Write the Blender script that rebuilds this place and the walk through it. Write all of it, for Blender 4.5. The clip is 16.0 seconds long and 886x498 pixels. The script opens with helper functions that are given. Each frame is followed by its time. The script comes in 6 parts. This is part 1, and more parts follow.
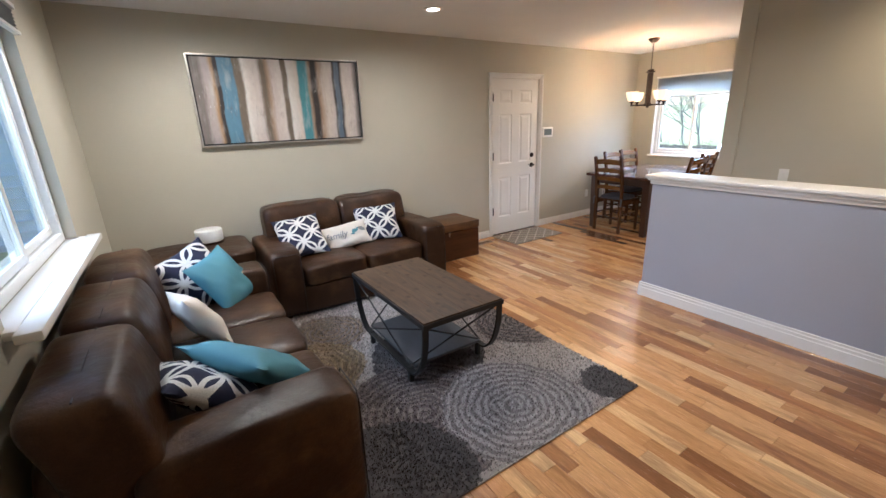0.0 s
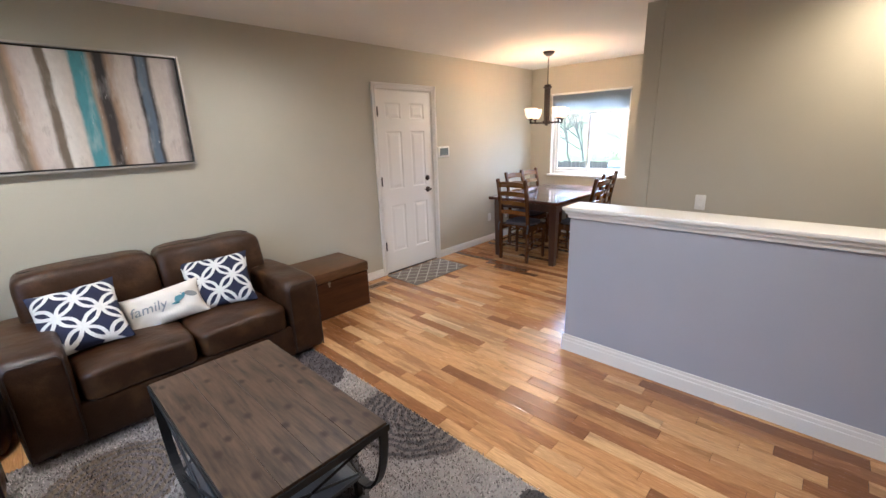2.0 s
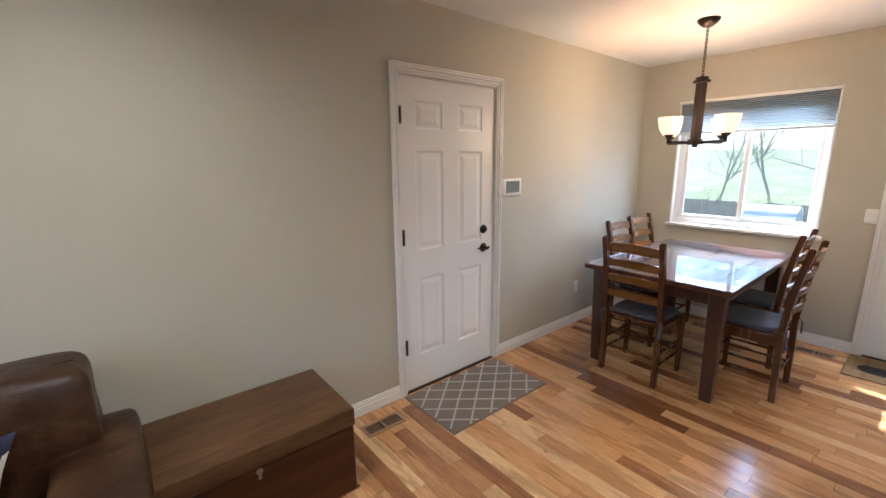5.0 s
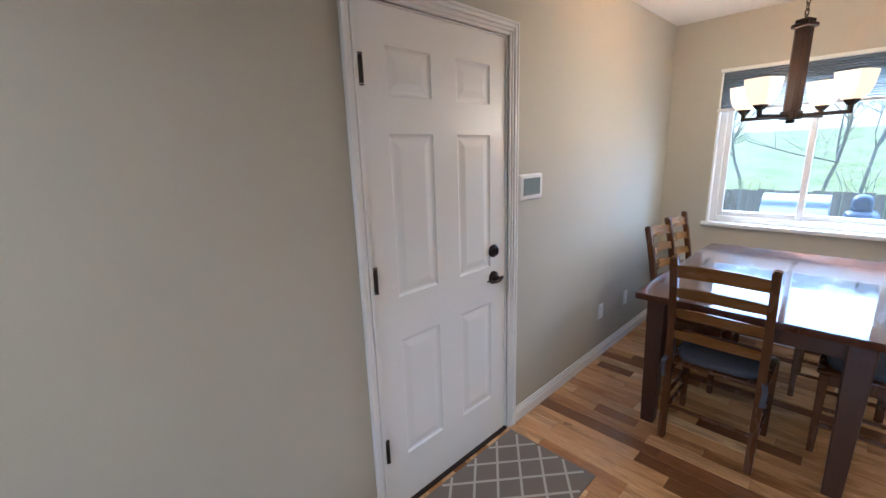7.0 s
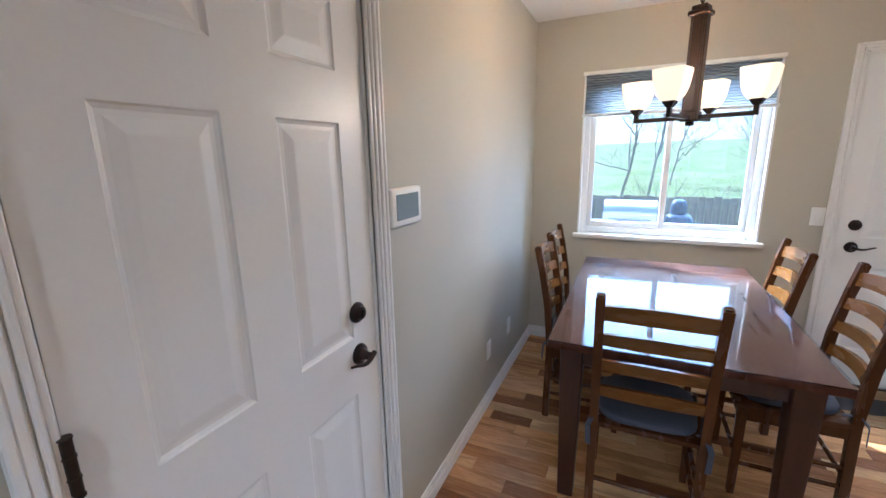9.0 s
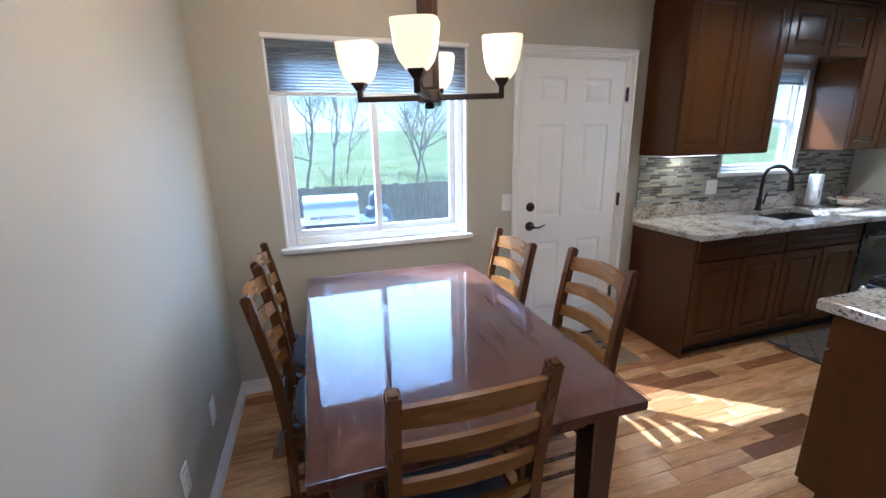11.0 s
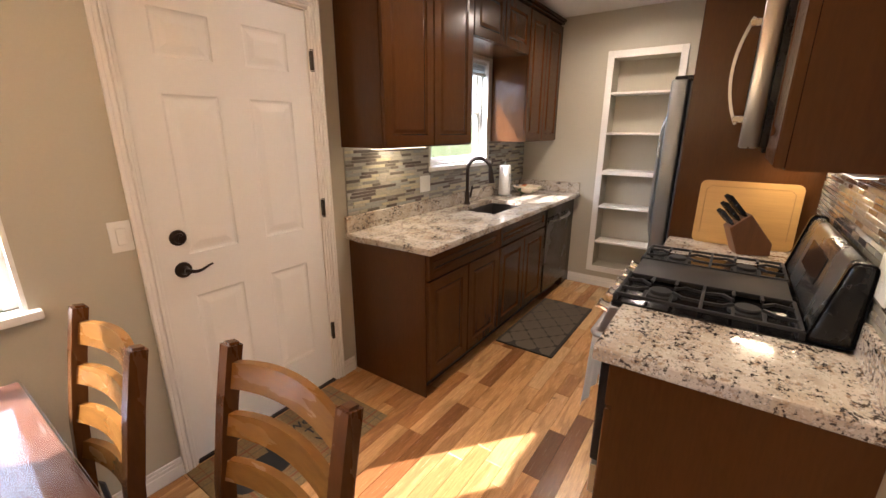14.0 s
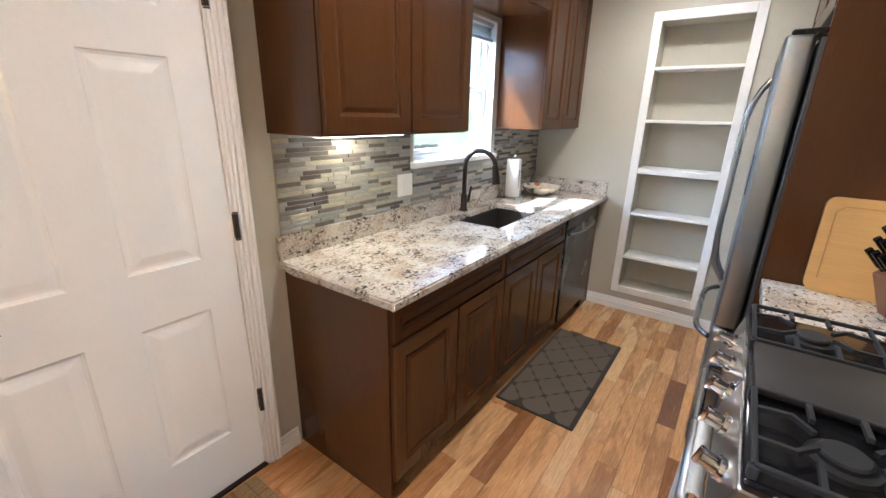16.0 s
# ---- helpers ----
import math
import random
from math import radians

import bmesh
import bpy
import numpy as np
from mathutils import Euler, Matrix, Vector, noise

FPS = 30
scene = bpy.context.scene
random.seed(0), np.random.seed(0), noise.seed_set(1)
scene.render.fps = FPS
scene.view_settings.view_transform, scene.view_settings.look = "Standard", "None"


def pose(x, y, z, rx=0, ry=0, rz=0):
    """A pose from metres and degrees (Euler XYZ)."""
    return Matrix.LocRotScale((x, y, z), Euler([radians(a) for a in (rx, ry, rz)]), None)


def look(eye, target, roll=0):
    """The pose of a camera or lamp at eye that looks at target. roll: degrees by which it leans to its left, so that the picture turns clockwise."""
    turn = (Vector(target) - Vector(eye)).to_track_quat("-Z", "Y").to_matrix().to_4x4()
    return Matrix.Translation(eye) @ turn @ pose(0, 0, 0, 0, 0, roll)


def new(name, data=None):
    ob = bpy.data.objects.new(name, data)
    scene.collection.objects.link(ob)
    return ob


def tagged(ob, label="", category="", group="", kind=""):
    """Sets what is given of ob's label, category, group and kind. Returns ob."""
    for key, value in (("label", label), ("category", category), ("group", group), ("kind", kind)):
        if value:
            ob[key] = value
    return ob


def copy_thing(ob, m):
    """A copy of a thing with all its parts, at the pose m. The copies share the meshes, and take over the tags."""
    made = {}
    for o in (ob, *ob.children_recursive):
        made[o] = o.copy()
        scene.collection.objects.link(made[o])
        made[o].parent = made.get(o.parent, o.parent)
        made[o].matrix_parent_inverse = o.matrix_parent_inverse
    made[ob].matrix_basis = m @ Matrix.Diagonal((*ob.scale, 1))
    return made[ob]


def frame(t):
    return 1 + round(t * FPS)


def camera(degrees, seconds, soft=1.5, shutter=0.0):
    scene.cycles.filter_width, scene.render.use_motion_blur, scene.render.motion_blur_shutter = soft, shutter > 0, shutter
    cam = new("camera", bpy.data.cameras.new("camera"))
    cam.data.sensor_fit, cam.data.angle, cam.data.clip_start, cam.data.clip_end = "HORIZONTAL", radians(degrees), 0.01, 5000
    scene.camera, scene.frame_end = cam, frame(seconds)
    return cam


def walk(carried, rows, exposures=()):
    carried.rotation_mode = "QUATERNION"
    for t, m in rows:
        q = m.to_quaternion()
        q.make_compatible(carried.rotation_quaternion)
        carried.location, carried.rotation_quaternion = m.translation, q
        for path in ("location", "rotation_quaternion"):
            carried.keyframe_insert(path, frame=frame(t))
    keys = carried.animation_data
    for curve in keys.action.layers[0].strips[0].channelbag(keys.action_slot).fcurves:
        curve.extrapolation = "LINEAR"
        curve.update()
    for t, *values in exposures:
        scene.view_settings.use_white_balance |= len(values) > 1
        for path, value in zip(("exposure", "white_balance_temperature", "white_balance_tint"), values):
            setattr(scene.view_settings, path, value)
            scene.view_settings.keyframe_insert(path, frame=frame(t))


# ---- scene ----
cam = camera(94.5, 16.0)

PATH = [
    (0, (-0.074, -0.147, 1.576), (0.96, 1.458, 0.981), -2.2),
    (0.5, (0.132, 0.002, 1.572), (1.192, 1.596, 0.994), -2.3),
    (1, (0.351, 0.118, 1.576), (1.486, 1.653, 0.978), -2.5),
    (1.5, (0.501, 0.283, 1.571), (1.776, 1.715, 1.003), -2.4),
    (2, (0.667, 0.503, 1.597), (2.06, 1.831, 1.054), -1.9),
    (2.5, (0.856, 0.711, 1.548), (2.222, 2.067, 1.009), -2.2),
    (3, (1.109, 0.965, 1.601), (2.483, 2.348, 1.156), -0.7),
    (3.5, (1.371, 1.229, 1.575), (2.727, 2.649, 1.195), -0.6),
    (4, (1.599, 1.512, 1.6), (2.946, 2.938, 1.207), -0.9),
    (4.5, (1.907, 1.761, 1.574), (3.146, 3.276, 1.16), -0.1),
    (5, (2.125, 2.031, 1.566), (3.368, 3.542, 1.15), -0.6),
    (7.5, (2.852, 3.064, 1.564), (4.258, 4.406, 1.092), -1.8),
    (8, (3.008, 3.186, 1.544), (4.488, 4.444, 1.07), -1.6),
    (10.5, (3.845, 3.626, 1.539), (5.777, 3.401, 1.073), -1.2),
    (11, (4.084, 3.622, 1.55), (5.929, 3.047, 1.034), -1.1),
    (11.5, (4.349, 3.644, 1.541), (5.98, 2.607, 1.027), -1.7),
    (12, (4.499, 3.557, 1.52), (5.975, 2.309, 1.006), -1.3),
    (12.5, (4.62, 3.437, 1.524), (5.94, 2.023, 1.016), -0.7),
    (13, (4.69, 3.292, 1.51), (5.812, 1.744, 0.923), -0.3),
    (13.5, (4.771, 3.082, 1.515), (5.835, 1.481, 0.964), 0.6),
    (14, (4.828, 2.872, 1.505), (5.929, 1.298, 0.947), 0.2),
    (14.5, (4.842, 2.611, 1.509), (6.12, 1.175, 0.957), 1.0),
    (15, (4.881, 2.433, 1.503), (6.187, 1.027, 0.938), 0.6),
    (15.5, (5.029, 2.292, 1.504), (6.268, 0.822, 0.954), 1.2),
    (16, (5.213, 2.144, 1.487), (6.32, 0.598, 0.866), 1.3),
]
walk(cam, [(t, look(eye, target, roll)) for t, eye, target, roll in PATH],
     [(0.0, 2.20, 5150, 11), (1.0, 2.34, 5100, 11), (2.5, 2.23, 5050, 11), (3.5, 2.20, 5020, 11), (5.0, 2.03, 5020, 10), (7.5, 1.93, 4510, 9), (8.0, 1.93, 4500, 9), (10.5, 1.77, 4450, 8), (11.0, 1.75, 4400, 8), (12.0, 1.45, 6700, 20), (13.0, 1.56, 8200, 26), (13.5, 1.75, 8000, 28), (14.0, 2.0, 6250, 20), (14.5, 2.17, 5270, 13), (15.5, 2.36, 5020, 10), (16.0, 2.42, 5000, 10)])


# ---- world, sun, lamps ----
world = bpy.data.worlds.new("world")
scene.world = world
world.use_nodes = True
wn = world.node_tree.nodes
sky = wn.new("ShaderNodeTexSky")
sky.sky_type, sky.sun_disc = "NISHITA", False
sky.sun_elevation, sky.sun_rotation = radians(42.4), radians(38.7)
wn["Background"].inputs["Strength"].default_value = 0.1
world.node_tree.links.new(sky.outputs[0], wn["Background"].inputs["Color"])

SUN = bpy.data.lights.new("sun", "SUN")
SUN.energy, SUN.angle, SUN.color = 5.0, radians(0.6), (1.0, 0.93, 0.82)
new("sun", SUN).matrix_world = look((0, 0, 10), (-1.0, -1.25, 10 - 1.46))


def spot(name, x, y, z, power, color, size=0.06, angle=176):
    d = bpy.data.lights.new(name, "SPOT")
    d.energy, d.color, d.shadow_soft_size, d.spot_size, d.spot_blend = power, color, size, radians(angle), 0.9
    new(name, d).matrix_world = look((x, y, z), (x, y + 0.001, 0))


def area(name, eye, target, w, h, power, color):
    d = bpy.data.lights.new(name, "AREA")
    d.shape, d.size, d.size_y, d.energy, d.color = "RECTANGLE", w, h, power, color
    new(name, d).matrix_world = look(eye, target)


# added area lamps, out of sight outside, reinforce the sky's light through the windows
area("sky_fill_east", (11.0, 3.2, 5.0), (6.0, 2.6, 1.3), 15.0, 5.6, 980, (0.68, 0.84, 1.0))
area("sky_fill_west", (-3.4, 2.2, 3.7), (0.6, 2.2, 0.8), 5.0, 3.0, 125, (0.76, 0.88, 1.0))

WARM = (1.0, 0.84, 0.64)
# the lamps at (2.07, 0.9), (0.3, 3.19) and (5.67, 1.0) are unseen additions for brightness
for cx, cy, pw in ((2.07, 3.19, 18), (2.07, 0.9, 26), (0.3, 3.19, 31), (3.95, 0.25, 17), (5.67, -0.62, 14), (5.67, 1.0, 18)):
    spot("downlight_lamp", cx, cy, 2.47, pw, (1.0, 0.72, 0.42) if pw == 17 else WARM)

# ---- materials ----


def shader(name):
    m = bpy.data.materials.new(name)
    m.use_nodes = True
    t = m.node_tree
    return m, t, t.nodes["Principled BSDF"]


def ramp(t, stops, src, constant=False):
    n = t.nodes.new("ShaderNodeValToRGB")
    e = n.color_ramp.elements
    while len(e) < len(stops):
        e.new(0.5)
    for k, (p, c) in zip(e, stops):
        k.position, k.color = p, (*c, 1)
    if constant:
        n.color_ramp.interpolation = "CONSTANT"
    t.links.new(src, n.inputs[0])
    return n.outputs[0]


def noise_tex(t, scale, detail=4.0, stretch=(1, 1, 1), coords="Object", rough=0.55):
    c = t.nodes.new("ShaderNodeTexCoord")
    mp = t.nodes.new("ShaderNodeMapping")
    mp.inputs["Scale"].default_value = stretch
    n = t.nodes.new("ShaderNodeTexNoise")
    n.inputs["Scale"].default_value, n.inputs["Detail"].default_value, n.inputs["Roughness"].default_value = scale, detail, rough
    t.links.new(c.outputs[coords], mp.inputs[0])
    t.links.new(mp.outputs[0], n.inputs["Vector"])
    return n.outputs[0]


def mix(t, a, b, fac, mode="MIX"):
    n = t.nodes.new("ShaderNodeMix")
    n.data_type, n.blend_type = "RGBA", mode
    for src, i in ((fac, 0), (a, 6), (b, 7)):
        if hasattr(src, "node"):
            t.links.new(src, n.inputs[i])
        else:
            n.inputs[i].default_value = src if i == 0 else (*src, 1)
    return n.outputs[2]


def calc(t, op, a, b=0.0, c=0.0):
    n = t.nodes.new("ShaderNodeMath")
    n.operation = op
    for i, v in enumerate((a, b, c)):
        if hasattr(v, "node"):
            t.links.new(v, n.inputs[i])
        else:
            n.inputs[i].default_value = v
    return n.outputs[0]


def relief(t, bsdf, height, strength=0.2, distance=0.01):
    n = t.nodes.new("ShaderNodeBump")
    n.inputs["Strength"].default_value, n.inputs["Distance"].default_value = strength, distance
    t.links.new(height, n.inputs["Height"])
    t.links.new(n.outputs[0], bsdf.inputs["Normal"])


def surface(name, color, rough=0.5, metal=0.0, vary=0.12, scale=3.0, grain=60.0, bump=0.15, depth=0.002, coat=0.0, stretch=(1, 1, 1), rough_vary=0.1, spec=0.5):
    m, t, b = shader(name)
    big, fine = noise_tex(t, scale, 5, stretch), noise_tex(t, grain, 3, stretch)
    lo, hi = [max(0, c * (1 - vary)) for c in color], [min(1, c * (1 + vary)) for c in color]
    base = ramp(t, ((0.3, lo), (0.7, hi)), big)
    t.links.new(mix(t, base, ramp(t, ((0.3, lo), (0.7, hi)), fine), 0.35), b.inputs["Base Color"])
    r = calc(t, "MULTIPLY_ADD", big, rough_vary * 2, rough - rough_vary)
    t.links.new(r, b.inputs["Roughness"])
    b.inputs["Metallic"].default_value, b.inputs["Coat Weight"].default_value = metal, coat
    b.inputs["Specular IOR Level"].default_value = spec
    if bump:
        relief(t, b, fine, bump, depth)
    return m


def glow(name, color, strength):
    m, t, b = shader(name)
    b.inputs["Base Color"].default_value = (*color, 1)
    b.inputs["Emission Color"].default_value = (*color, 1)
    b.inputs["Emission Strength"].default_value = strength
    return m


def glass(name, rough=0.0):
    m, t, b = shader(name)
    b.inputs["Transmission Weight"].default_value, b.inputs["Roughness"].default_value, b.inputs["IOR"].default_value = 1.0, rough, 1.45
    return m


WALL = surface("wall_paint", (0.462, 0.43, 0.342), 0.6, vary=0.03, grain=140, bump=0.25, depth=0.0015)
# bluer than WALL: cool daylight from the west window is put into this colour
HALF = surface("daylit_half_wall_paint", (0.36, 0.372, 0.425), 0.6, vary=0.03, grain=140, bump=0.25, depth=0.0015)
CEIL = surface("ceiling_paint", (0.72, 0.70, 0.66), 0.8, vary=0.03, grain=90, bump=0.4, depth=0.003)
WHITE = surface("white_gloss_paint", (0.78, 0.76, 0.72), 0.35, vary=0.03, scale=2, grain=80, bump=0.05, depth=0.001)
VINYL = surface("white_vinyl", (0.8, 0.8, 0.78), 0.3, vary=0.02, bump=0.03)
PLASTIC = surface("white_plastic", (0.75, 0.74, 0.7), 0.35, vary=0.02, bump=0)


def leather():
    """Dark brown hide: pale wear in patches, fine grain and soft creases."""
    m, t, b = shader("brown_leather")
    wear, grain, crease = noise_tex(t, 4.5, 6, rough=0.6), noise_tex(t, 170, 2), noise_tex(t, 9, 3, (1, 1, 1.6), rough=0.55)
    col = ramp(t, ((0.3, (0.016, 0.006, 0.0022)), (0.52, (0.036, 0.015, 0.0056)), (0.72, (0.105, 0.052, 0.02))), wear)
    t.links.new(mix(t, col, ramp(t, ((0.35, (0.017, 0.0072, 0.0034)), (0.6, (0.044, 0.02, 0.009))), grain), 0.3), b.inputs["Base Color"])
    t.links.new(calc(t, "MULTIPLY_ADD", wear, 0.35, 0.2), b.inputs["Roughness"])
    b.inputs["Specular IOR Level"].default_value = 0.28
    relief(t, b, calc(t, "ADD", calc(t, "MULTIPLY", grain, 0.12), crease), 0.6, 0.014)
    return m


LEATHER = leather()
SEAM = surface("leather_seam", (0.02, 0.011, 0.007), 0.5, bump=0.1)
DARKWOOD = surface("dark_stained_wood", (0.043, 0.016, 0.0085), 0.32, vary=0.4, scale=3, grain=18, bump=0.15, stretch=(6, 6, 0.7), coat=0.2)
TABLEWOOD = surface("table_top_wood", (0.078, 0.03, 0.017), 0.3, vary=0.35, scale=2.5, grain=16, bump=0, stretch=(0.6, 5, 5), spec=0.1)
CHAIRWOOD = surface("chair_wood", (0.078, 0.029, 0.0085), 0.26, vary=0.3, scale=4, grain=24, bump=0.1, stretch=(3, 3, 0.6), coat=0.15, spec=0.3)
# paler than CHAIRWOOD: the window light on the slats is put into the colour
LITSLAT = surface("window_lit_slat_wood", (0.15, 0.066, 0.015), 0.26, vary=0.35, scale=4, grain=24, bump=0.1, stretch=(0.6, 3, 3), coat=0.15, spec=0.3)
CABINET = surface("espresso_cabinet_wood", (0.066, 0.0245, 0.007), 0.24, spec=0.22, vary=0.22, scale=1.5, grain=40, bump=0.04, stretch=(3, 3, 0.4), coat=0.12, rough_vary=0.03)
TRUNKWOOD = surface("trunk_wood", (0.058, 0.0215, 0.0072), 0.4, vary=0.5, scale=3, grain=20, bump=0.3, stretch=(0.5, 5, 5), spec=0.2)
t, b = TABLEWOOD.node_tree, TABLEWOOD.node_tree.nodes["Principled BSDF"]
smudge = ramp(t, ((0.52, (0, 0, 0)), (0.72, (1, 1, 1))), noise_tex(t, 6, 6, (1.4, 1, 1), rough=0.7))
scratch = ramp(t, ((0.66, (0, 0, 0)), (0.7, (1, 1, 1))), noise_tex(t, 9, 4, (0.7, 6, 1), rough=0.6))
t.links.new(mix(t, mix(t, b.inputs["Base Color"].links[0].from_socket, (0.2, 0.13, 0.11), calc(t, "MULTIPLY", smudge, 0.4)), (0.32, 0.26, 0.24), calc(t, "MULTIPLY", scratch, 0.35)), b.inputs["Base Color"])
LIDWOOD = surface("worn_trunk_lid_wood", (0.1, 0.05, 0.021), 0.4, vary=0.6, scale=3.5, grain=16, bump=0.25, stretch=(0.6, 4, 4), spec=0.25)
GREYWOOD = surface("weathered_wood", (0.064, 0.038, 0.022), 0.45, vary=0.75, scale=5, grain=14, bump=0.3, stretch=(6, 0.6, 6), spec=0.25)
IRON = surface("black_iron", (0.025, 0.023, 0.022), 0.5, metal=0.6, vary=0.2, grain=120, bump=0.1)
BRONZE = surface("oil_rubbed_bronze", (0.03, 0.02, 0.016), 0.35, metal=0.7, vary=0.2, bump=0.05)
STEEL = surface("brushed_steel", (0.42, 0.42, 0.41), 0.28, metal=1.0, vary=0.06, grain=70, bump=0, stretch=(1, 1, 0.1))
CHROME = surface("chrome", (0.7, 0.7, 0.7), 0.1, metal=1.0, vary=0.02, bump=0)
BLACK = surface("black_enamel", (0.008, 0.008, 0.009), 0.13, vary=0.1, bump=0.02, rough_vary=0.04, spec=0.3)
CASTIRON = surface("cast_iron_grate", (0.017, 0.017, 0.018), 0.6, vary=0.2, grain=150, bump=0.3, spec=0.25)
# one near-black for toe kicks, dishwasher tub, canvas surround and vent sheet
DARK = surface("matt_near_black", (0.01, 0.009, 0.008), 0.8, bump=0)


# ---- mesh helpers ----
def box(bm, x0, y0, z0, x1, y1, z1, bevel=0.0, seg=1):
    r = bmesh.ops.create_cube(bm, size=1, matrix=Matrix.Translation(((x0 + x1) / 2, (y0 + y1) / 2, (z0 + z1) / 2)) @ Matrix.Diagonal((x1 - x0, y1 - y0, z1 - z0, 1)))
    if bevel:
        es = list({e for v in r["verts"] for e in v.link_edges})
        bmesh.ops.bevel(bm, geom=es, offset=bevel, segments=seg, affect="EDGES", profile=0.5)


def tube(bm, a, b, r0, r1=None, n=12):
    a, b = Vector(a), Vector(b)
    d = b - a
    m = Matrix.Translation((a + b) / 2) @ d.to_track_quat("Z", "Y").to_matrix().to_4x4()
    bmesh.ops.create_cone(bm, cap_ends=True, segments=n, radius1=r0, radius2=r0 if r1 is None else r1, depth=d.length, matrix=m)


def bar(bm, a, b, w, h, bevel=0.0, up="Y"):
    """A rectangular bar from a to b."""
    a, b = Vector(a), Vector(b)
    d = b - a
    m = Matrix.Translation((a + b) / 2) @ d.to_track_quat("Z", up).to_matrix().to_4x4() @ Matrix.Diagonal((w, h, d.length, 1))
    r = bmesh.ops.create_cube(bm, size=1, matrix=m)
    if bevel:
        bmesh.ops.bevel(bm, geom=list({e for v in r["verts"] for e in v.link_edges}), offset=bevel, segments=2, affect="EDGES", profile=0.5)


def lathe(bm, profile, n=24, at=(0, 0, 0), cap=True):
    """A turned shape from (radius, height) pairs."""
    rings = [[bm.verts.new((at[0] + r * math.cos(2 * math.pi * i / n), at[1] + r * math.sin(2 * math.pi * i / n), at[2] + z)) for i in range(n)] for r, z in profile]
    for p, q in zip(rings, rings[1:]):
        for i in range(n):
            bm.faces.new((p[i], p[(i + 1) % n], q[(i + 1) % n], q[i]))
    if cap:
        bm.faces.new(rings[0][::-1])
        bm.faces.new(rings[-1])


def sweep(bm, pts, r, n=8, flat=None):
    """A round (or, with flat=(w, h), rectangular) rod along points."""
    pts = [Vector(p) for p in pts]
    rings, side = [], None
    for i, p in enumerate(pts):
        d = (pts[min(i + 1, len(pts) - 1)] - pts[max(i - 1, 0)]).normalized()
        if side is None:
            side = d.cross(Vector((0, 0, 1)))
            side = side if side.length > 0.05 else d.cross(Vector((0, 1, 0)))
        side = (side - d * side.dot(d)).normalized()
        up = side.cross(d)
        if flat:
            ring = [p + side * sx * flat[0] / 2 + up * sy * flat[1] / 2 for sx, sy in ((-1, -1), (1, -1), (1, 1), (-1, 1))]
        else:
            ring = [p + (side * math.cos(2 * math.pi * k / n) + up * math.sin(2 * math.pi * k / n)) * r for k in range(n)]
        rings.append([bm.verts.new(c) for c in ring])
    k = len(rings[0])
    for p, q in zip(rings, rings[1:]):
        for i in range(k):
            bm.faces.new((p[i], p[(i + 1) % k], q[(i + 1) % k], q[i]))
    bm.faces.new(rings[0][::-1])
    bm.faces.new(rings[-1])


def puff(bm, x0, y0, z0, x1, y1, z1, p=5.0, cuts=7, lump=0.0, seed=0.0):
    """A soft block with rounded edges: a superellipsoid, a little uneven."""
    n = cuts + 1
    c = Vector(((x0 + x1) / 2, (y0 + y1) / 2, (z0 + z1) / 2))
    s = Vector(((x1 - x0) / 2, (y1 - y0) / 2, (z1 - z0) / 2))
    made = {}

    def vert(q):
        key = tuple(round(k * n) for k in q)
        if key not in made:
            k = sum(abs(e) ** p for e in q) ** (-1 / p)
            w = Vector((q[0] * k * s.x, q[1] * k * s.y, q[2] * k * s.z)) + c
            if lump:
                w += noise.noise_vector(w * 5 + Vector((seed, seed, seed))) * lump
            made[key] = bm.verts.new(w)
        return made[key]

    g = [-1 + 2 * i / n for i in range(n + 1)]
    for axis in range(3):
        for side in (-1, 1):
            for i in range(n):
                for j in range(n):
                    quad = []
                    for u, v in ((g[i], g[j]), (g[i + 1], g[j]), (g[i + 1], g[j + 1]), (g[i], g[j + 1])):
                        q = [u, v]
                        q.insert(axis, side)
                        quad.append(vert(q))
                    bm.faces.new(quad)


def part(name, bm, material, parent=None, label="", smooth=False, at=None):
    """Links a bmesh as one mesh object, under a thing or a part."""
    bmesh.ops.recalc_face_normals(bm, faces=bm.faces[:])
    d = bpy.data.meshes.new(name)
    bm.to_mesh(d)
    bm.free()
    d.materials.append(material)
    if smooth:
        d.polygons.foreach_set("use_smooth", [True] * len(d.polygons))
        d.set_sharp_from_angle(angle=radians(smooth if smooth is not True else 50))
    ob = new(name, d)
    if parent:
        ob.parent = parent
    if at is not None:
        ob.matrix_basis = at
    return tagged(ob, label)


def thing(name, label, category, m=None, group="", kind=""):
    ob = new(name)
    ob.empty_display_size = 0.1
    if m is not None:
        ob.matrix_basis = m
    return tagged(ob, label, category, group, kind)


def boxes(name, material, parent, *dims, bevel=0.0, label="", seg=1, at=None):
    bm = bmesh.new()
    for d in dims:
        box(bm, *d, bevel=bevel, seg=seg)
    return part(name, bm, material, parent, label, smooth=40 if bevel else False, at=at)


def structure(name, material, label, category, *dims, bevel=0.0):
    return tagged(boxes(name, material, None, *dims, bevel=bevel), label, category, kind="structure")


# ---- the plan ----
NY, EX, WX, KY, SY, H = 4.17, 6.66, -0.62, -1.21, -1.9, 2.5


def wall_y(name, y0, y1, x0, x1, openings, label, material=WALL):
    """A wall along x from y0 to y1, with (x0, x1, z0, z1) openings."""
    dims, x = [], x0
    for a, b, c, d in sorted(openings):
        dims.append((x, y0, 0, a, y1, H))
        if c > 0:
            dims.append((a, y0, 0, b, y1, c))
        dims.append((a, y0, d, b, y1, H))
        x = b
    dims.append((x, y0, 0, x1, y1, H))
    return structure(name, material, label, "wall", *dims)


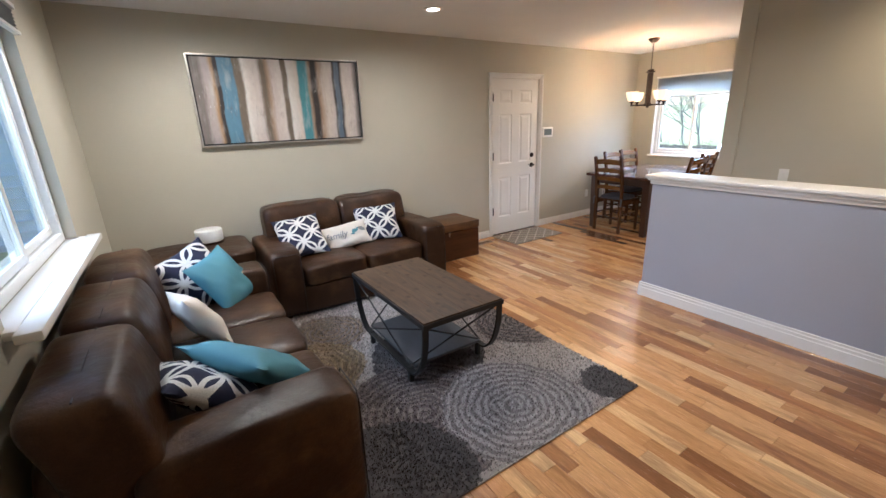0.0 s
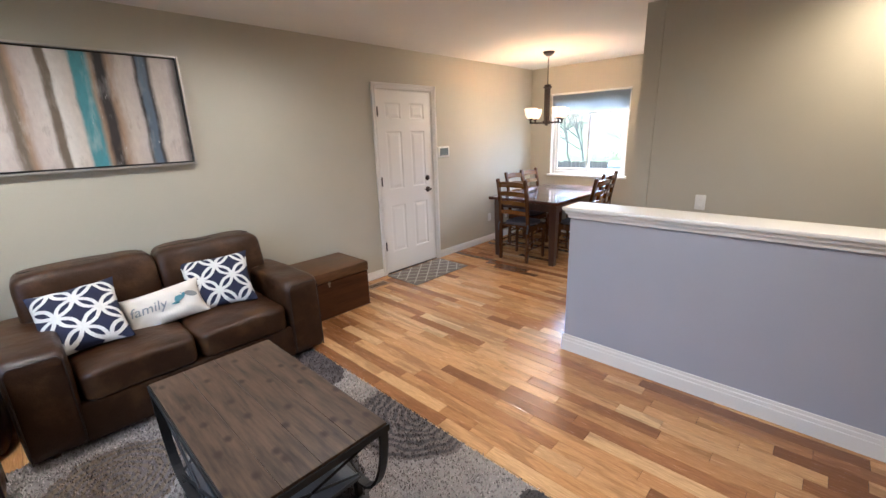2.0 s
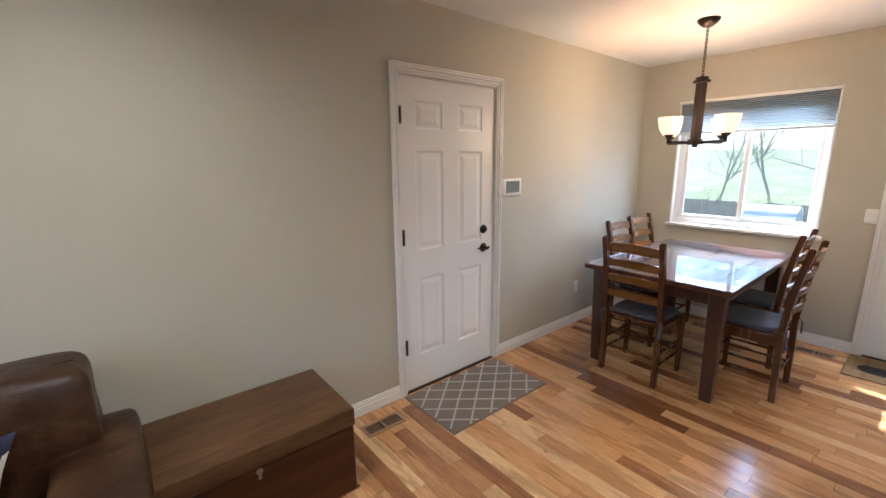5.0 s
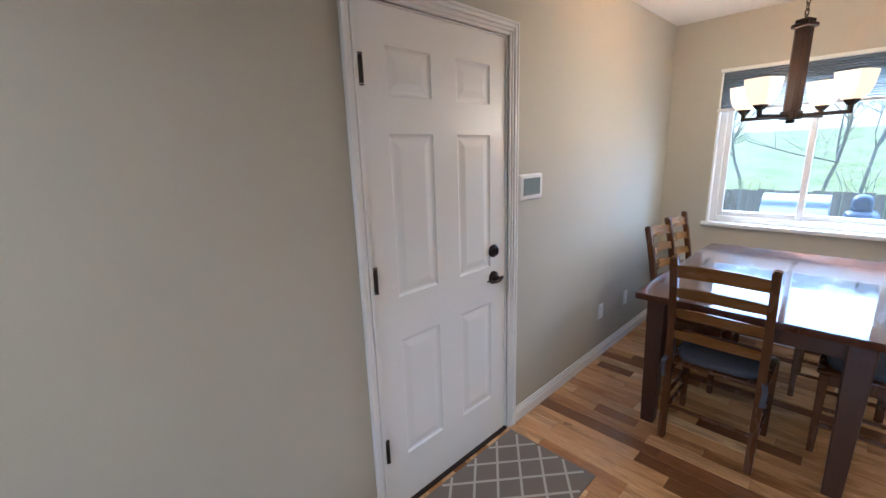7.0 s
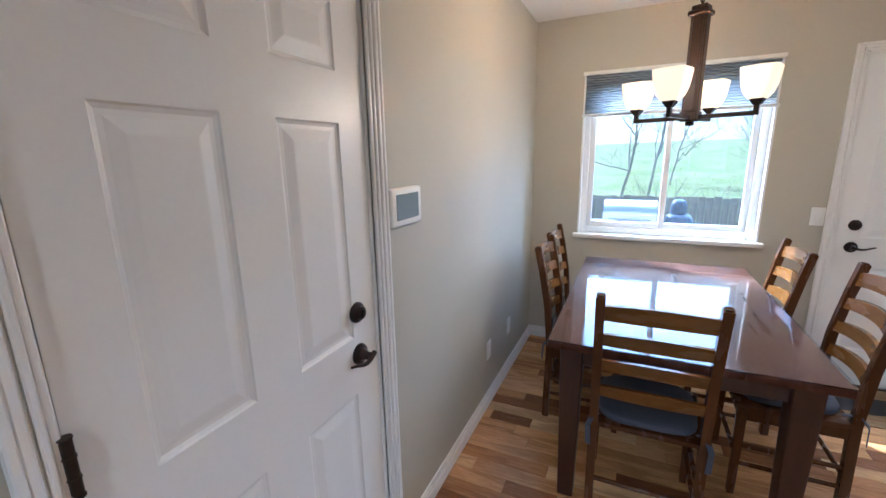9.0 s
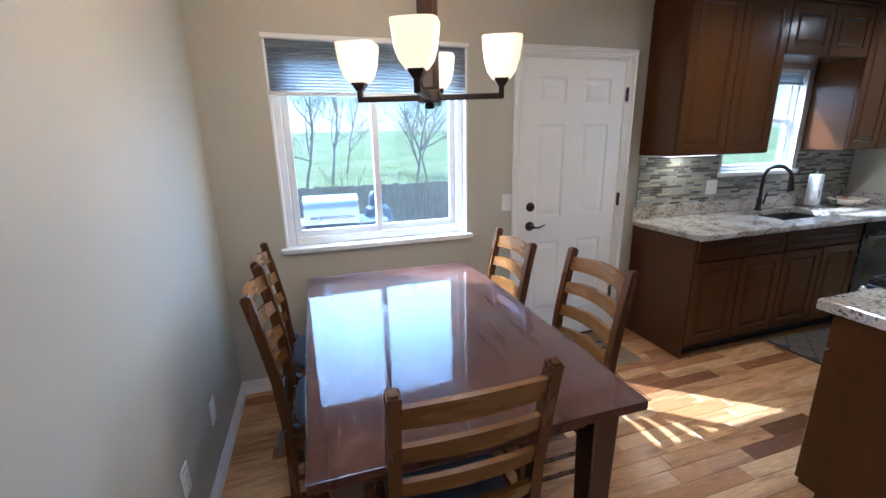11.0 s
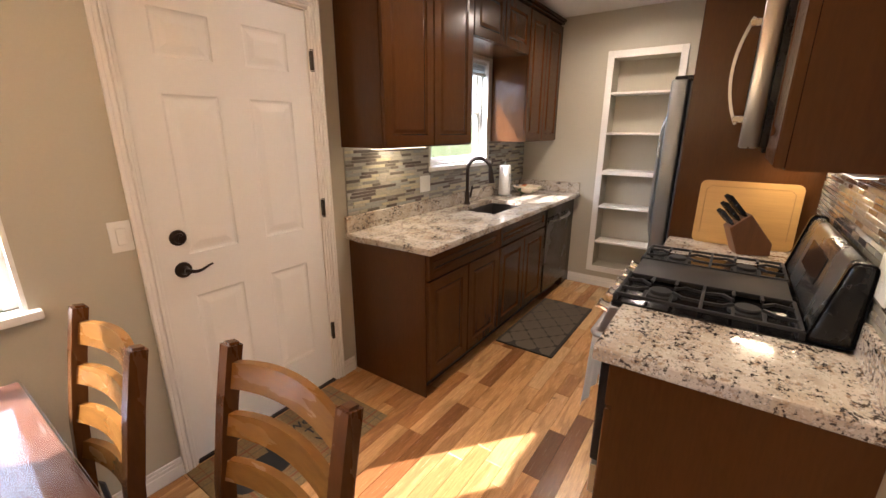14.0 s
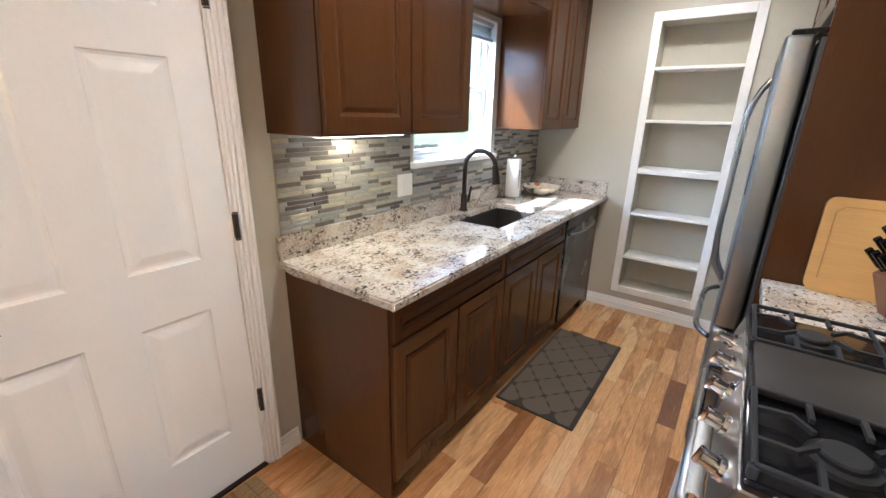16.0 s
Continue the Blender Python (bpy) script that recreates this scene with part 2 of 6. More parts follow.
def wall_x(name, x0, x1, y0, y1, openings, label, material=WALL):
    dims, y = [], y0
    for a, b, c, d in sorted(openings):
        dims.append((x0, y, 0, x1, a, H))
        if c > 0:
            dims.append((x0, a, 0, x1, b, c))
        dims.append((x0, a, d, x1, b, H))
        y = b
    dims.append((x0, y, 0, x1, y1, H))
    return structure(name, material, label, "wall", *dims)


DW = (3.555, 4.385, 0, 2.075)      # side door opening
BD = (1.425, 2.245, 0, 2.065)      # back door opening
WIN = (2.64, 3.81, 0.925, 2.105)   # dining window
KW = (-0.42, 0.42, 1.24, 2.06)     # kitchen window
LW = (1.62, 3.06, 0.985, 2.2)      # living room window
NICHE = (5.33, 5.845, 0.205, 2.115)

wall_y("wall_north", NY, NY + 0.15, WX - 0.15, EX + 0.15, [DW], "smooth greige painted wall with a white door")
wall_x("wall_east", EX, EX + 0.15, SY - 0.15, NY, [WIN, BD, KW], "greige painted wall with two windows and a door")
wall_x("wall_west", WX - 0.15, WX, SY, NY, [LW], "greige painted wall with a wide window")
wall_y("wall_kitchen_end", KY - 0.3, KY, 4.46, EX, [NICHE], "greige painted kitchen wall with a shelf niche")
structure("niche_back", WALL, "painted back of the shelf niche", "wall", (5.3, KY - 0.36, 0.1, 5.95, KY - 0.3, 2.2))
wall_y("wall_south", SY - 0.15, SY, WX - 0.15, EX, [], "plain greige painted wall")
structure("wall_stair", WALL, "greige painted wall beside the stairs", "wall", (4.32, SY, 0, 4.46, 1.607, H), (4.305, 1.607, 0, 4.46, 1.735, H))
structure("ceiling", CEIL, "white textured painted ceiling", "ceiling", (WX - 0.15, SY - 0.15, H, EX + 0.15, NY + 0.15, H + 0.1))
structure("floor", surface("floor_joint", (0.05, 0.025, 0.012), 0.7, bump=0), "wooden subfloor seen in the plank joints", "floor", (WX - 0.15, SY - 0.15, -0.1, EX + 0.15, NY + 0.15, -0.004))
structure("half_wall", HALF, "painted half wall beside the stairs, cool daylight in its colour", "half wall", (3.29, -0.9, 0, 3.495, 1.775, 1.01))
hw = thing("half_wall_cap", "white painted moulded cap on the half wall", "wall cap", pose(3.3925, 0, 1.01), kind="structure")
boxes("cap_board", WHITE, hw, (-0.15, -0.9, 0.052, 0.118, 1.822, 0.078), bevel=0.008, seg=2)
boxes("cap_moulding", WHITE, hw, (-0.118, -0.9, 0.0, 0.104, 1.79, 0.03), (-0.134, -0.9, 0.03, 0.11, 1.806, 0.052), bevel=0.006, seg=2)


def baseboard(name, axis, fixed, side, runs, k=1.0):
    """Moulded white baseboards along a wall; side: +1 or -1, into the room."""
    bm = bmesh.new()
    for a, b in runs:
        for t0, z0, z1 in ((0.016, 0.0, 0.058), (0.012, 0.058, 0.076), (0.008, 0.076, 0.092)):
            p, q = sorted((fixed, fixed + side * t0))
            if axis == "x":
                box(bm, a, p, z0 * k, b, q, z1 * k, bevel=0.002)
            else:
                box(bm, p, a, z0 * k, q, b, z1 * k, bevel=0.002)
    return tagged(part(name, bm, WHITE), "white moulded baseboard along the wall", "baseboard", kind="structure")


baseboard("baseboard_north", "x", NY, -1, [(WX, 3.49), (4.455, EX)])
baseboard("baseboard_east", "y", EX, -1, [(2.31, NY), (1.26, 1.36)])
baseboard("baseboard_west", "y", WX, 1, [(SY, NY)])
baseboard("baseboard_kitchen", "x", KY, 1, [(5.1, 6.08)])
baseboard("baseboard_half", "y", 3.29, -1, [(-0.9, 1.791)], 1.4)
baseboard("baseboard_half_end", "x", 1.775, 1, [(3.274, 3.511)], 1.4)
baseboard("baseboard_stair", "y", 4.305, -1, [(1.607, 1.75)])


# ---- doors ----
def six_panel_door(name, w, h, label, m):
    """Closed six-panel door in its casing; local x across, y out of the room, origin at the floor on the wall's face."""
    d = thing(name, label, "door", m, kind="structure")
    bm = bmesh.new()
    box(bm, -w / 2 + 0.004, 0.026, 0.012, w / 2 - 0.004, 0.055, h - 0.004)
    st, mid = 0.12, 0.142
    pw = (w - 2 * st - mid) / 2
    rows = ((0.252, 0.803), (0.993, 1.635), (1.77, 1.94))
    slab = part("door_leaf", bm, WHITE, d)
    for z0, z1 in rows:
        for x0 in (-w / 2 + st, mid / 2):
            x1 = x0 + pw
            bm = bmesh.new()
            rings = []
            for inset, y in ((0.0, 0.0115), (0.004, 0.0155), (0.012, 0.0185), (0.022, 0.018), (0.048, 0.0122), (0.052, 0.0118)):
                rings.append([bm.verts.new(c) for c in ((x0 + inset, y, z0 + inset), (x1 - inset, y, z0 + inset), (x1 - inset, y, z1 - inset), (x0 + inset, y, z1 - inset))])
            for p, q in zip(rings, rings[1:]):
                for i in range(4):
                    bm.faces.new((p[i], p[(i + 1) % 4], q[(i + 1) % 4], q[i]))
            bm.faces.new(rings[-1])
            part("door_panel", bm, WHITE, slab)
    bm = bmesh.new()
    xs = [-w / 2 + 0.004, -w / 2 + st, -mid / 2, mid / 2, w / 2 - st, w / 2 - 0.004]
    zs = [0.012] + [z for r in rows for z in r] + [h - 0.004]
    for i in range(5):
        for j in range(7):
            if i in (1, 3) and j in (1, 3, 5):
                continue
            bm.faces.new([bm.verts.new((x, 0.0112, z)) for x, z in ((xs[i], zs[j]), (xs[i + 1], zs[j]), (xs[i + 1], zs[j + 1]), (xs[i], zs[j + 1]))])
    bmesh.ops.remove_doubles(bm, verts=bm.verts[:], dist=1e-5)
    part("door_face", bm, WHITE, slab)
    bm = bmesh.new()
    c = 0.066
    for e0, e1, y in ((0.004, 0.018, -0.011), (0.018, 0.03, -0.017), (0.03, 0.036, -0.012), (0.036, 0.052, -0.02), (0.052, c, -0.023)):
        for s in (-1, 1):
            a, b = sorted((s * (w / 2 + e0), s * (w / 2 + e1)))
            box(bm, a, y, 0, b, 0.0, h + e1, bevel=0.003)
        box(bm, -w / 2 - e0, y - 0.0005, h + e0, w / 2 + e0, 0.0, h + e1, bevel=0.003)
    part("door_casing", bm, WHITE, d)
    boxes("door_stop", WHITE, d, (-w / 2 - 0.02, 0.0, 0, -w / 2 + 0.003, 0.12, h), (w / 2 - 0.003, 0.0, 0, w / 2 + 0.02, 0.12, h), (-w / 2, 0.0, h - 0.003, w / 2, 0.12, h + 0.02))
    boxes("threshold", BRONZE, d, (-w / 2, -0.01, 0.0, w / 2, 0.06, 0.012), bevel=0.003)
    return d


# lighter than BRONZE: part of the hinges' grey reflection is put into the colour
GREYED = surface("reflection_greyed_bronze", (0.05, 0.04, 0.032), 0.38, metal=0.8, vary=0.3, grain=90, bump=0.05)


def door_fittings(d, knob_x, hinge_x, zs_hinge):
    s = 1 if knob_x < 0 else -1
    bolt_z, lever_z = 1.072, 0.932
    bm = bmesh.new()
    lathe(bm, ((0.033, -0.002), (0.033, 0.006), (0.029, 0.012), (0.022, 0.015), (0.02, 0.022), (0.004, 0.024)), 24)
    bmesh.ops.transform(bm, matrix=pose(knob_x, 0.011, bolt_z, 90, 0, 0), verts=bm.verts[:])
    bolt = part("deadbolt", bm, BRONZE, d, "dark bronze deadbolt", smooth=40)
    bm = bmesh.new()
    bar(bm, (knob_x - 0.004, -0.016, bolt_z - 0.012), (knob_x + 0.004, -0.016, bolt_z + 0.012), 0.009, 0.014, 0.003)
    part("thumb_turn", bm, BRONZE, bolt)
    bm = bmesh.new()
    lathe(bm, ((0.034, -0.002), (0.034, 0.005), (0.031, 0.011), (0.02, 0.015), (0.013, 0.03), (0.012, 0.05)), 24)
    bmesh.ops.transform(bm, matrix=pose(knob_x, 0.011, lever_z, 90, 0, 0), verts=bm.verts[:])
    rose = part("lever_rose", bm, BRONZE, d, "round dark bronze rose", smooth=40)
    bm = bmesh.new()
    for q0, q1 in zip(np.linspace(-0.014, 0.1, 10)[:-1], np.linspace(-0.014, 0.1, 10)[1:]):
        p0, p1 = [(knob_x + s * q, -0.04 - 0.004 * math.sin(q * 40), lever_z + 0.004 - 0.008 * math.sin(q * 45)) for q in (q0, q1 + 0.001)]
        tube(bm, p0, p1, 0.0085 - 0.045 * max(q0, 0), 0.0085 - 0.045 * max(q1, 0), 10)
    part("lever_handle", bm, BRONZE, rose, "dark bronze lever handle", smooth=60)
    for z in zs_hinge:
        bm = bmesh.new()
        tube(bm, (hinge_x, -0.012, z - 0.045), (hinge_x, -0.012, z + 0.045), 0.0085, n=12)
        for k in (-0.05, -0.018, 0.018, 0.05):
            tube(bm, (hinge_x, -0.012, z + k - 0.0015), (hinge_x, -0.012, z + k + 0.0015), 0.0098, n=12)
        box(bm, hinge_x - 0.0075, -0.008, z - 0.044, hinge_x + 0.0075, 0.0115, z + 0.044)
        part("hinge", bm, GREYED, d, "dark bronze hinge", smooth=40)


door_side = six_panel_door("door_1", DW[1] - DW[0], DW[3], "closed white six-panel door with dark bronze fittings", pose((DW[0] + DW[1]) / 2, NY, 0))
door_fittings(door_side, 0.315, -0.417, (0.345, 1.097, 1.845))
door_back = six_panel_door("door_2", BD[1] - BD[0], BD[3], "closed white six-panel back door with dark bronze fittings", pose(EX, (BD[0] + BD[1]) / 2, 0, 0, 0, -90))
door_fittings(door_back, -0.322, 0.415, (0.345, 1.091, 1.836))


# ---- windows ----
GLASS = glass("window_glass")
t = GLASS.node_tree
# a translucent haze mixed into the panes imitates the washed-out glare outside
haze = t.nodes.new("ShaderNodeBsdfTranslucent")
haze_mix = t.nodes.new("ShaderNodeMixShader")
t.links.new(calc(t, "MULTIPLY_ADD", noise_tex(t, 3, 4), 0.016, 0.002), haze_mix.inputs[0])
t.links.new(t.nodes["Principled BSDF"].outputs[0], haze_mix.inputs[1])
t.links.new(haze.outputs[0], haze_mix.inputs[2])
t.links.new(haze_mix.outputs[0], t.nodes["Material Output"].inputs[0])


def window(name, w, z0, z1, m, label, slider=True, apron=0.0, over=0.03, reveal=None, f=0.055, s=0.04):
    """Window in its opening; local x across, y outwards from the wall's inner face."""
    h = z1 - z0
    d = thing(name, label, "window", m, kind="structure")
    y0, y1 = 0.055, 0.12
    boxes("window_frame", VINYL, d, (-w / 2, y0, z0, -w / 2 + f, y1, z1), (w / 2 - f, y0, z0, w / 2, y1, z1), (-w / 2 + f, y0, z0, w / 2 - f, y1, z0 + f), (-w / 2 + f, y0, z1 - f, w / 2 - f, y1, z1), bevel=0.006)
    if slider:
        cells = [(-w / 2 + f, 0.02, z0 + f, z1 - f, 0.066), (-0.02, w / 2 - f, z0 + f, z1 - f, 0.092)]
    else:
        cells = [(-w / 2 + f, w / 2 - f, z0 + f, z0 + h / 2 + 0.02, 0.066), (-w / 2 + f, w / 2 - f, z0 + h / 2 - 0.02, z1 - f, 0.092)]
    for a, b, c, e, y in cells:
        sash = boxes("window_sash", VINYL, d, (a, y, c, a + s, y + 0.026, e), (b - s, y, c, b, y + 0.026, e), (a + s, y, c, b - s, y + 0.026, c + s), (a + s, y, e - s, b - s, y + 0.026, e), bevel=0.004)
        pane = boxes("pane", GLASS, sash, (a + s, y + 0.011, c + s, b - s, y + 0.015, e - s))
        pane.visible_shadow = False
    boxes("window_reveal", reveal or VINYL, d, (-w / 2 - 0.001, 0.0, z0, -w / 2 + 0.012, y0, z1), (w / 2 - 0.012, 0.0, z0, w / 2 + 0.001, y0, z1), (-w / 2 + 0.012, 0.0, z1 - 0.012, w / 2 - 0.012, y0, z1))
    boxes("window_sill", WHITE, d, (-w / 2 - over, -0.035, z0 - 0.028, w / 2 + over, y0, z0 + 0.004), bevel=0.006, seg=2)
    if apron:
        boxes("window_apron", WHITE, d, (-w / 2, -0.014, z0 - 0.028 - apron, w / 2, 0.0, z0 - 0.028), bevel=0.003)
    return d


BLIND, t, b = shader("grey_cellular_shade")
b.inputs["Base Color"].default_value, b.inputs["Roughness"].default_value = (0.42, 0.41, 0.39, 1), 0.85
tl = t.nodes.new("ShaderNodeBsdfTranslucent")
tl.inputs[0].default_value = (0.5, 0.5, 0.48, 1)
ms = t.nodes.new("ShaderNodeMixShader")
ms.inputs[0].default_value = 0.5
t.links.new(b.outputs[0], ms.inputs[1])
t.links.new(tl.outputs[0], ms.inputs[2])
t.links.new(ms.outputs[0], t.nodes["Material Output"].inputs[0])


def shade(m, w, z0, z1, label):
    """Pleated shade drawn partly down from its head rail."""
    d = thing("cellular_shade", label, "window shade", m)
    boxes("head_rail", PLASTIC, d, (-w / 2, -0.012, z1 - 0.028, w / 2, 0.03, z1), bevel=0.004)
    bm = bmesh.new()
    n = int((z1 - z0 - 0.05) / 0.016)
    cols = []
    for i in range(2 * n + 1):
        z = z1 - 0.028 - i * (z1 - z0 - 0.05) / (2 * n)
        y = 0.0 if i % 2 else 0.014
        cols.append([bm.verts.new((x, y + o, z)) for x, o in ((-w / 2 + 0.004, 0), (w / 2 - 0.004, 0))])
    for p, q in zip(cols, cols[1:]):
        bm.faces.new((p[0], p[1], q[1], q[0]))
    bmesh.ops.solidify(bm, geom=bm.faces[:], thickness=0.004)
    part("pleats", bm, BLIND, d)
    boxes("bottom_rail", PLASTIC, d, (-w / 2 + 0.002, -0.008, z0, w / 2 - 0.002, 0.026, z0 + 0.022), bevel=0.005)
    return d


mE = pose(EX, (WIN[0] + WIN[1]) / 2, 0, 0, 0, -90)
window("window_1", WIN[1] - WIN[0], WIN[2], WIN[3], mE, "white vinyl sliding window over the dining table")
shade(mE, WIN[1] - WIN[0] + 0.02, 1.803, 2.12, "grey pleated shade partly lowered over the dining window")
mK = pose(EX, (KW[0] + KW[1]) / 2, 0, 0, 0, -90)
window("window_2", KW[1] - KW[0], KW[2], KW[3], mK, "white vinyl double-hung window over the sink", slider=False, f=0.032, s=0.028)
shade(mK @ pose(0, 0.025, 0), KW[1] - KW[0] - 0.03, 1.935, 2.05, "grey pleated shade raised in the kitchen window")
mW = pose(WX, (LW[0] + LW[1]) / 2, 0, 0, 0, 90)
# this reveal takes the darker wall paint to imitate the shade on its jamb
window("window_3", LW[1] - LW[0], LW[2], LW[3], mW, "white casement window behind the leather sofa", reveal=WALL)
boxes("deep_sill", WHITE, bpy.data.objects["window_3"], (-0.79, -0.105, LW[2] - 0.035, 0.8, -0.03, LW[2] + 0.002), bevel=0.008, seg=2)
shade(mW @ pose(0, -0.02, 0), LW[1] - LW[0] + 0.04, 2.09, 2.24, "rolled-up pale shade at the top of the living room window")


# ---- living room ----
def sofa(name, length, seats, label, m, inset):
    """Leather sofa; local x along it, front towards -y, origin at the floor. inset: how far the back cushions stop short of the ends."""
    d = thing(name, label, "sofa", m)
    aw, dep = 0.26, 0.92
    boxes("sofa_base", LEATHER, d, (-length / 2 + aw - 0.03, -dep / 2 + 0.012, 0.04, length / 2 - aw + 0.03, dep / 2 - 0.1, 0.285), bevel=0.025, seg=3)
    for s in (-1, 1):
        bm = bmesh.new()
        x0, x1 = sorted((s * (length / 2 - aw), s * length / 2))
        puff(bm, x0, -dep / 2 - 0.005, 0.03, x1, dep / 2 - (0.03 if inset > 0.05 else 0.2), 0.62, 11, 13, 0.006, s)
        for v in bm.verts:
            v.co.z -= 0.02 * max(0.0, (v.co.z - 0.3) / 0.32) * (v.co.y + 0.46) / 0.92
        part("armrest", bm, LEATHER, d, smooth=60)
        bm = bmesh.new()
        y = -dep / 2 - 0.004
        xa, xb = x0 + 0.022, x1 - 0.022
        sweep(bm, [(xa, y, 0.06), (xa, y, 0.56), (xa + 0.02, y, 0.59), (xb - 0.02, y, 0.59), (xb, y, 0.56), (xb, y, 0.06)], 0.0035, 6)
        part("arm_seam", bm, SEAM, d, "stitched seam round the arm front")
    bm = bmesh.new()
    puff(bm, -length / 2 + inset + 0.01, dep / 2 - 0.2, 0.03, length / 2 - inset - 0.01, dep / 2 + 0.02, 0.7, 11, 11, 0.005, 3)
    part("sofa_back", bm, LEATHER, d, smooth=60)
    w = (length - 2 * aw) / seats
    wb = (length - 2 * inset) / seats
    for i in range(seats):
        x = -length / 2 + aw + i * w
        bm = bmesh.new()
        puff(bm, x + 0.002, -dep / 2 - 0.015, 0.275, x + w - 0.002, dep / 2 - 0.2, 0.45, 9, 15, 0.008, i * 7)
        for v in bm.verts:
            if v.co.z > 0.36:
                u = (v.co.x - x - w / 2) / (w / 2)
                v.co.z += 0.02 * (1 - u * u) - 0.02 * max(0.0, -0.2 - v.co.y)
        part("seat_cushion", bm, LEATHER, d, smooth=60)
        bm = bmesh.new()
        x = -length / 2 + inset + i * wb
        puff(bm, x + 0.002, dep / 2 - 0.31, 0.4, x + wb - 0.002, dep / 2 - 0.04, 0.872, 8, 15, 0.01, i * 5 + 20)
        for v in bm.verts:
            k = (v.co.z - 0.4) / 0.485
            v.co.y += k * 0.07 - 0.03 * math.sin(math.pi * min(1, max(0, k)))
        back = part("back_cushion", bm, LEATHER, d, smooth=60)
        bm = bmesh.new()
        sweep(bm, [(x + 0.05, dep / 2 - 0.2 + 0.07, 0.869), (x + wb / 2, dep / 2 - 0.2 + 0.07, 0.873), (x + wb - 0.05, dep / 2 - 0.2 + 0.07, 0.869)], 0.003, 6)
        part("cushion_seam", bm, SEAM, back, "stitched seam along the top")
    for sx in (-1, 1):
        for sy in (-1, 1):
            bm = bmesh.new()
            tube(bm, (sx * (length / 2 - 0.1), sy * (dep / 2 - 0.12) - 0.03, 0), (sx * (length / 2 - 0.1), sy * (dep / 2 - 0.12) - 0.03, 0.06), 0.025, 0.03)
            part("foot", bm, DARKWOOD, d)
    return d


sofa("loveseat", 1.68, 2, "dark brown leather two-seat sofa with throw pillows", pose(1.275, 3.64, 0), 0.11)
sofa("sofa", 2.0, 3, "dark brown leather three-seat sofa below the window", pose(-0.1, 2.16, 0, 0, 0, 90), 0.02)

# leather-covered corner table
ct = thing("side_table", "brown leather-covered square corner table between the sofas", "side table", pose(0.0, 3.8, 0))
bm = bmesh.new()
puff(bm, -0.4, -0.34, 0.0, 0.39, 0.33, 0.585, 12, 9, 0.003)
part("body", bm, LEATHER, ct, smooth=60)
bm = bmesh.new()
puff(bm, -0.41, -0.35, 0.5, 0.4, 0.34, 0.615, 9, 9, 0.003)
part("table_top", bm, LEATHER, ct, smooth=60)
NAVY = (0.011, 0.013, 0.036)


def ring_fabric(name, cell):
    """Navy cloth with interlocking white rings."""
    m, t, b = shader(name)
    c = t.nodes.new("ShaderNodeTexCoord")
    sp = t.nodes.new("ShaderNodeSeparateXYZ")
    t.links.new(c.outputs["Object"], sp.inputs[0])
    k = 0.7071 / cell
    fx = calc(t, "FRACT", calc(t, "MULTIPLY", calc(t, "ADD", sp.outputs[0], sp.outputs[1]), k))
    fy = calc(t, "FRACT", calc(t, "MULTIPLY", calc(t, "SUBTRACT", sp.outputs[0], sp.outputs[1]), k))
    d = None
    for i in (0.0, 1.0):
        for j in (0.0, 1.0):
            dx, dy = calc(t, "SUBTRACT", fx, i), calc(t, "SUBTRACT", fy, j)
            r = calc(t, "SQRT", calc(t, "ADD", calc(t, "MULTIPLY", dx, dx), calc(t, "MULTIPLY", dy, dy)))
            e = calc(t, "ABSOLUTE", calc(t, "SUBTRACT", r, 0.66))
            d = e if d is None else calc(t, "MINIMUM", d, e)
    fray = calc(t, "MULTIPLY_ADD", noise_tex(t, 130, 2), 0.05, 0.045)
    white = calc(t, "LESS_THAN", d, fray)
    fine = noise_tex(t, 220, 2)
    t.links.new(mix(t, NAVY, ramp(t, ((0.3, (0.5, 0.49, 0.46)), (0.7, (0.7, 0.68, 0.64))), fine), white), b.inputs["Base Color"])
    b.inputs["Roughness"].default_value = 0.9
    relief(t, b, calc(t, "ADD", calc(t, "MULTIPLY", white, 0.7), calc(t, "MULTIPLY", fine, 0.6)), 0.5, 0.004)
    return m


RINGS = ring_fabric("navy_ring_fabric", 0.142)
TEAL = surface("teal_cloth", (0.075, 0.205, 0.25), 0.75, vary=0.12, grain=260, bump=0.4, depth=0.001)
LINEN = surface("cream_linen", (0.6, 0.55, 0.475), 0.9, vary=0.06, grain=200, bump=0.5, depth=0.002)


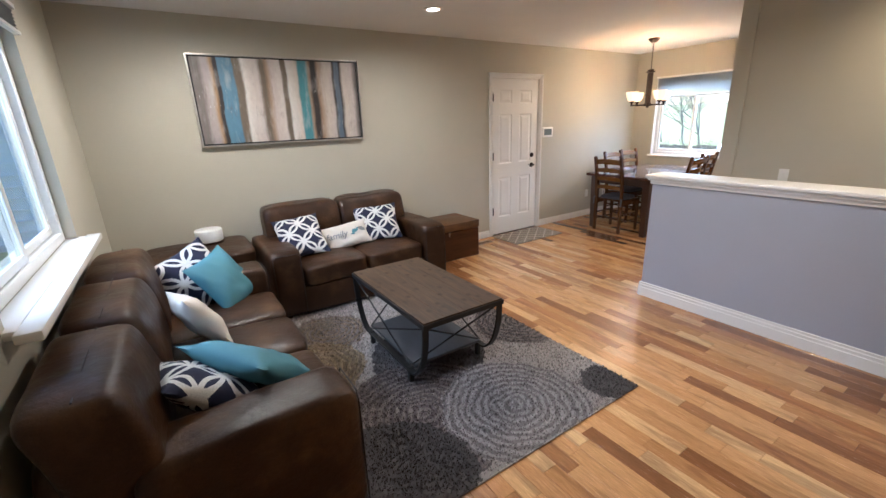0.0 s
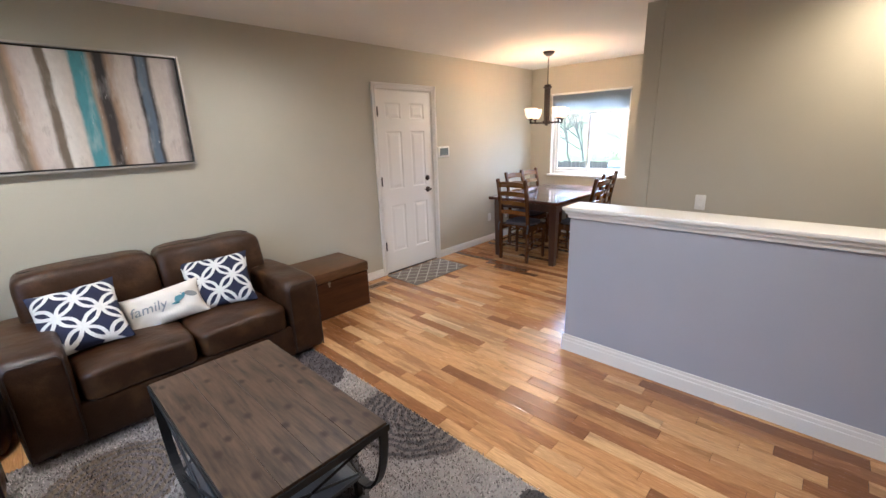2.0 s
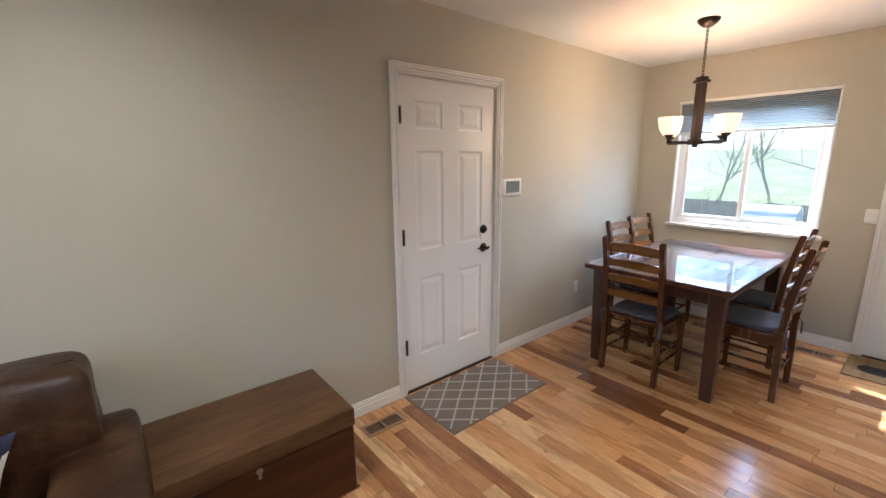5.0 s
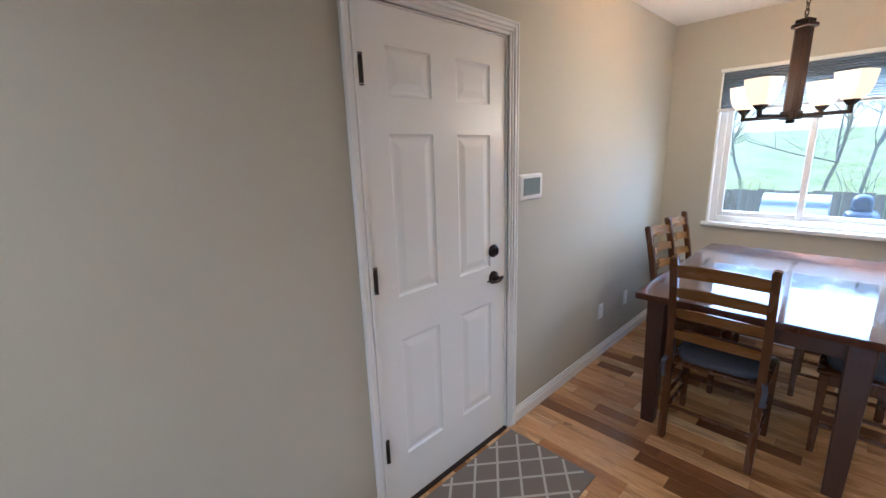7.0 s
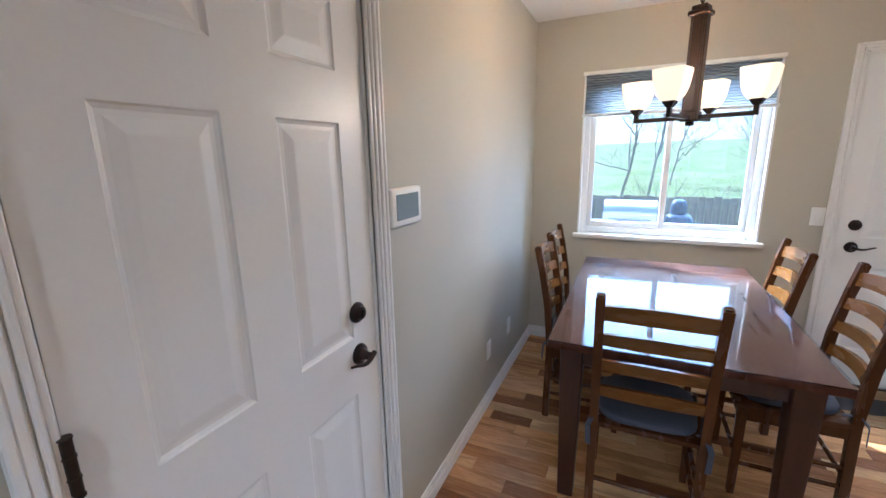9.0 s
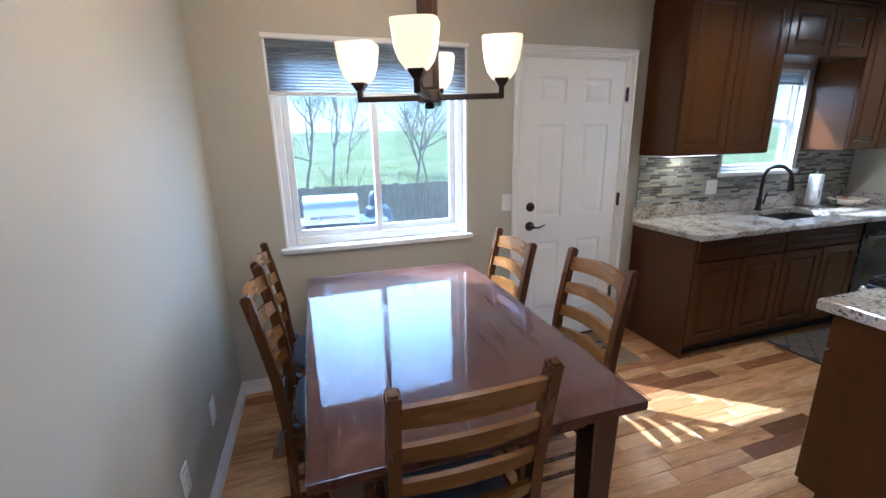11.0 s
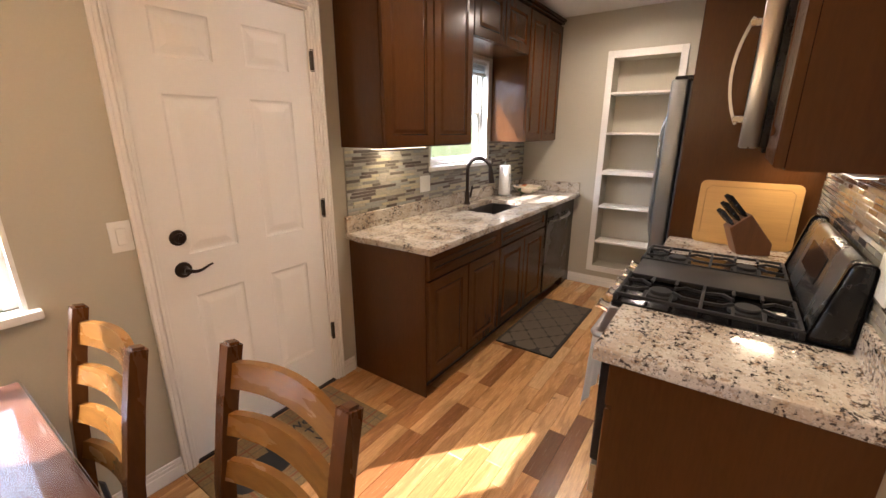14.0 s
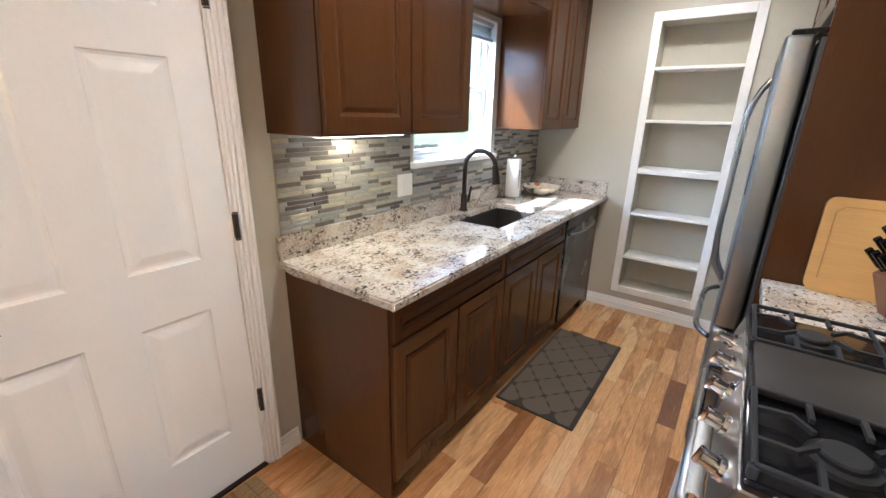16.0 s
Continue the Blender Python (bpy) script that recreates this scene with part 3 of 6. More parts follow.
def pillow(label, material, w, h, thick, m, group="throw pillows on the sofas"):
    """Square pillow lying flat in local xy, plump in the middle, drawn-out corners."""
    d = thing("throw_pillow", label, "pillow", m, group)
    bm = bmesh.new()
    n = 26
    grids = []
    for side in (1, -1):
        g = []
        for i in range(n + 1):
            row = []
            for j in range(n + 1):
                u, v = -1 + 2 * i / n, -1 + 2 * j / n
                pinch = 1 - 0.1 * (1 - abs(u) ** 2) * abs(v) ** 3
                pinch2 = 1 - 0.1 * (1 - abs(v) ** 2) * abs(u) ** 3
                k = max(0.0, (1 - abs(u) ** 2.6) * (1 - abs(v) ** 2.6)) ** 0.62
                fold = noise.noise(Vector((u * 2.2, v * 2.2, side * 3 + w * 40 + m.translation.x * 9))) * 0.016 + noise.noise(Vector((u * 6 + v * 3, v * 1.5, side * 5 + m.translation.y * 7))) * 0.006
                z = side * thick / 2 * k + fold * k ** 0.5
                row.append(bm.verts.new((u * w / 2 * pinch2, v * h / 2 * pinch, z)))
            g.append(row)
        grids.append(g)
        for i in range(n):
            for j in range(n):
                bm.faces.new((g[i][j], g[i + 1][j], g[i + 1][j + 1], g[i][j + 1]))
    bmesh.ops.remove_doubles(bm, verts=bm.verts[:], dist=0.0005)
    part("pillow_cover", bm, material, d, smooth=75)
    return d


def lean(centre, across, up):
    """Pose of a pillow from its centre, the way along its width and the way up its face."""
    x = Vector(across).normalized()
    z = x.cross(Vector(up)).normalized()
    y = z.cross(x)
    return Matrix(((x.x, y.x, z.x, centre[0]), (x.y, y.y, z.y, centre[1]), (x.z, y.z, z.z, centre[2]), (0, 0, 0, 1)))


# leaning against the loveseat's back
pillow("navy pillow with white interlocking rings on the loveseat", RINGS, 0.42, 0.46, 0.14, lean((0.8, 3.6, 0.62), (0.364, -0.02, 0.026), (-0.03, 0.35, 0.3)))
pillow("navy pillow with white interlocking rings on the loveseat", RINGS, 0.45, 0.42, 0.14, lean((1.575, 3.635, 0.615), (0.436, -0.14, 0.027), (0.05, 0.25, 0.28)))
fam = pillow("cream linen lumbar pillow with a stitched word", LINEN, 0.48, 0.26, 0.12, lean((1.215, 3.6, 0.55), (0.43, -0.06, 0.06), (-0.03, 0.15, 0.19)))
tx = bpy.data.curves.new("stitched_word", "FONT")
tx.body, tx.size, tx.align_x, tx.align_y, tx.shear, tx.extrude = "family", 0.088, "CENTER", "CENTER", 0.2, 0.0012
tw = new("stitched_word", tx)
tx.materials.append(surface("grey_thread", (0.18, 0.2, 0.22), 0.8, bump=0))
tw.parent, tw.matrix_basis = fam, pose(-0.085, -0.005, 0.066)
tagged(tw, "grey stitched lettering")
bm = bmesh.new()
for bx, by, bz, turn in ((0.1, 0.012, 0.057, 35),):
    bmesh.ops.create_circle(bm, cap_ends=True, segments=18, radius=0.03, matrix=pose(bx, by, bz, 0, 8, turn) @ Matrix.Diagonal((1.35, 0.75, 1, 1)))
    bmesh.ops.create_circle(bm, cap_ends=True, segments=3, radius=0.028, matrix=pose(bx - 0.03, by - 0.032, bz + 0.002, 0, 6, turn + 60) @ Matrix.Diagonal((0.6, 1.2, 1, 1)))
part("stitched_patch", bm, TEAL, fam, "plain teal stitched shape")
bm = bmesh.new()
bmesh.ops.create_circle(bm, cap_ends=True, segments=18, radius=0.027, matrix=pose(0.165, 0.012, 0.05, 0, 16, -25) @ Matrix.Diagonal((1.4, 0.7, 1, 1)))
part("stitched_patch", bm, surface("grey_patch", (0.2, 0.2, 0.19), 0.9, bump=0.3), fam, "plain grey stitched shape")
# on the long sofa
pillow("navy pillow with white interlocking rings leaning in the sofa corner", RINGS, 0.43, 0.43, 0.14, lean((-0.08, 2.93, 0.635), (0.276, 0.158, 0.097), (-0.18, 0.12, 0.3)))
pillow("plain teal square pillow tilted against a patterned pillow", TEAL, 0.42, 0.42, 0.14, lean((0.088, 2.876, 0.6), (0.214, 0.296, 0.043), (-0.184, 0.09, 0.296)))
pillow("white square pillow against the sofa back", LINEN, 0.38, 0.36, 0.13, pose(-0.1, 2.3, 0.6, 60, 8, 102))
pillow("plain teal square pillow lying against the armrest", TEAL, 0.45, 0.45, 0.15, pose(0.07, 1.68, 0.57, 38, -4, 128))
pillow("navy pillow with white interlocking rings lying by the armrest", RINGS, 0.43, 0.43, 0.15, pose(-0.11, 1.6, 0.57, 36, 10, 100))

# round white gadget on the corner table
sp = thing("smart_speaker", "round white device with a dark foot on the corner table", "speaker", pose(0.1, 3.97, 0.611))
bm = bmesh.new()
lathe(bm, ((0.1, 0.02), (0.108, 0.024), (0.11, 0.03), (0.11, 0.118), (0.104, 0.126), (0.03, 0.127)), 40)
part("body", bm, PLASTIC, sp, smooth=60)
bm = bmesh.new()
lathe(bm, ((0.1, 0.0), (0.112, 0.006), (0.114, 0.02)), 32)
part("foot_ring", bm, DARKWOOD, sp, "dark brown foot ring", smooth=60)

# coffee table
t, b = GREYWOOD.node_tree, GREYWOOD.node_tree.nodes["Principled BSDF"]
kv = t.nodes.new("ShaderNodeTexVoronoi")
kv.voronoi_dimensions = "2D"
kv.inputs["Scale"].default_value = 1.0
kc = t.nodes.new("ShaderNodeTexCoord")
km = t.nodes.new("ShaderNodeMapping")
km.inputs["Scale"].default_value = (8, 5.5, 1)
t.links.new(kc.outputs["Object"], km.inputs[0])
t.links.new(km.outputs[0], kv.inputs["Vector"])
knot = ramp(t, ((0.05, (1, 1, 1)), (0.16, (0, 0, 0))), kv.outputs["Distance"])
t.links.new(mix(t, b.inputs["Base Color"].links[0].from_socket, (0.028, 0.013, 0.007), knot), b.inputs["Base Color"])
cof = thing("coffee_table", "weathered grey-brown wooden coffee table on a curved black iron frame", "coffee table", pose(1.2, 2.14, 0.018))
for i in range(4):
    w = 0.565 / 4
    boxes("plank", GREYWOOD, cof, (-0.28 + i * w, -0.52, 0.468, -0.28 + (i + 1) * w - 0.0006, 0.52, 0.5), bevel=0.0015)
boxes("top_rim", IRON, cof, (-0.288, -0.528, 0.462, -0.281, 0.528, 0.49), (0.286, -0.528, 0.462, 0.293, 0.528, 0.49), (-0.281, -0.528, 0.462, 0.286, -0.521, 0.49), (-0.281, 0.521, 0.462, 0.286, 0.528, 0.49))
boxes("lower_shelf", surface("grey_shelf_wood", (0.06, 0.058, 0.06), 0.5, vary=0.3, stretch=(6, 0.6, 6)), cof, (-0.25, -0.33, 0.115, 0.255, 0.33, 0.135), bevel=0.003)
for x in (-0.268, 0.273):
    pts = [(x, -0.51 + 0.17 * (1 - math.cos(a)) * 1.05, 0.46 - 0.37 * math.sin(a) ** 1.0) for a in np.linspace(0, math.pi / 2, 14)]
    pts += [(x, 0.51 - 0.17 * (1 - math.cos(a)) * 1.05, 0.46 - 0.37 * math.sin(a)) for a in np.linspace(math.pi / 2, 0, 14)]
    bm = bmesh.new()
    sweep(bm, pts, 0.0, flat=(0.038, 0.012))
    part("curved_side", bm, IRON, cof, "black iron band bent into a U")
    for s in (-1, 1):
        bm = bmesh.new()
        tube(bm, (x, -s * 0.5, 0.455), (x, s * 0.3, 0.12), 0.006, n=8)
        part("brace_rod", bm, IRON, cof)
for y in (-0.5, 0.5):
    for s in (-1, 1):
        bm = bmesh.new()
        tube(bm, (-s * 0.26, y, 0.455), (s * 0.26, y * 0.62, 0.13), 0.006, n=8)
        part("cross_rod", bm, IRON, cof)
for x in (-0.262, 0.267):
    for y in (-0.29, 0.29):
        bm = bmesh.new()
        bar(bm, (x, y, 0.0), (x, y, 0.1), 0.03, 0.03, 0.004)
        part("foot", bm, IRON, cof)

# trunk
tr = thing("trunk", "old dark wooden storage trunk with a keyhole plate", "trunk", pose(2.46, 3.885, 0))
boxes("trunk_body", TRUNKWOOD, tr, (-0.43, -0.245, 0.0, 0.43, 0.245, 0.345), bevel=0.006)
boxes("lid", LIDWOOD, tr, (-0.436, -0.25, 0.35, 0.436, 0.25, 0.44), bevel=0.008, seg=2)
bm = bmesh.new()
tube(bm, (0.0, -0.25, 0.335), (0.0, -0.254, 0.335), 0.014, n=16)
bar(bm, (0, -0.252, 0.325), (0, -0.252, 0.3), 0.014, 0.006, 0.001)
part("keyhole_plate", bm, surface("worn_brass", (0.3, 0.26, 0.19), 0.4, metal=0.9), tr, "worn metal keyhole plate", smooth=40)

# painting
PX0, PX1, PZ0, PZ1 = 0.2, 1.73, 1.43, 2.2


def canvas_paint():
    m, t, b = shader("abstract_stripe_paint")
    c = t.nodes.new("ShaderNodeTexCoord")
    s = t.nodes.new("ShaderNodeSeparateXYZ")
    t.links.new(c.outputs["Object"], s.inputs[0])
    sway = calc(t, "MULTIPLY_ADD", noise_tex(t, 1.6, 2, (0.5, 1, 1.0)), 0.05, -0.025)
    edge = calc(t, "MULTIPLY_ADD", noise_tex(t, 22, 4, (2.0, 1, 0.5), rough=0.65), 0.014, -0.007)
    u = calc(t, "ADD", calc(t, "DIVIDE", s.outputs[0], PX1 - PX0 - 0.05), calc(t, "ADD", sway, edge))
    G, M, O, K, B, W, R, L, P, T, N, S, E = (0.17, 0.145, 0.13), (0.36, 0.31, 0.29), (0.36, 0.22, 0.1), (0.03, 0.024, 0.022), (0.1, 0.205, 0.29), (0.66, 0.62, 0.57), (0.15, 0.115, 0.08), (0.56, 0.5, 0.45), (0.5, 0.43, 0.39), (0.075, 0.245, 0.28), (0.33, 0.22, 0.14), (0.1, 0.135, 0.18), (0.54, 0.47, 0.4)
    early = ((0.000, G), (0.039, G), (0.063, M), (0.088, M), (0.107, O), (0.122, K), (0.137, K), (0.142, B), (0.217, B), (0.225, R), (0.259, R), (0.271, W), (0.304, L), (0.352, P), (0.372, R), (0.391, R), (0.408, N), (0.433, P), (0.487, L), (0.498, R), (0.520, R), (0.529, W), (0.589, E), (0.602, T), (0.650, T), (0.667, N), (0.685, K), (0.711, K), (0.731, N), (0.773, E), (0.820, P), (0.832, K))
    late = ((0.832, K), (0.844, S), (0.867, S), (0.879, K), (0.897, E), (0.961, P), (0.984, G), (1.000, K))
    col = mix(t, ramp(t, early, u), ramp(t, late, u), calc(t, "GREATER_THAN", u, 0.834))
    pale = ramp(t, ((0.52, (0, 0, 0)), (0.7, (1, 1, 1))), noise_tex(t, 5, 5, (2.4, 1, 0.6), rough=0.6))
    umber = ramp(t, ((0.56, (0, 0, 0)), (0.72, (1, 1, 1))), noise_tex(t, 7, 5, (3.0, 1, 0.8), rough=0.7))
    scrape = ramp(t, ((0.66, (0, 0, 0)), (0.7, (1, 1, 1))), noise_tex(t, 16, 4, (3.5, 1, 0.45), rough=0.7))
    streak = noise_tex(t, 20, 4, (1.6, 1, 0.8))
    col = mix(t, col, (0.6, 0.57, 0.53), calc(t, "MULTIPLY", pale, 0.35))
    col = mix(t, col, (0.13, 0.09, 0.06), calc(t, "MULTIPLY", umber, 0.4))
    col = mix(t, col, (0.74, 0.72, 0.68), calc(t, "MULTIPLY", scrape, 0.6))
    col = mix(t, col, ramp(t, ((0.3, (0.86, 0.86, 0.86)), (0.7, (1.03, 1.03, 1.03))), streak), 0.8, "MULTIPLY")
    t.links.new(col, b.inputs["Base Color"])
    b.inputs["Roughness"].default_value = 0.5
    relief(t, b, calc(t, "ADD", streak, scrape), 0.35, 0.003)
    return m


pa = thing("painting", "wide abstract brown, cream and blue striped painting, silver frame", "painting", pose(PX0, NY, (PZ0 + PZ1) / 2))
pw, ph = PX1 - PX0, (PZ1 - PZ0) / 2
SILVER = surface("champagne_silver_frame", (0.5, 0.47, 0.42), 0.35, metal=0.6, vary=0.08)
boxes("picture_frame", SILVER, pa, (0, -0.045, -ph, 0.014, 0.0, ph), (pw - 0.014, -0.045, -ph, pw, 0.0, ph), (0.014, -0.045, -ph, pw - 0.014, 0.0, -ph + 0.014), (0.014, -0.045, ph - 0.014, pw - 0.014, 0.0, ph), bevel=0.002)
boxes("canvas_edge", DARK, pa, (0.014, -0.025, -ph + 0.014, pw - 0.014, -0.006, ph - 0.014))
boxes("canvas", canvas_paint(), pa, (0, -0.002, -ph + 0.026, pw - 0.052, 0.0, ph - 0.026), at=pose(0.026, -0.034, 0))


# shaggy rug
def rug_pile():
    m, t, b = shader("shaggy_rug_pile")
    c = t.nodes.new("ShaderNodeTexCoord")
    s = t.nodes.new("ShaderNodeSeparateXYZ")
    t.links.new(c.outputs["Object"], s.inputs[0])
    x = calc(t, "ADD", s.outputs[0], calc(t, "MULTIPLY_ADD", noise_tex(t, 7, 3), 0.1, -0.05))
    y = calc(t, "ADD", s.outputs[1], calc(t, "MULTIPLY_ADD", noise_tex(t, 8, 3, (1.1, 0.9, 1)), 0.1, -0.05))
    patch = noise_tex(t, 1.6, 3)
    col = ramp(t, ((0.35, (0.36, 0.325, 0.31)), (0.65, (0.47, 0.43, 0.4))), patch)
    LT, LD, CH, PU, PM, TN, TD = (0.4, 0.375, 0.37), (0.22, 0.2, 0.2), (0.075, 0.068, 0.07), (0.1, 0.08, 0.08), (0.2, 0.168, 0.16), (0.34, 0.265, 0.165), (0.24, 0.185, 0.13)
    circles = ((1.78, 3.0, 0.32, PU, CH, 0), (0.72, 2.8, 0.3, TD, PM, 1), (0.45, 2.35, 0.36, TN, TD, 1), (2.03, 2.05, 0.36, PM, CH, 1), (1.2, 2.08, 0.4, CH, PU, 0), (0.85, 1.55, 0.5, PM, PU, 1),
               (1.92, 1.13, 0.17, CH, CH, 0), (1.31, 1.3, 0.43, LT, LD, 1), (0.5, 1.22, 0.4, CH, PM, 0))
    for cx, cy, r, a, e, rings in circles:
        dx, dy = calc(t, "SUBTRACT", x, cx), calc(t, "SUBTRACT", y, cy)
        q = calc(t, "SQRT", calc(t, "ADD", calc(t, "MULTIPLY", dx, dx), calc(t, "MULTIPLY", dy, dy)))
        inner = mix(t, a, e, ramp(t, ((0.35, (0, 0, 0)), (0.7, (1, 1, 1))), calc(t, "MULTIPLY_ADD", calc(t, "SINE", calc(t, "MULTIPLY", q, 140.0)), 0.5, 0.5))) if rings else a
        rim = calc(t, "ADD", q, calc(t, "MULTIPLY_ADD", noise_tex(t, 45, 2), 0.06, -0.03))
        col = mix(t, col, inner, calc(t, "MULTIPLY", calc(t, "LESS_THAN", rim, r), 0.9))
    isl = t.nodes.new("ShaderNodeNewGeometry")
    col = mix(t, col, ramp(t, ((0.0, (0.42, 0.42, 0.42)), (0.6, (1.0, 0.98, 0.96)), (1.0, (1.6, 1.55, 1.5))), isl.outputs["Random Per Island"]), 1.0, "MULTIPLY")
    t.links.new(col, b.inputs["Base Color"])
    b.inputs["Roughness"].default_value = 0.95
    b.inputs["Specular IOR Level"].default_value = 0.2
    return m


RX0, RX1, RY0, RY1 = 0.12, 2.03, 1.0, 3.3
rug = thing("rug", "grey shaggy area rug with swirled circles under the coffee table", "rug", pose(0, 0, 0))
PILE = rug_pile()
boxes("rug_backing", PILE, rug, (RX0, RY0, 0.0, RX1, RY1, 0.012), bevel=0.004)
rng = np.random.default_rng(4)
NT = 62000
bx, by = rng.uniform(RX0, RX1, NT), rng.uniform(RY0, RY1, NT)
ang, tilt, ht, wd = rng.uniform(0, 2 * np.pi, NT), rng.uniform(0, 0.014, NT), rng.uniform(0.016, 0.03, NT), rng.uniform(0.0025, 0.0055, NT)
lean = rng.uniform(0, 2 * np.pi, NT)
z0 = np.full(NT, 0.01)
vs = np.stack([np.stack([bx - np.cos(ang) * wd, by - np.sin(ang) * wd, z0], 1), np.stack([bx + np.cos(ang) * wd, by + np.sin(ang) * wd, z0], 1),
               np.stack([bx + np.cos(lean) * tilt, by + np.sin(lean) * tilt, ht], 1)], 1).reshape(-1, 3)
me = bpy.data.meshes.new("rug_pile")
me.from_pydata(vs.tolist(), [], np.arange(NT * 3).reshape(-1, 3).tolist())
me.materials.append(PILE)
tufts = tagged(new("rug_pile", me), "dense grey and brown shag pile", kind="stuff")
tufts.parent = rug

# ceiling downlights
LENS = glow("downlight_lens", (1.0, 0.86, 0.66), 5.0)
can = thing("downlight", "small round recessed ceiling downlight, lit", "ceiling light", pose(2.07, 3.19, H), "recessed ceiling downlights")
bm = bmesh.new()
lathe(bm, ((0.085, 0.0), (0.085, -0.006), (0.06, -0.01), (0.05, 0.0)), 28, cap=False)
part("trim_ring", bm, WHITE, can, smooth=40)
bm = bmesh.new()
lathe(bm, ((0.052, -0.003), (0.05, -0.006), (0.02, -0.007)), 24)
part("lamp_lens", bm, LENS, can, "glowing warm lens")
# first, second and last copy are unseen, added to go with the extra lamps
for cx, cy in ((2.07, 0.9), (0.3, 3.19), (3.95, 0.25), (5.67, -0.62), (5.67, 1.0)):
    copy_thing(can, pose(cx, cy, H))

# door mat and floor vent by the side door
mt = thing("door_mat", "grey-brown door mat with a cream lattice on the wooden floor", "door mat", pose(3.95, 3.885, 0))
GREYMAT = surface("grey_brown_mat", (0.17, 0.14, 0.115), 0.95, vary=0.12, grain=230, bump=0.8, depth=0.003)
CREAMMAT = surface("cream_yarn", (0.42, 0.39, 0.33), 0.95, vary=0.1, grain=230, bump=0.8, depth=0.003)
boxes("mat_base", GREYMAT, mt, (-0.44, -0.255, 0.0, 0.44, 0.255, 0.007), bevel=0.003)
bm = bmesh.new()
for s in (-1, 1):
    for k in range(-5, 6):
        c0 = k * 0.176
        pts = [(c0 + q, s * q * 0.82) for q in np.linspace(-0.32, 0.32, 60) if abs(c0 + q) < 0.43 and abs(q * 0.82) < 0.248]
        if len(pts) > 3:
            bar(bm, (*pts[0], 0.0072), (*pts[-1], 0.0072), 0.012, 0.003 + 0.0004 * s)
part("lattice", bm, CREAMMAT, mt, "cream diamond lattice")
VENT = surface("vent_wood", (0.3, 0.18, 0.09), 0.4, vary=0.2)
vt = thing("floor_vent", "wooden floor register with slots set in the planks", "floor vent", pose(3.25, 3.99, 0))
boxes("vent_frame", VENT, vt, (-0.13, -0.06, 0, 0.13, -0.04, 0.005), (-0.13, 0.04, 0, 0.13, 0.06, 0.005), (-0.13, -0.04, 0, -0.112, 0.04, 0.005), (0.112, -0.04, 0, 0.13, 0.04, 0.005), (-0.008, -0.04, 0, 0.008, 0.04, 0.005))
# no real hole: a near-black sheet paints the dark opening below the slats
boxes("vent_dark_sheet", DARK, vt, (-0.112, -0.04, 0, 0.112, 0.04, 0.001))
for k in range(14):
    if k not in (6, 7):
        boxes("slat", VENT, vt, (-0.106 + k * 0.0155, -0.04, 0.0012, -0.101 + k * 0.0155, 0.04, 0.004))
copy_thing(vt, pose(6.45, 2.5, 0, 0, 0, 90))


def wall_plate(name, label, m, kind="rocker", double=False):
    d = thing(name, label, "light switch" if kind == "rocker" else "outlet", m)
    w = 0.058 if double else 0.036
    boxes("cover_plate", PLASTIC, d, (-w, -0.006, -0.058, w, 0.0, 0.058), bevel=0.003, seg=2)
    if kind == "rocker":
        for x in ((-0.024, 0.024) if double else (0,)):
            boxes("rocker", PLASTIC, d, (x - 0.016, -0.01, -0.033, x + 0.016, -0.004, 0.033), bevel=0.003)
    else:
        for z in (-0.022, 0.022):
            boxes("socket", PLASTIC, d, (-0.016, -0.009, z - 0.015, 0.016, -0.004, z + 0.015), bevel=0.004)
    return d


wall_plate("light_switch", "white rocker light switch beside the back door", pose(EX, 2.35, 1.12, 0, 0, -90))
wall_plate("light_switch", "white rocker light switch on the stair wall", pose(4.32, 1.216, 1.02, 0, 0, -90))
wall_plate("wall_outlet", "white wall outlet low on the painted wall", pose(5.545, NY, 0.366), "outlet")
wall_plate("wall_outlet", "white wall outlet low on the painted wall", pose(5.99, NY, 0.35), "outlet")
th = thing("thermostat", "white wall thermostat with a grey screen beside the door", "thermostat", pose(4.563, NY, 1.371))
boxes("case", PLASTIC, th, (-0.106, -0.028, -0.068, 0.106, 0.0, 0.068), bevel=0.012, seg=3)
boxes("screen", surface("grey_lcd", (0.16, 0.19, 0.2), 0.15, vary=0.05, bump=0), th, (-0.075, -0.0295, -0.042, 0.078, -0.027, 0.046), bevel=0.001)


# ---- dining area ----
tb = thing("dining_table", "dark wooden dining table with square legs under a clear cover", "dining table", pose(5.683, 3.217, 0))
boxes("tabletop", TABLEWOOD, tb, (-0.77, -0.487, 0.757, 0.77, 0.487, 0.79), bevel=0.006, seg=2)
m, t, b = shader("clear_vinyl_cover")
b.inputs["Base Color"].default_value = (0.9, 0.92, 0.95, 1)
b.inputs["Transmission Weight"].default_value, b.inputs["IOR"].default_value = 1.0, 1.2
wave, smear = noise_tex(t, 2.2, 3), noise_tex(t, 5, 5, (1, 2, 1), rough=0.7)
t.links.new(ramp(t, ((0.52, (0.02, 0.02, 0.02)), (0.77, (0.3, 0.3, 0.3))), smear), b.inputs["Roughness"])
relief(t, b, wave, 0.06, 0.01)
cv = boxes("clear_cover", m, tb, (-0.774, -0.49, 0.7905, 0.774, 0.49, 0.7945), bevel=0.001, label="clear smeared vinyl cover")
cv.visible_shadow = False
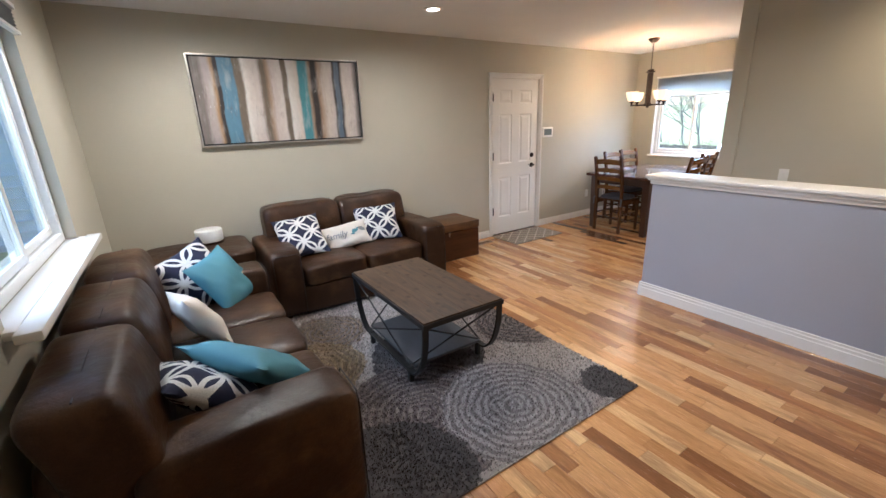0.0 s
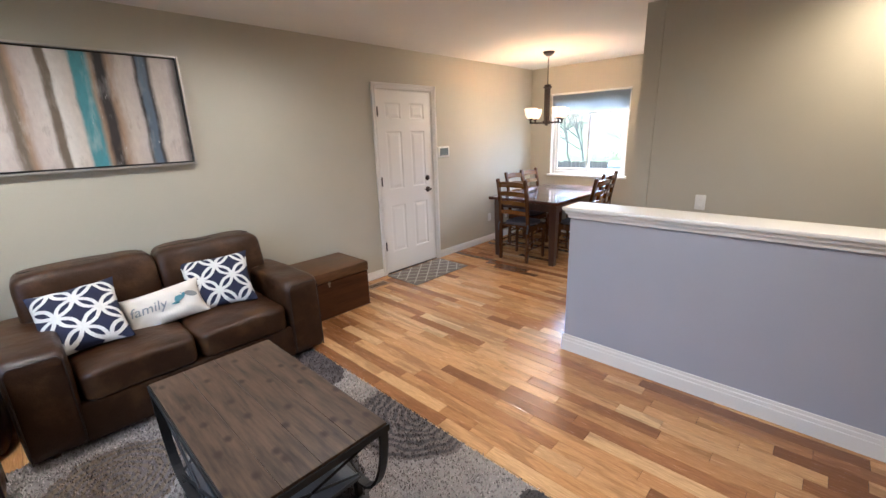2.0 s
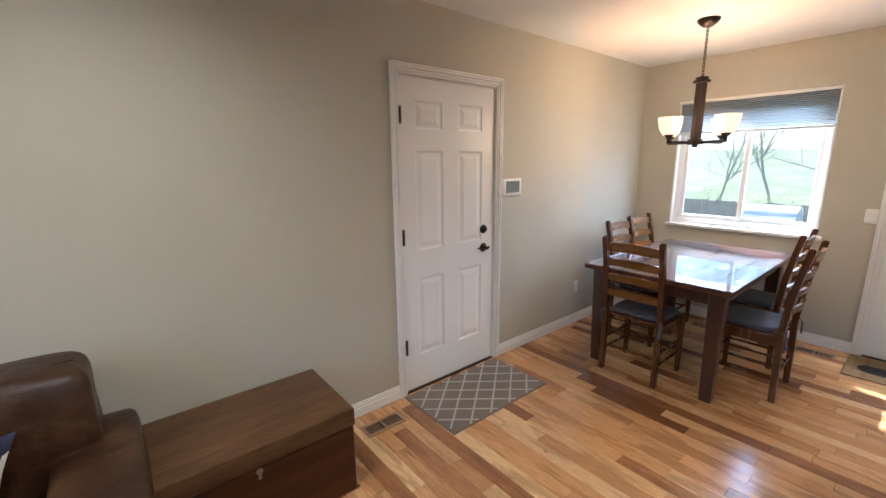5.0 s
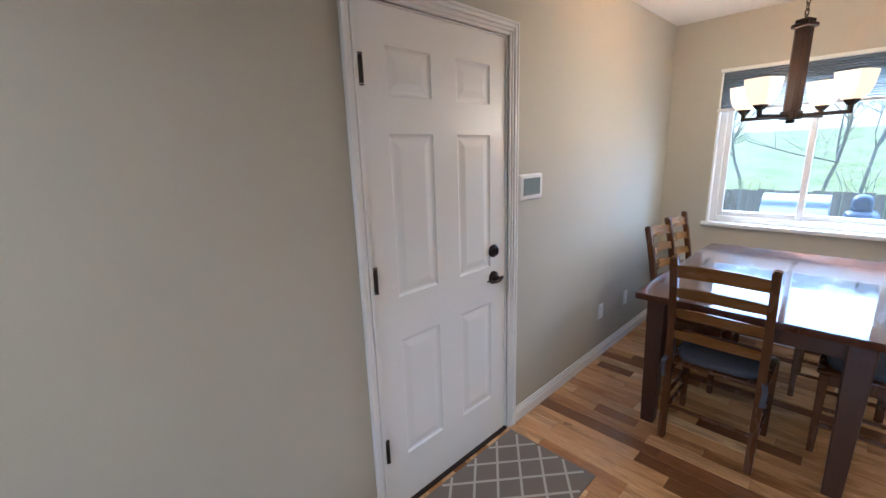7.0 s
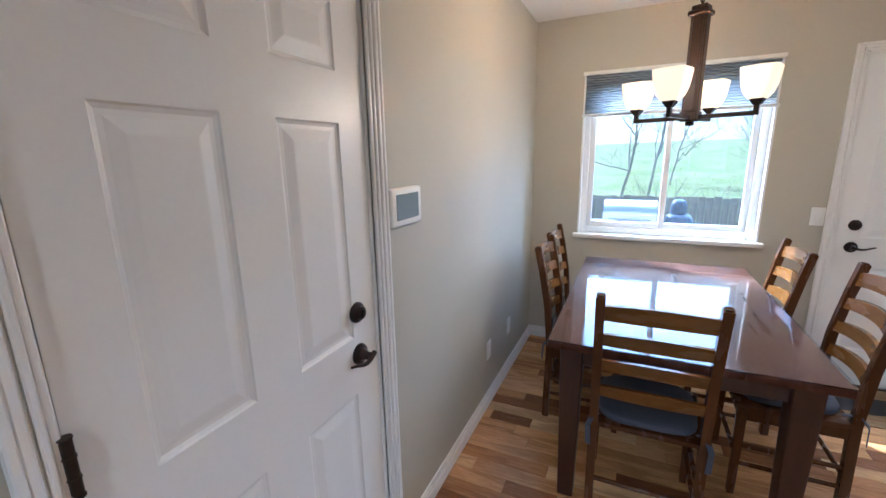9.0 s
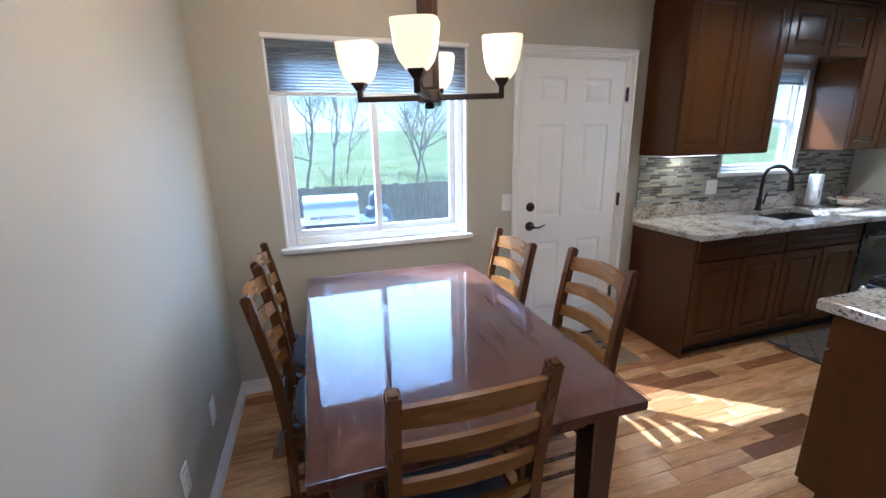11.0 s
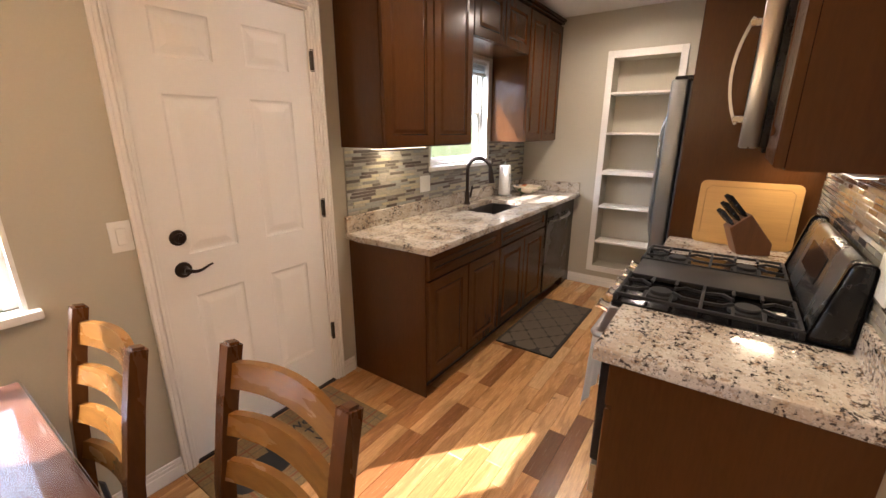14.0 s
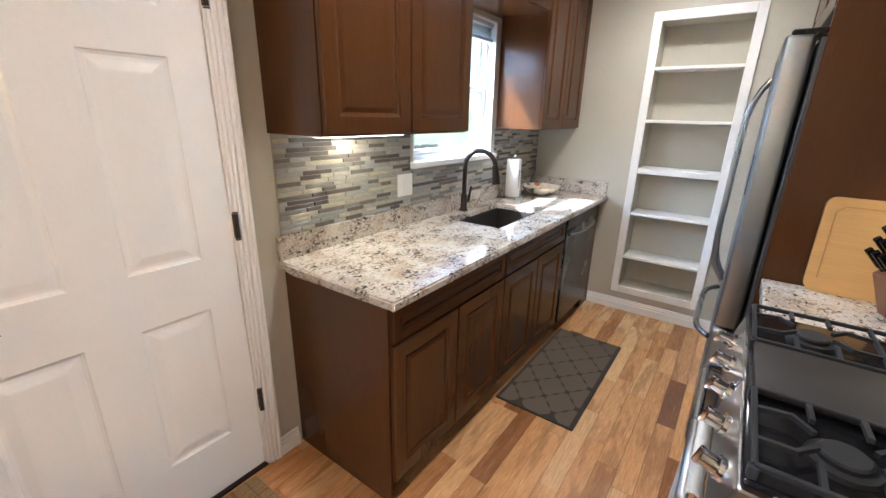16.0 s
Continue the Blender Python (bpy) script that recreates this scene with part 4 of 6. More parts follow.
for s in (-1, 1):
    boxes("apron", DARKWOOD, tb, (-0.66, s * 0.4 - 0.012, 0.655, 0.66, s * 0.4 + 0.012, 0.757), bevel=0.003)
    boxes("apron", DARKWOOD, tb, (s * 0.66 - 0.012, -0.39, 0.655, s * 0.66 + 0.012, 0.39, 0.757), bevel=0.003)
for sx in (-1, 1):
    for sy in (-1, 1):
        bm = bmesh.new()
        box(bm, sx * 0.665 - 0.047, sy * 0.395 - 0.047, 0.0, sx * 0.665 + 0.047, sy * 0.395 + 0.047, 0.757, bevel=0.006, seg=2)
        for v in bm.verts:
            k = 0.72 + 0.28 * min(1, v.co.z / 0.6)
            v.co.x, v.co.y = sx * 0.665 + (v.co.x - sx * 0.665) * k, sy * 0.395 + (v.co.y - sy * 0.395) * k
        part("leg", bm, DARKWOOD, tb)

CUSHION = surface("grey_blue_cushion", (0.075, 0.08, 0.1), 0.85, vary=0.15, grain=160, bump=0.5)


def ladder_chair(label, m, cushion):
    """Ladder-back chair facing local +y."""
    d = thing("dining_chair", label, "chair", m, "chairs round the dining table")
    hw = 0.195
    for s in (-1, 1):
        bm = bmesh.new()
        pts = [(s * hw, -0.2, 0.0), (s * hw, -0.195, 0.25), (s * hw, -0.19, 0.46), (s * hw, -0.21, 0.7), (s * hw, -0.245, 0.9), (s * hw, -0.275, 1.04)]
        sweep(bm, pts, 0, flat=(0.033, 0.036))
        bmesh.ops.bevel(bm, geom=[e for e in bm.edges if abs(e.verts[0].co.z - e.verts[1].co.z) < 0.02], offset=0.006, segments=2, affect="EDGES")
        part("back_leg", bm, CHAIRWOOD, d)
        bm = bmesh.new()
        box(bm, s * 0.2 - 0.019, 0.165, 0.0, s * 0.2 + 0.019, 0.203, 0.44, bevel=0.004)
        for v in bm.verts:
            k = 0.75 + 0.25 * v.co.z / 0.44
            v.co.x, v.co.y = s * 0.2 + (v.co.x - s * 0.2) * k, 0.184 + (v.co.y - 0.184) * k
        part("front_leg", bm, CHAIRWOOD, d)
        boxes("side_rail", CHAIRWOOD, d, (s * 0.197 - 0.01, -0.18, 0.385, s * 0.197 + 0.01, 0.17, 0.438), bevel=0.003)
        for z in (0.16, 0.25):
            bm = bmesh.new()
            tube(bm, (s * 0.197, -0.195, z), (s * 0.197, 0.184, z), 0.01)
            part("stretcher", bm, CHAIRWOOD, d, smooth=40)
    for y, z in ((0.184, 0.2), (-0.196, 0.2)):
        bm = bmesh.new()
        tube(bm, (-0.2, y, z), (0.2, y, z), 0.01)
        part("stretcher", bm, CHAIRWOOD, d, smooth=40)
    boxes("front_rail", CHAIRWOOD, d, (-0.19, 0.174, 0.385, 0.19, 0.194, 0.438), bevel=0.003)
    bm = bmesh.new()
    box(bm, -0.215, -0.185, 0.438, 0.215, 0.215, 0.46, bevel=0.008, seg=2)
    part("seat", bm, CHAIRWOOD, d, smooth=40)
    for z, hh, y in ((0.965, 0.06, -0.255), (0.85, 0.05, -0.23), (0.735, 0.048, -0.21), (0.62, 0.048, -0.2)):
        bm = bmesh.new()
        cols = []
        for i in range(13):
            u = -1 + i / 6
            bow = -0.03 * (1 - u * u)
            rise = 0.018 * (1 - u * u)
            sl = -0.012
            cols.append([bm.verts.new(c) for c in ((u * 0.185, y + bow - 0.009, z - hh / 2 + rise * 0.6), (u * 0.185, y + bow + 0.009, z - hh / 2 + rise * 0.6), (u * 0.185, y + bow + 0.009 + sl, z + hh / 2 + rise), (u * 0.185, y + bow - 0.009 + sl, z + hh / 2 + rise))])
        for p, q in zip(cols, cols[1:]):
            for i in range(4):
                bm.faces.new((p[i], p[(i + 1) % 4], q[(i + 1) % 4], q[i]))
        bm.faces.new(cols[0])
        bm.faces.new(cols[-1][::-1])
        # slats take the wood colour with window light painted in
        part("back_slat", bm, LITSLAT, d, smooth=50)
    if cushion:
        bm = bmesh.new()
        puff(bm, -0.19, -0.17, 0.452, 0.19, 0.19, 0.505, 4, 8, 0.006)
        part("seat_pad", bm, CUSHION, d, "grey-blue tied seat pad", smooth=70)
        for s in (-1, 1):
            bm = bmesh.new()
            sweep(bm, [(s * 0.18, -0.15, 0.48), (s * 0.2, -0.2, 0.5), (s * 0.215, -0.225, 0.46), (s * 0.21, -0.23, 0.38)], 0, flat=(0.022, 0.004))
            part("pad_tie", bm, CUSHION, d, "pale cloth ties")
    return d


PADDED = "dark ladder-back wooden chair with a grey-blue seat pad"
first = ladder_chair(PADDED, pose(5.51, 2.735, 0), True)
copy_thing(first, pose(6.05, 2.87, 0))
copy_thing(first, pose(5.75, 3.61, 0, 0, 0, 180))
copy_thing(first, pose(6.19, 3.63, 0, 0, 0, 180))
copy_thing(first, pose(5.11, 3.31, 0, 0, 0, -90))

# chandelier
CX, CY = 5.475, 3.225
chd = thing("chandelier", "bronze four-light chandelier with square frosted glass shades, lit", "chandelier", pose(CX, CY, 0, 0, 0, 156))
bm = bmesh.new()
lathe(bm, ((0.03, H - 0.05), (0.055, H - 0.03), (0.07, H - 0.012), (0.07, H)), 24)
part("canopy", bm, BRONZE, chd, smooth=50)
for k in range(13):
    z = H - 0.05 - 0.012 - k * 0.0255
    bm = bmesh.new()
    a0 = k % 2 * math.pi / 2
    pts = [(0.008 * math.cos(a) * math.cos(a0), 0.008 * math.cos(a) * math.sin(a0), z + 0.018 * math.sin(a)) for a in np.linspace(0, 2 * math.pi, 11)]
    sweep(bm, pts, 0.0025, 5)
    part("chain_link", bm, BRONZE, chd)
ZB = 1.68
boxes("stem", surface("bronze_wood_stem", (0.022, 0.012, 0.008), 0.35, metal=0.3, vary=0.3), chd, (-0.026, -0.026, ZB + 0.03, 0.026, 0.026, 2.09), (-0.02, -0.032, ZB + 0.03, 0.02, 0.032, 2.09), (-0.032, -0.02, ZB + 0.03, 0.032, 0.02, 2.09), bevel=0.003)
boxes("stem_cap", BRONZE, chd, (-0.04, -0.04, 2.09, 0.04, 0.04, 2.11), (-0.03, -0.03, 2.11, 0.03, 0.03, 2.13), bevel=0.004)
boxes("hub", BRONZE, chd, (-0.035, -0.035, ZB - 0.012, 0.035, 0.035, ZB + 0.03), (-0.015, -0.015, ZB - 0.03, 0.015, 0.015, ZB - 0.012), bevel=0.004)
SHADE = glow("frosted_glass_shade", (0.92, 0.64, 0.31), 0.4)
for k in range(4):
    a = k * math.pi / 2
    c, s = math.cos(a), math.sin(a)
    bm = bmesh.new()
    bar(bm, (c * 0.03, s * 0.03, ZB + 0.005), (c * 0.245, s * 0.245, ZB + 0.005), 0.018, 0.018, 0.003)
    bar(bm, (c * 0.236, s * 0.236, ZB), (c * 0.236, s * 0.236, ZB + 0.035), 0.018, 0.018, 0.003)
    arm = part("arm", bm, BRONZE, chd)
    bm = bmesh.new()
    lathe(bm, ((0.014, 0), (0.03, 0.018), (0.032, 0.026), (0.026, 0.03)), 4, (c * 0.236, s * 0.236, ZB + 0.033))
    bmesh.ops.rotate(bm, verts=bm.verts[:], cent=(c * 0.236, s * 0.236, 0), matrix=Matrix.Rotation(a + math.pi / 4, 3, "Z"))
    part("shade_holder", bm, BRONZE, arm)
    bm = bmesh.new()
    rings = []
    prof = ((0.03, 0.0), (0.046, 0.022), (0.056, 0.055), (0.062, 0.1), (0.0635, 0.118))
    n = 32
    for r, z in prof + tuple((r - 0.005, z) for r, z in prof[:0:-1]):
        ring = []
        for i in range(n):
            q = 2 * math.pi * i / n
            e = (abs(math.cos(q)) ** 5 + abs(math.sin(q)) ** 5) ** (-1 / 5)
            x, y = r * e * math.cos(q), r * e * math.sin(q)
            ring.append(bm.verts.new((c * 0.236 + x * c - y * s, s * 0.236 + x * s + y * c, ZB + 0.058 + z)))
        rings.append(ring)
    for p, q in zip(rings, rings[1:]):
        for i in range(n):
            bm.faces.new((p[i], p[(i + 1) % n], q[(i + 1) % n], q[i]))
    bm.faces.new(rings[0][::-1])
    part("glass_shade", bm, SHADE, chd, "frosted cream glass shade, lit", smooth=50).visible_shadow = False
for k in range(4):
    a = radians(156) + k * math.pi / 2
    CHL = bpy.data.lights.new("chandelier_lamp", "POINT")
    CHL.energy, CHL.color, CHL.shadow_soft_size = 2.2, (1.0, 0.68, 0.38), 0.03
    new("chandelier_lamp", CHL).location = (CX + 0.236 * math.cos(a), CY + 0.236 * math.sin(a), ZB + 0.13)


# ---- kitchen ----
def granite():
    m, t, b = shader("speckled_granite")
    cloud, veins = noise_tex(t, 5, 6, rough=0.6), noise_tex(t, 11, 6, (1, 0.6, 1), rough=0.65)
    col = ramp(t, ((0.34, (0.38, 0.3, 0.22)), (0.46, (0.5, 0.435, 0.35)), (0.56, (0.56, 0.51, 0.44)), (0.68, (0.4, 0.34, 0.27))), cloud)
    fleck = lambda scale, share, lo, hi: ramp(t, ((lo, (0, 0, 0)), (hi, (1, 1, 1))), calc(t, "ADD", calc(t, "MULTIPLY", noise_tex(t, scale, 4, (1, 0.7, 1), rough=0.62), 1 - share), calc(t, "MULTIPLY", veins, share)))
    col = mix(t, col, (0.27, 0.18, 0.11), calc(t, "MULTIPLY", fleck(52, 0.4, 0.52, 0.585), 0.85))
    col = mix(t, col, (0.24, 0.23, 0.22), calc(t, "MULTIPLY", fleck(125, 0.25, 0.53, 0.59), 0.8))
    col = mix(t, col, (0.72, 0.69, 0.63), calc(t, "MULTIPLY", fleck(105, 0.2, 0.56, 0.61), 0.6))
    col = mix(t, col, (0.05, 0.04, 0.036), fleck(85, 0.36, 0.543, 0.585))
    t.links.new(col, b.inputs["Base Color"])
    b.inputs["Roughness"].default_value, b.inputs["Coat Weight"].default_value = 0.14, 0.3
    return m


GRANITE = granite()


def raised_panel(name, w, h, parent, x, z, y=0.0, frame_w=0.06):
    """Raised-panel cabinet door or drawer front, proud of the face at y."""
    bm = bmesh.new()
    x0, x1, z0, z1, th = x - w / 2, x + w / 2, z, z + h, 0.02
    rings = []
    f = min(frame_w, h * 0.27)
    for inset, yy in ((0.0, 0.0), (0.0, -th + 0.003), (0.003, -th), (f, -th), (f + 0.006, -th + 0.007), (f + 0.014, -th + 0.009), (f + 0.03, -th + 0.002), (f + 0.034, -th + 0.0015)):
        rings.append([bm.verts.new((a, y + yy, c)) for a, c in ((x0 + inset, z0 + inset), (x1 - inset, z0 + inset), (x1 - inset, z1 - inset), (x0 + inset, z1 - inset))])
    for p, q in zip(rings, rings[1:]):
        for i in range(4):
            bm.faces.new((p[i], p[(i + 1) % 4], q[(i + 1) % 4], q[i]))
    bm.faces.new(rings[-1])
    bm.faces.new(rings[0][::-1])
    return part(name, bm, CABINET, parent)


def base_cabinet(label, w, depth, m, doors=2, drawers=1, top=0.878, body_top=None):
    d = thing("base_cabinet", label, "cabinet", m, "espresso kitchen cabinets")
    if body_top:
        boxes("cabinet_body", CABINET, d, (-w / 2, 0.001, 0.1, w / 2, depth, body_top))
        boxes("front_rail", CABINET, d, (-w / 2, 0.001, body_top, w / 2, 0.02, top))
        for x0 in (-w / 2, w / 2 - 0.018):
            boxes("side_panel", CABINET, d, (x0, 0.02, body_top, x0 + 0.018, depth, top))
    else:
        boxes("cabinet_body", CABINET, d, (-w / 2, 0.001, 0.1, w / 2, depth, top))
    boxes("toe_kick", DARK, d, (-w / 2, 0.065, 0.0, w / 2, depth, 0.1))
    dw = w / drawers
    for i in range(drawers):
        raised_panel("drawer_front", dw - 0.012, 0.135, d, -w / 2 + dw * (i + 0.5), top - 0.15, frame_w=0.035)
    dw = w / doors
    for i in range(doors):
        raised_panel("cabinet_door", dw - 0.01, top - 0.16 - 0.118, d, -w / 2 + dw * (i + 0.5), 0.115)
    return d


def upper_cabinet(label, w, z0, z1, depth, m, doors=2, crown=True):
    d = thing("wall_cabinet", label, "cabinet", m, "espresso kitchen cabinets")
    boxes("cabinet_body", CABINET, d, (-w / 2, 0.001, z0, w / 2, depth, z1))
    dw = w / doors
    for i in range(doors):
        raised_panel("cabinet_door", dw - 0.008, z1 - z0 - 0.02, d, -w / 2 + dw * (i + 0.5), z0 + 0.006)
    if crown:
        boxes("crown_moulding", CABINET, d, (-w / 2 + 0.001, -0.03, z1, w / 2 - 0.001, depth, z1 + 0.02), (-w / 2 + 0.001, -0.045, z1 + 0.02, w / 2 - 0.001, depth, z1 + 0.045), bevel=0.005)
    return d


FX = 6.085                                  # faces of the sink run


def east(y, x=FX):
    return pose(x, y, 0, 0, 0, -90)


base_cabinet("espresso wooden base cabinet with two raised-panel doors at the counter's end", 0.82, EX - FX, east(0.825))
base_cabinet("espresso wooden sink cabinet with two raised-panel doors", 0.83, EX - FX, east(0.0), body_top=0.64)
boxes("end_panel", CABINET, bpy.data.objects["base_cabinet"], (-0.416, 0.0, 0.0, -0.4105, EX - FX, 0.878))
structure("cabinet_filler", CABINET, "espresso filler panel beside the dishwasher", "filler panel", (FX, -1.205, 0.0, EX, -1.03, 0.878))

dwm = thing("dishwasher", "stainless dishwasher under the granite counter", "dishwasher", east(-0.722))
boxes("tub", DARK, dwm, (-0.3, 0.0, 0.1, 0.3, 0.5, 0.87))
boxes("door", surface("dark_stainless", (0.1, 0.095, 0.09), 0.26, metal=0.9, vary=0.08), dwm, (-0.298, -0.028, 0.11, 0.298, 0.0, 0.78), bevel=0.004)
boxes("control_strip", BLACK, dwm, (-0.298, -0.03, 0.785, 0.298, 0.0, 0.872), bevel=0.004)
bm = bmesh.new()
sweep(bm, [(x, -0.03 - 0.035 * (1 - (x / 0.26) ** 4), 0.755) for x in np.linspace(-0.26, 0.26, 15)], 0.011)
part("handle", bm, STEEL, dwm, "curved steel handle", smooth=50)
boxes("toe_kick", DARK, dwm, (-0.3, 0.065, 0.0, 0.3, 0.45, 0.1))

# worktop with the sink's cut-out
CT0, CT1 = 0.88, 0.915
SX0, SX1, SY0, SY1 = 6.21, 6.55, -0.36, 0.24
wt = thing("worktop", "speckled beige and brown granite worktop with a low splashback", "worktop", pose(0, 0, 0))
bm = bmesh.new()
for d4 in ((6.025, -1.205, SX0, 1.272), (SX1, -1.205, EX, 1.272), (SX0, -1.205, SX1, SY0), (SX0, SY1, SX1, 1.272)):
    box(bm, d4[0], d4[1], CT0, d4[2], d4[3], CT1)
bmesh.ops.remove_doubles(bm, verts=bm.verts[:], dist=1e-5)
bmesh.ops.bevel(bm, geom=[e for e in bm.edges if all(abs(v.co.x - 6.025) < 1e-4 for v in e.verts) or all(abs(v.co.y - 1.272) < 1e-4 for v in e.verts)], offset=0.007, segments=2, affect="EDGES")
part("slab", bm, GRANITE, wt)
boxes("splashback", GRANITE, wt, (EX - 0.022, -1.18, CT1, EX, 1.27, CT1 + 0.1), (6.04, KY, CT1, EX - 0.022, KY + 0.022, CT1 + 0.1), bevel=0.003)
sk = thing("sink", "dark composite undermount sink", "sink", pose(0, 0, 0))
SINKM = surface("dark_composite", (0.03, 0.026, 0.024), 0.4, vary=0.2, grain=200, bump=0.1)
boxes("basin", SINKM, sk, (SX0 - 0.02, SY0 - 0.02, 0.68, SX1 + 0.02, SY1 + 0.02, 0.69), (SX0 - 0.02, SY0 - 0.02, 0.69, SX0, SY1 + 0.02, CT0), (SX1, SY0 - 0.02, 0.69, SX1 + 0.02, SY1 + 0.02, CT0), (SX0, SY0 - 0.02, 0.69, SX1, SY0, CT0), (SX0, SY1, 0.69, SX1, SY1 + 0.02, CT0))
bm = bmesh.new()
tube(bm, (6.38, -0.06, 0.69), (6.38, -0.06, 0.694), 0.04, n=20)
part("drain", bm, STEEL, sk, "round steel drain", smooth=40)

fc = thing("faucet", "tall dark bronze gooseneck kitchen faucet", "faucet", pose(6.595, 0.0, CT1))
bm = bmesh.new()
lathe(bm, ((0.028, 0.0), (0.028, 0.012), (0.02, 0.02), (0.019, 0.1), (0.015, 0.11)), 20)
part("faucet_base", bm, BRONZE, fc, smooth=50)
bm = bmesh.new()
pts = [(0, 0, 0.1), (0, 0, 0.26)] + [(-0.095 + 0.095 * math.cos(a), -0.02 * (1 - math.cos(a)), 0.28 + 0.095 * math.sin(a)) for a in np.linspace(0.1, math.pi * 0.95, 14)]
sweep(bm, pts, 0.0145, 12)
part("spout", bm, BRONZE, fc, smooth=60)
bm = bmesh.new()
tube(bm, (-0.188, -0.039, 0.295), (-0.2, -0.042, 0.185), 0.018, 0.025, 16)
part("spray_head", bm, BRONZE, fc, smooth=50)
bm = bmesh.new()
tube(bm, (0, 0.0, 0.055), (-0.004, -0.045, 0.058), 0.012, 0.011)
tube(bm, (-0.004, -0.042, 0.05), (-0.016, -0.055, 0.15), 0.0095, 0.0065)
part("lever", bm, BRONZE, fc, smooth=50)
pt = thing("paper_towel_holder", "paper towel roll on a steel upright holder", "paper towels", pose(6.56, -0.6, CT1))
bm = bmesh.new()
lathe(bm, ((0.075, 0.0), (0.075, 0.008), (0.06, 0.013), (0.008, 0.014), (0.007, 0.3), (0.012, 0.305), (0.01, 0.32)), 24)
part("stand", bm, STEEL, pt, smooth=50)
bm = bmesh.new()
lathe(bm, ((0.05, 0.016), (0.052, 0.018), (0.052, 0.28), (0.05, 0.282), (0.018, 0.281)), 28)
part("paper_roll", bm, surface("paper", (0.75, 0.74, 0.72), 0.9, vary=0.04, grain=120, bump=0.4), pt, "white paper roll", smooth=50)
bm = bmesh.new()
sweep(bm, [(-0.066, 0.0, 0.01), (-0.066, 0.0, 0.19), (-0.05, 0.01, 0.21), (-0.056, 0.02, 0.08)], 0.003, 6)
part("tension_arm", bm, STEEL, pt, smooth=50)

bw = thing("fruit_bowl", "shallow painted ceramic bowl on the worktop", "bowl", pose(6.46, -0.88, CT1))
m, t, b = shader("painted_ceramic")
vv = t.nodes.new("ShaderNodeTexVoronoi")
vv.inputs["Scale"].default_value = 24
tc = t.nodes.new("ShaderNodeTexCoord")
t.links.new(tc.outputs["Object"], vv.inputs["Vector"])
se = t.nodes.new("ShaderNodeSeparateColor")
t.links.new(vv.outputs["Color"], se.inputs[0])
t.links.new(ramp(t, ((0.0, (0.62, 0.55, 0.42)), (0.3, (0.1, 0.19, 0.09)), (0.42, (0.66, 0.6, 0.48)), (0.68, (0.45, 0.16, 0.07)), (0.78, (0.58, 0.5, 0.36)), (0.94, (0.1, 0.15, 0.2))), se.outputs[0], True), b.inputs["Base Color"])
b.inputs["Roughness"].default_value = 0.25
bm = bmesh.new()
lathe(bm, ((0.055, 0.0), (0.06, 0.008), (0.11, 0.03), (0.145, 0.062), (0.15, 0.068), (0.14, 0.066), (0.1, 0.036), (0.05, 0.016), (0.01, 0.014)), 32)
part("bowl_body", bm, m, bw, smooth=60)

# upper cabinets along the window wall
UX = 6.345


def eastu(y):
    return pose(UX, y, 0, 0, 0, -90)


upper_cabinet("tall espresso wall cabinet with two raised-panel doors", 0.86, 1.41, 2.435, EX - UX, eastu(0.825))
upper_cabinet("short espresso cabinet bridging the sink window", 0.86, 2.085, 2.435, EX - UX, eastu(-0.04))
upper_cabinet("espresso wall cabinet in the kitchen corner", 0.725, 1.41, 2.435, EX - UX, eastu(-0.84))
wall_plate("wall_outlet", "white double outlet plate on the mosaic splashback", pose(EX - 0.012, 0.503, 1.131, 0, 0, -90), "outlet", True)
# niche with shelves
nc = thing("built_in_shelves", "white built-in shelves in a wall niche, empty", "shelves", pose(0, KY, 0), kind="structure")
n0, n1, nz0, nz1 = NICHE
boxes("casing", WHITE, nc, (n0 - 0.055, 0.0, nz0 - 0.055, n0, 0.016, nz1 + 0.06), (n1, 0.0, nz0 - 0.055, n1 + 0.055, 0.016, nz1 + 0.06), (n0, 0.0, nz1, n1, 0.016, nz1 + 0.06), (n0, 0.0, nz0 - 0.055, n1, 0.016, nz0), bevel=0.003)
for z, th2 in ((1.815, 0.02), (1.467, 0.02), (1.105, 0.04), (0.79, 0.02), (0.44, 0.02)):
    boxes("shelf", WHITE, nc, (n0, -0.2, z, n1, 0.004, z + th2), bevel=0.002)
boxes("niche_panel", WALL, nc, (n0, -0.215, nz0, n1, -0.2, nz1))

# range side
RW = 4.46
mR = 5.01


def west(y, x=mR):
    return pose(x, y, 0, 0, 0, 90)


base_cabinet("espresso base cabinet at the end of the range counter", 0.329, mR - RW, west(1.5895), doors=1)
base_cabinet("narrow espresso base cabinet beside the range", 0.375, mR - RW, west(0.44), doors=1)
for y0, y1, lab in ((1.424, 1.785, "granite worktop at the end of the range counter"), (0.25, 0.631, "granite worktop between range and tall panel")):
    g = thing("worktop", lab, "worktop", pose(0, 0, 0))
    bm = bmesh.new()
    box(bm, RW, y0, 0.88, 5.073, y1, 0.925, bevel=0.007, seg=2)
    part("slab", bm, GRANITE, g)
    boxes("splashback", GRANITE, g, (RW, y0 + 0.002, 0.925, RW + 0.022, y1 - 0.03, 1.02), bevel=0.003)

rg = thing("gas_range", "stainless gas range with black cast-iron grates and a griddle", "range", pose(0, 0, 0))
ry0, ry1 = 0.635, 1.42
boxes("oven_body", STEEL, rg, (RW + 0.02, ry0, 0.02, 5.081, ry1, 0.9), bevel=0.004)
boxes("oven_door", BLACK, rg, (5.081, ry0 + 0.01, 0.22, 5.121, ry1 - 0.01, 0.77), bevel=0.006)
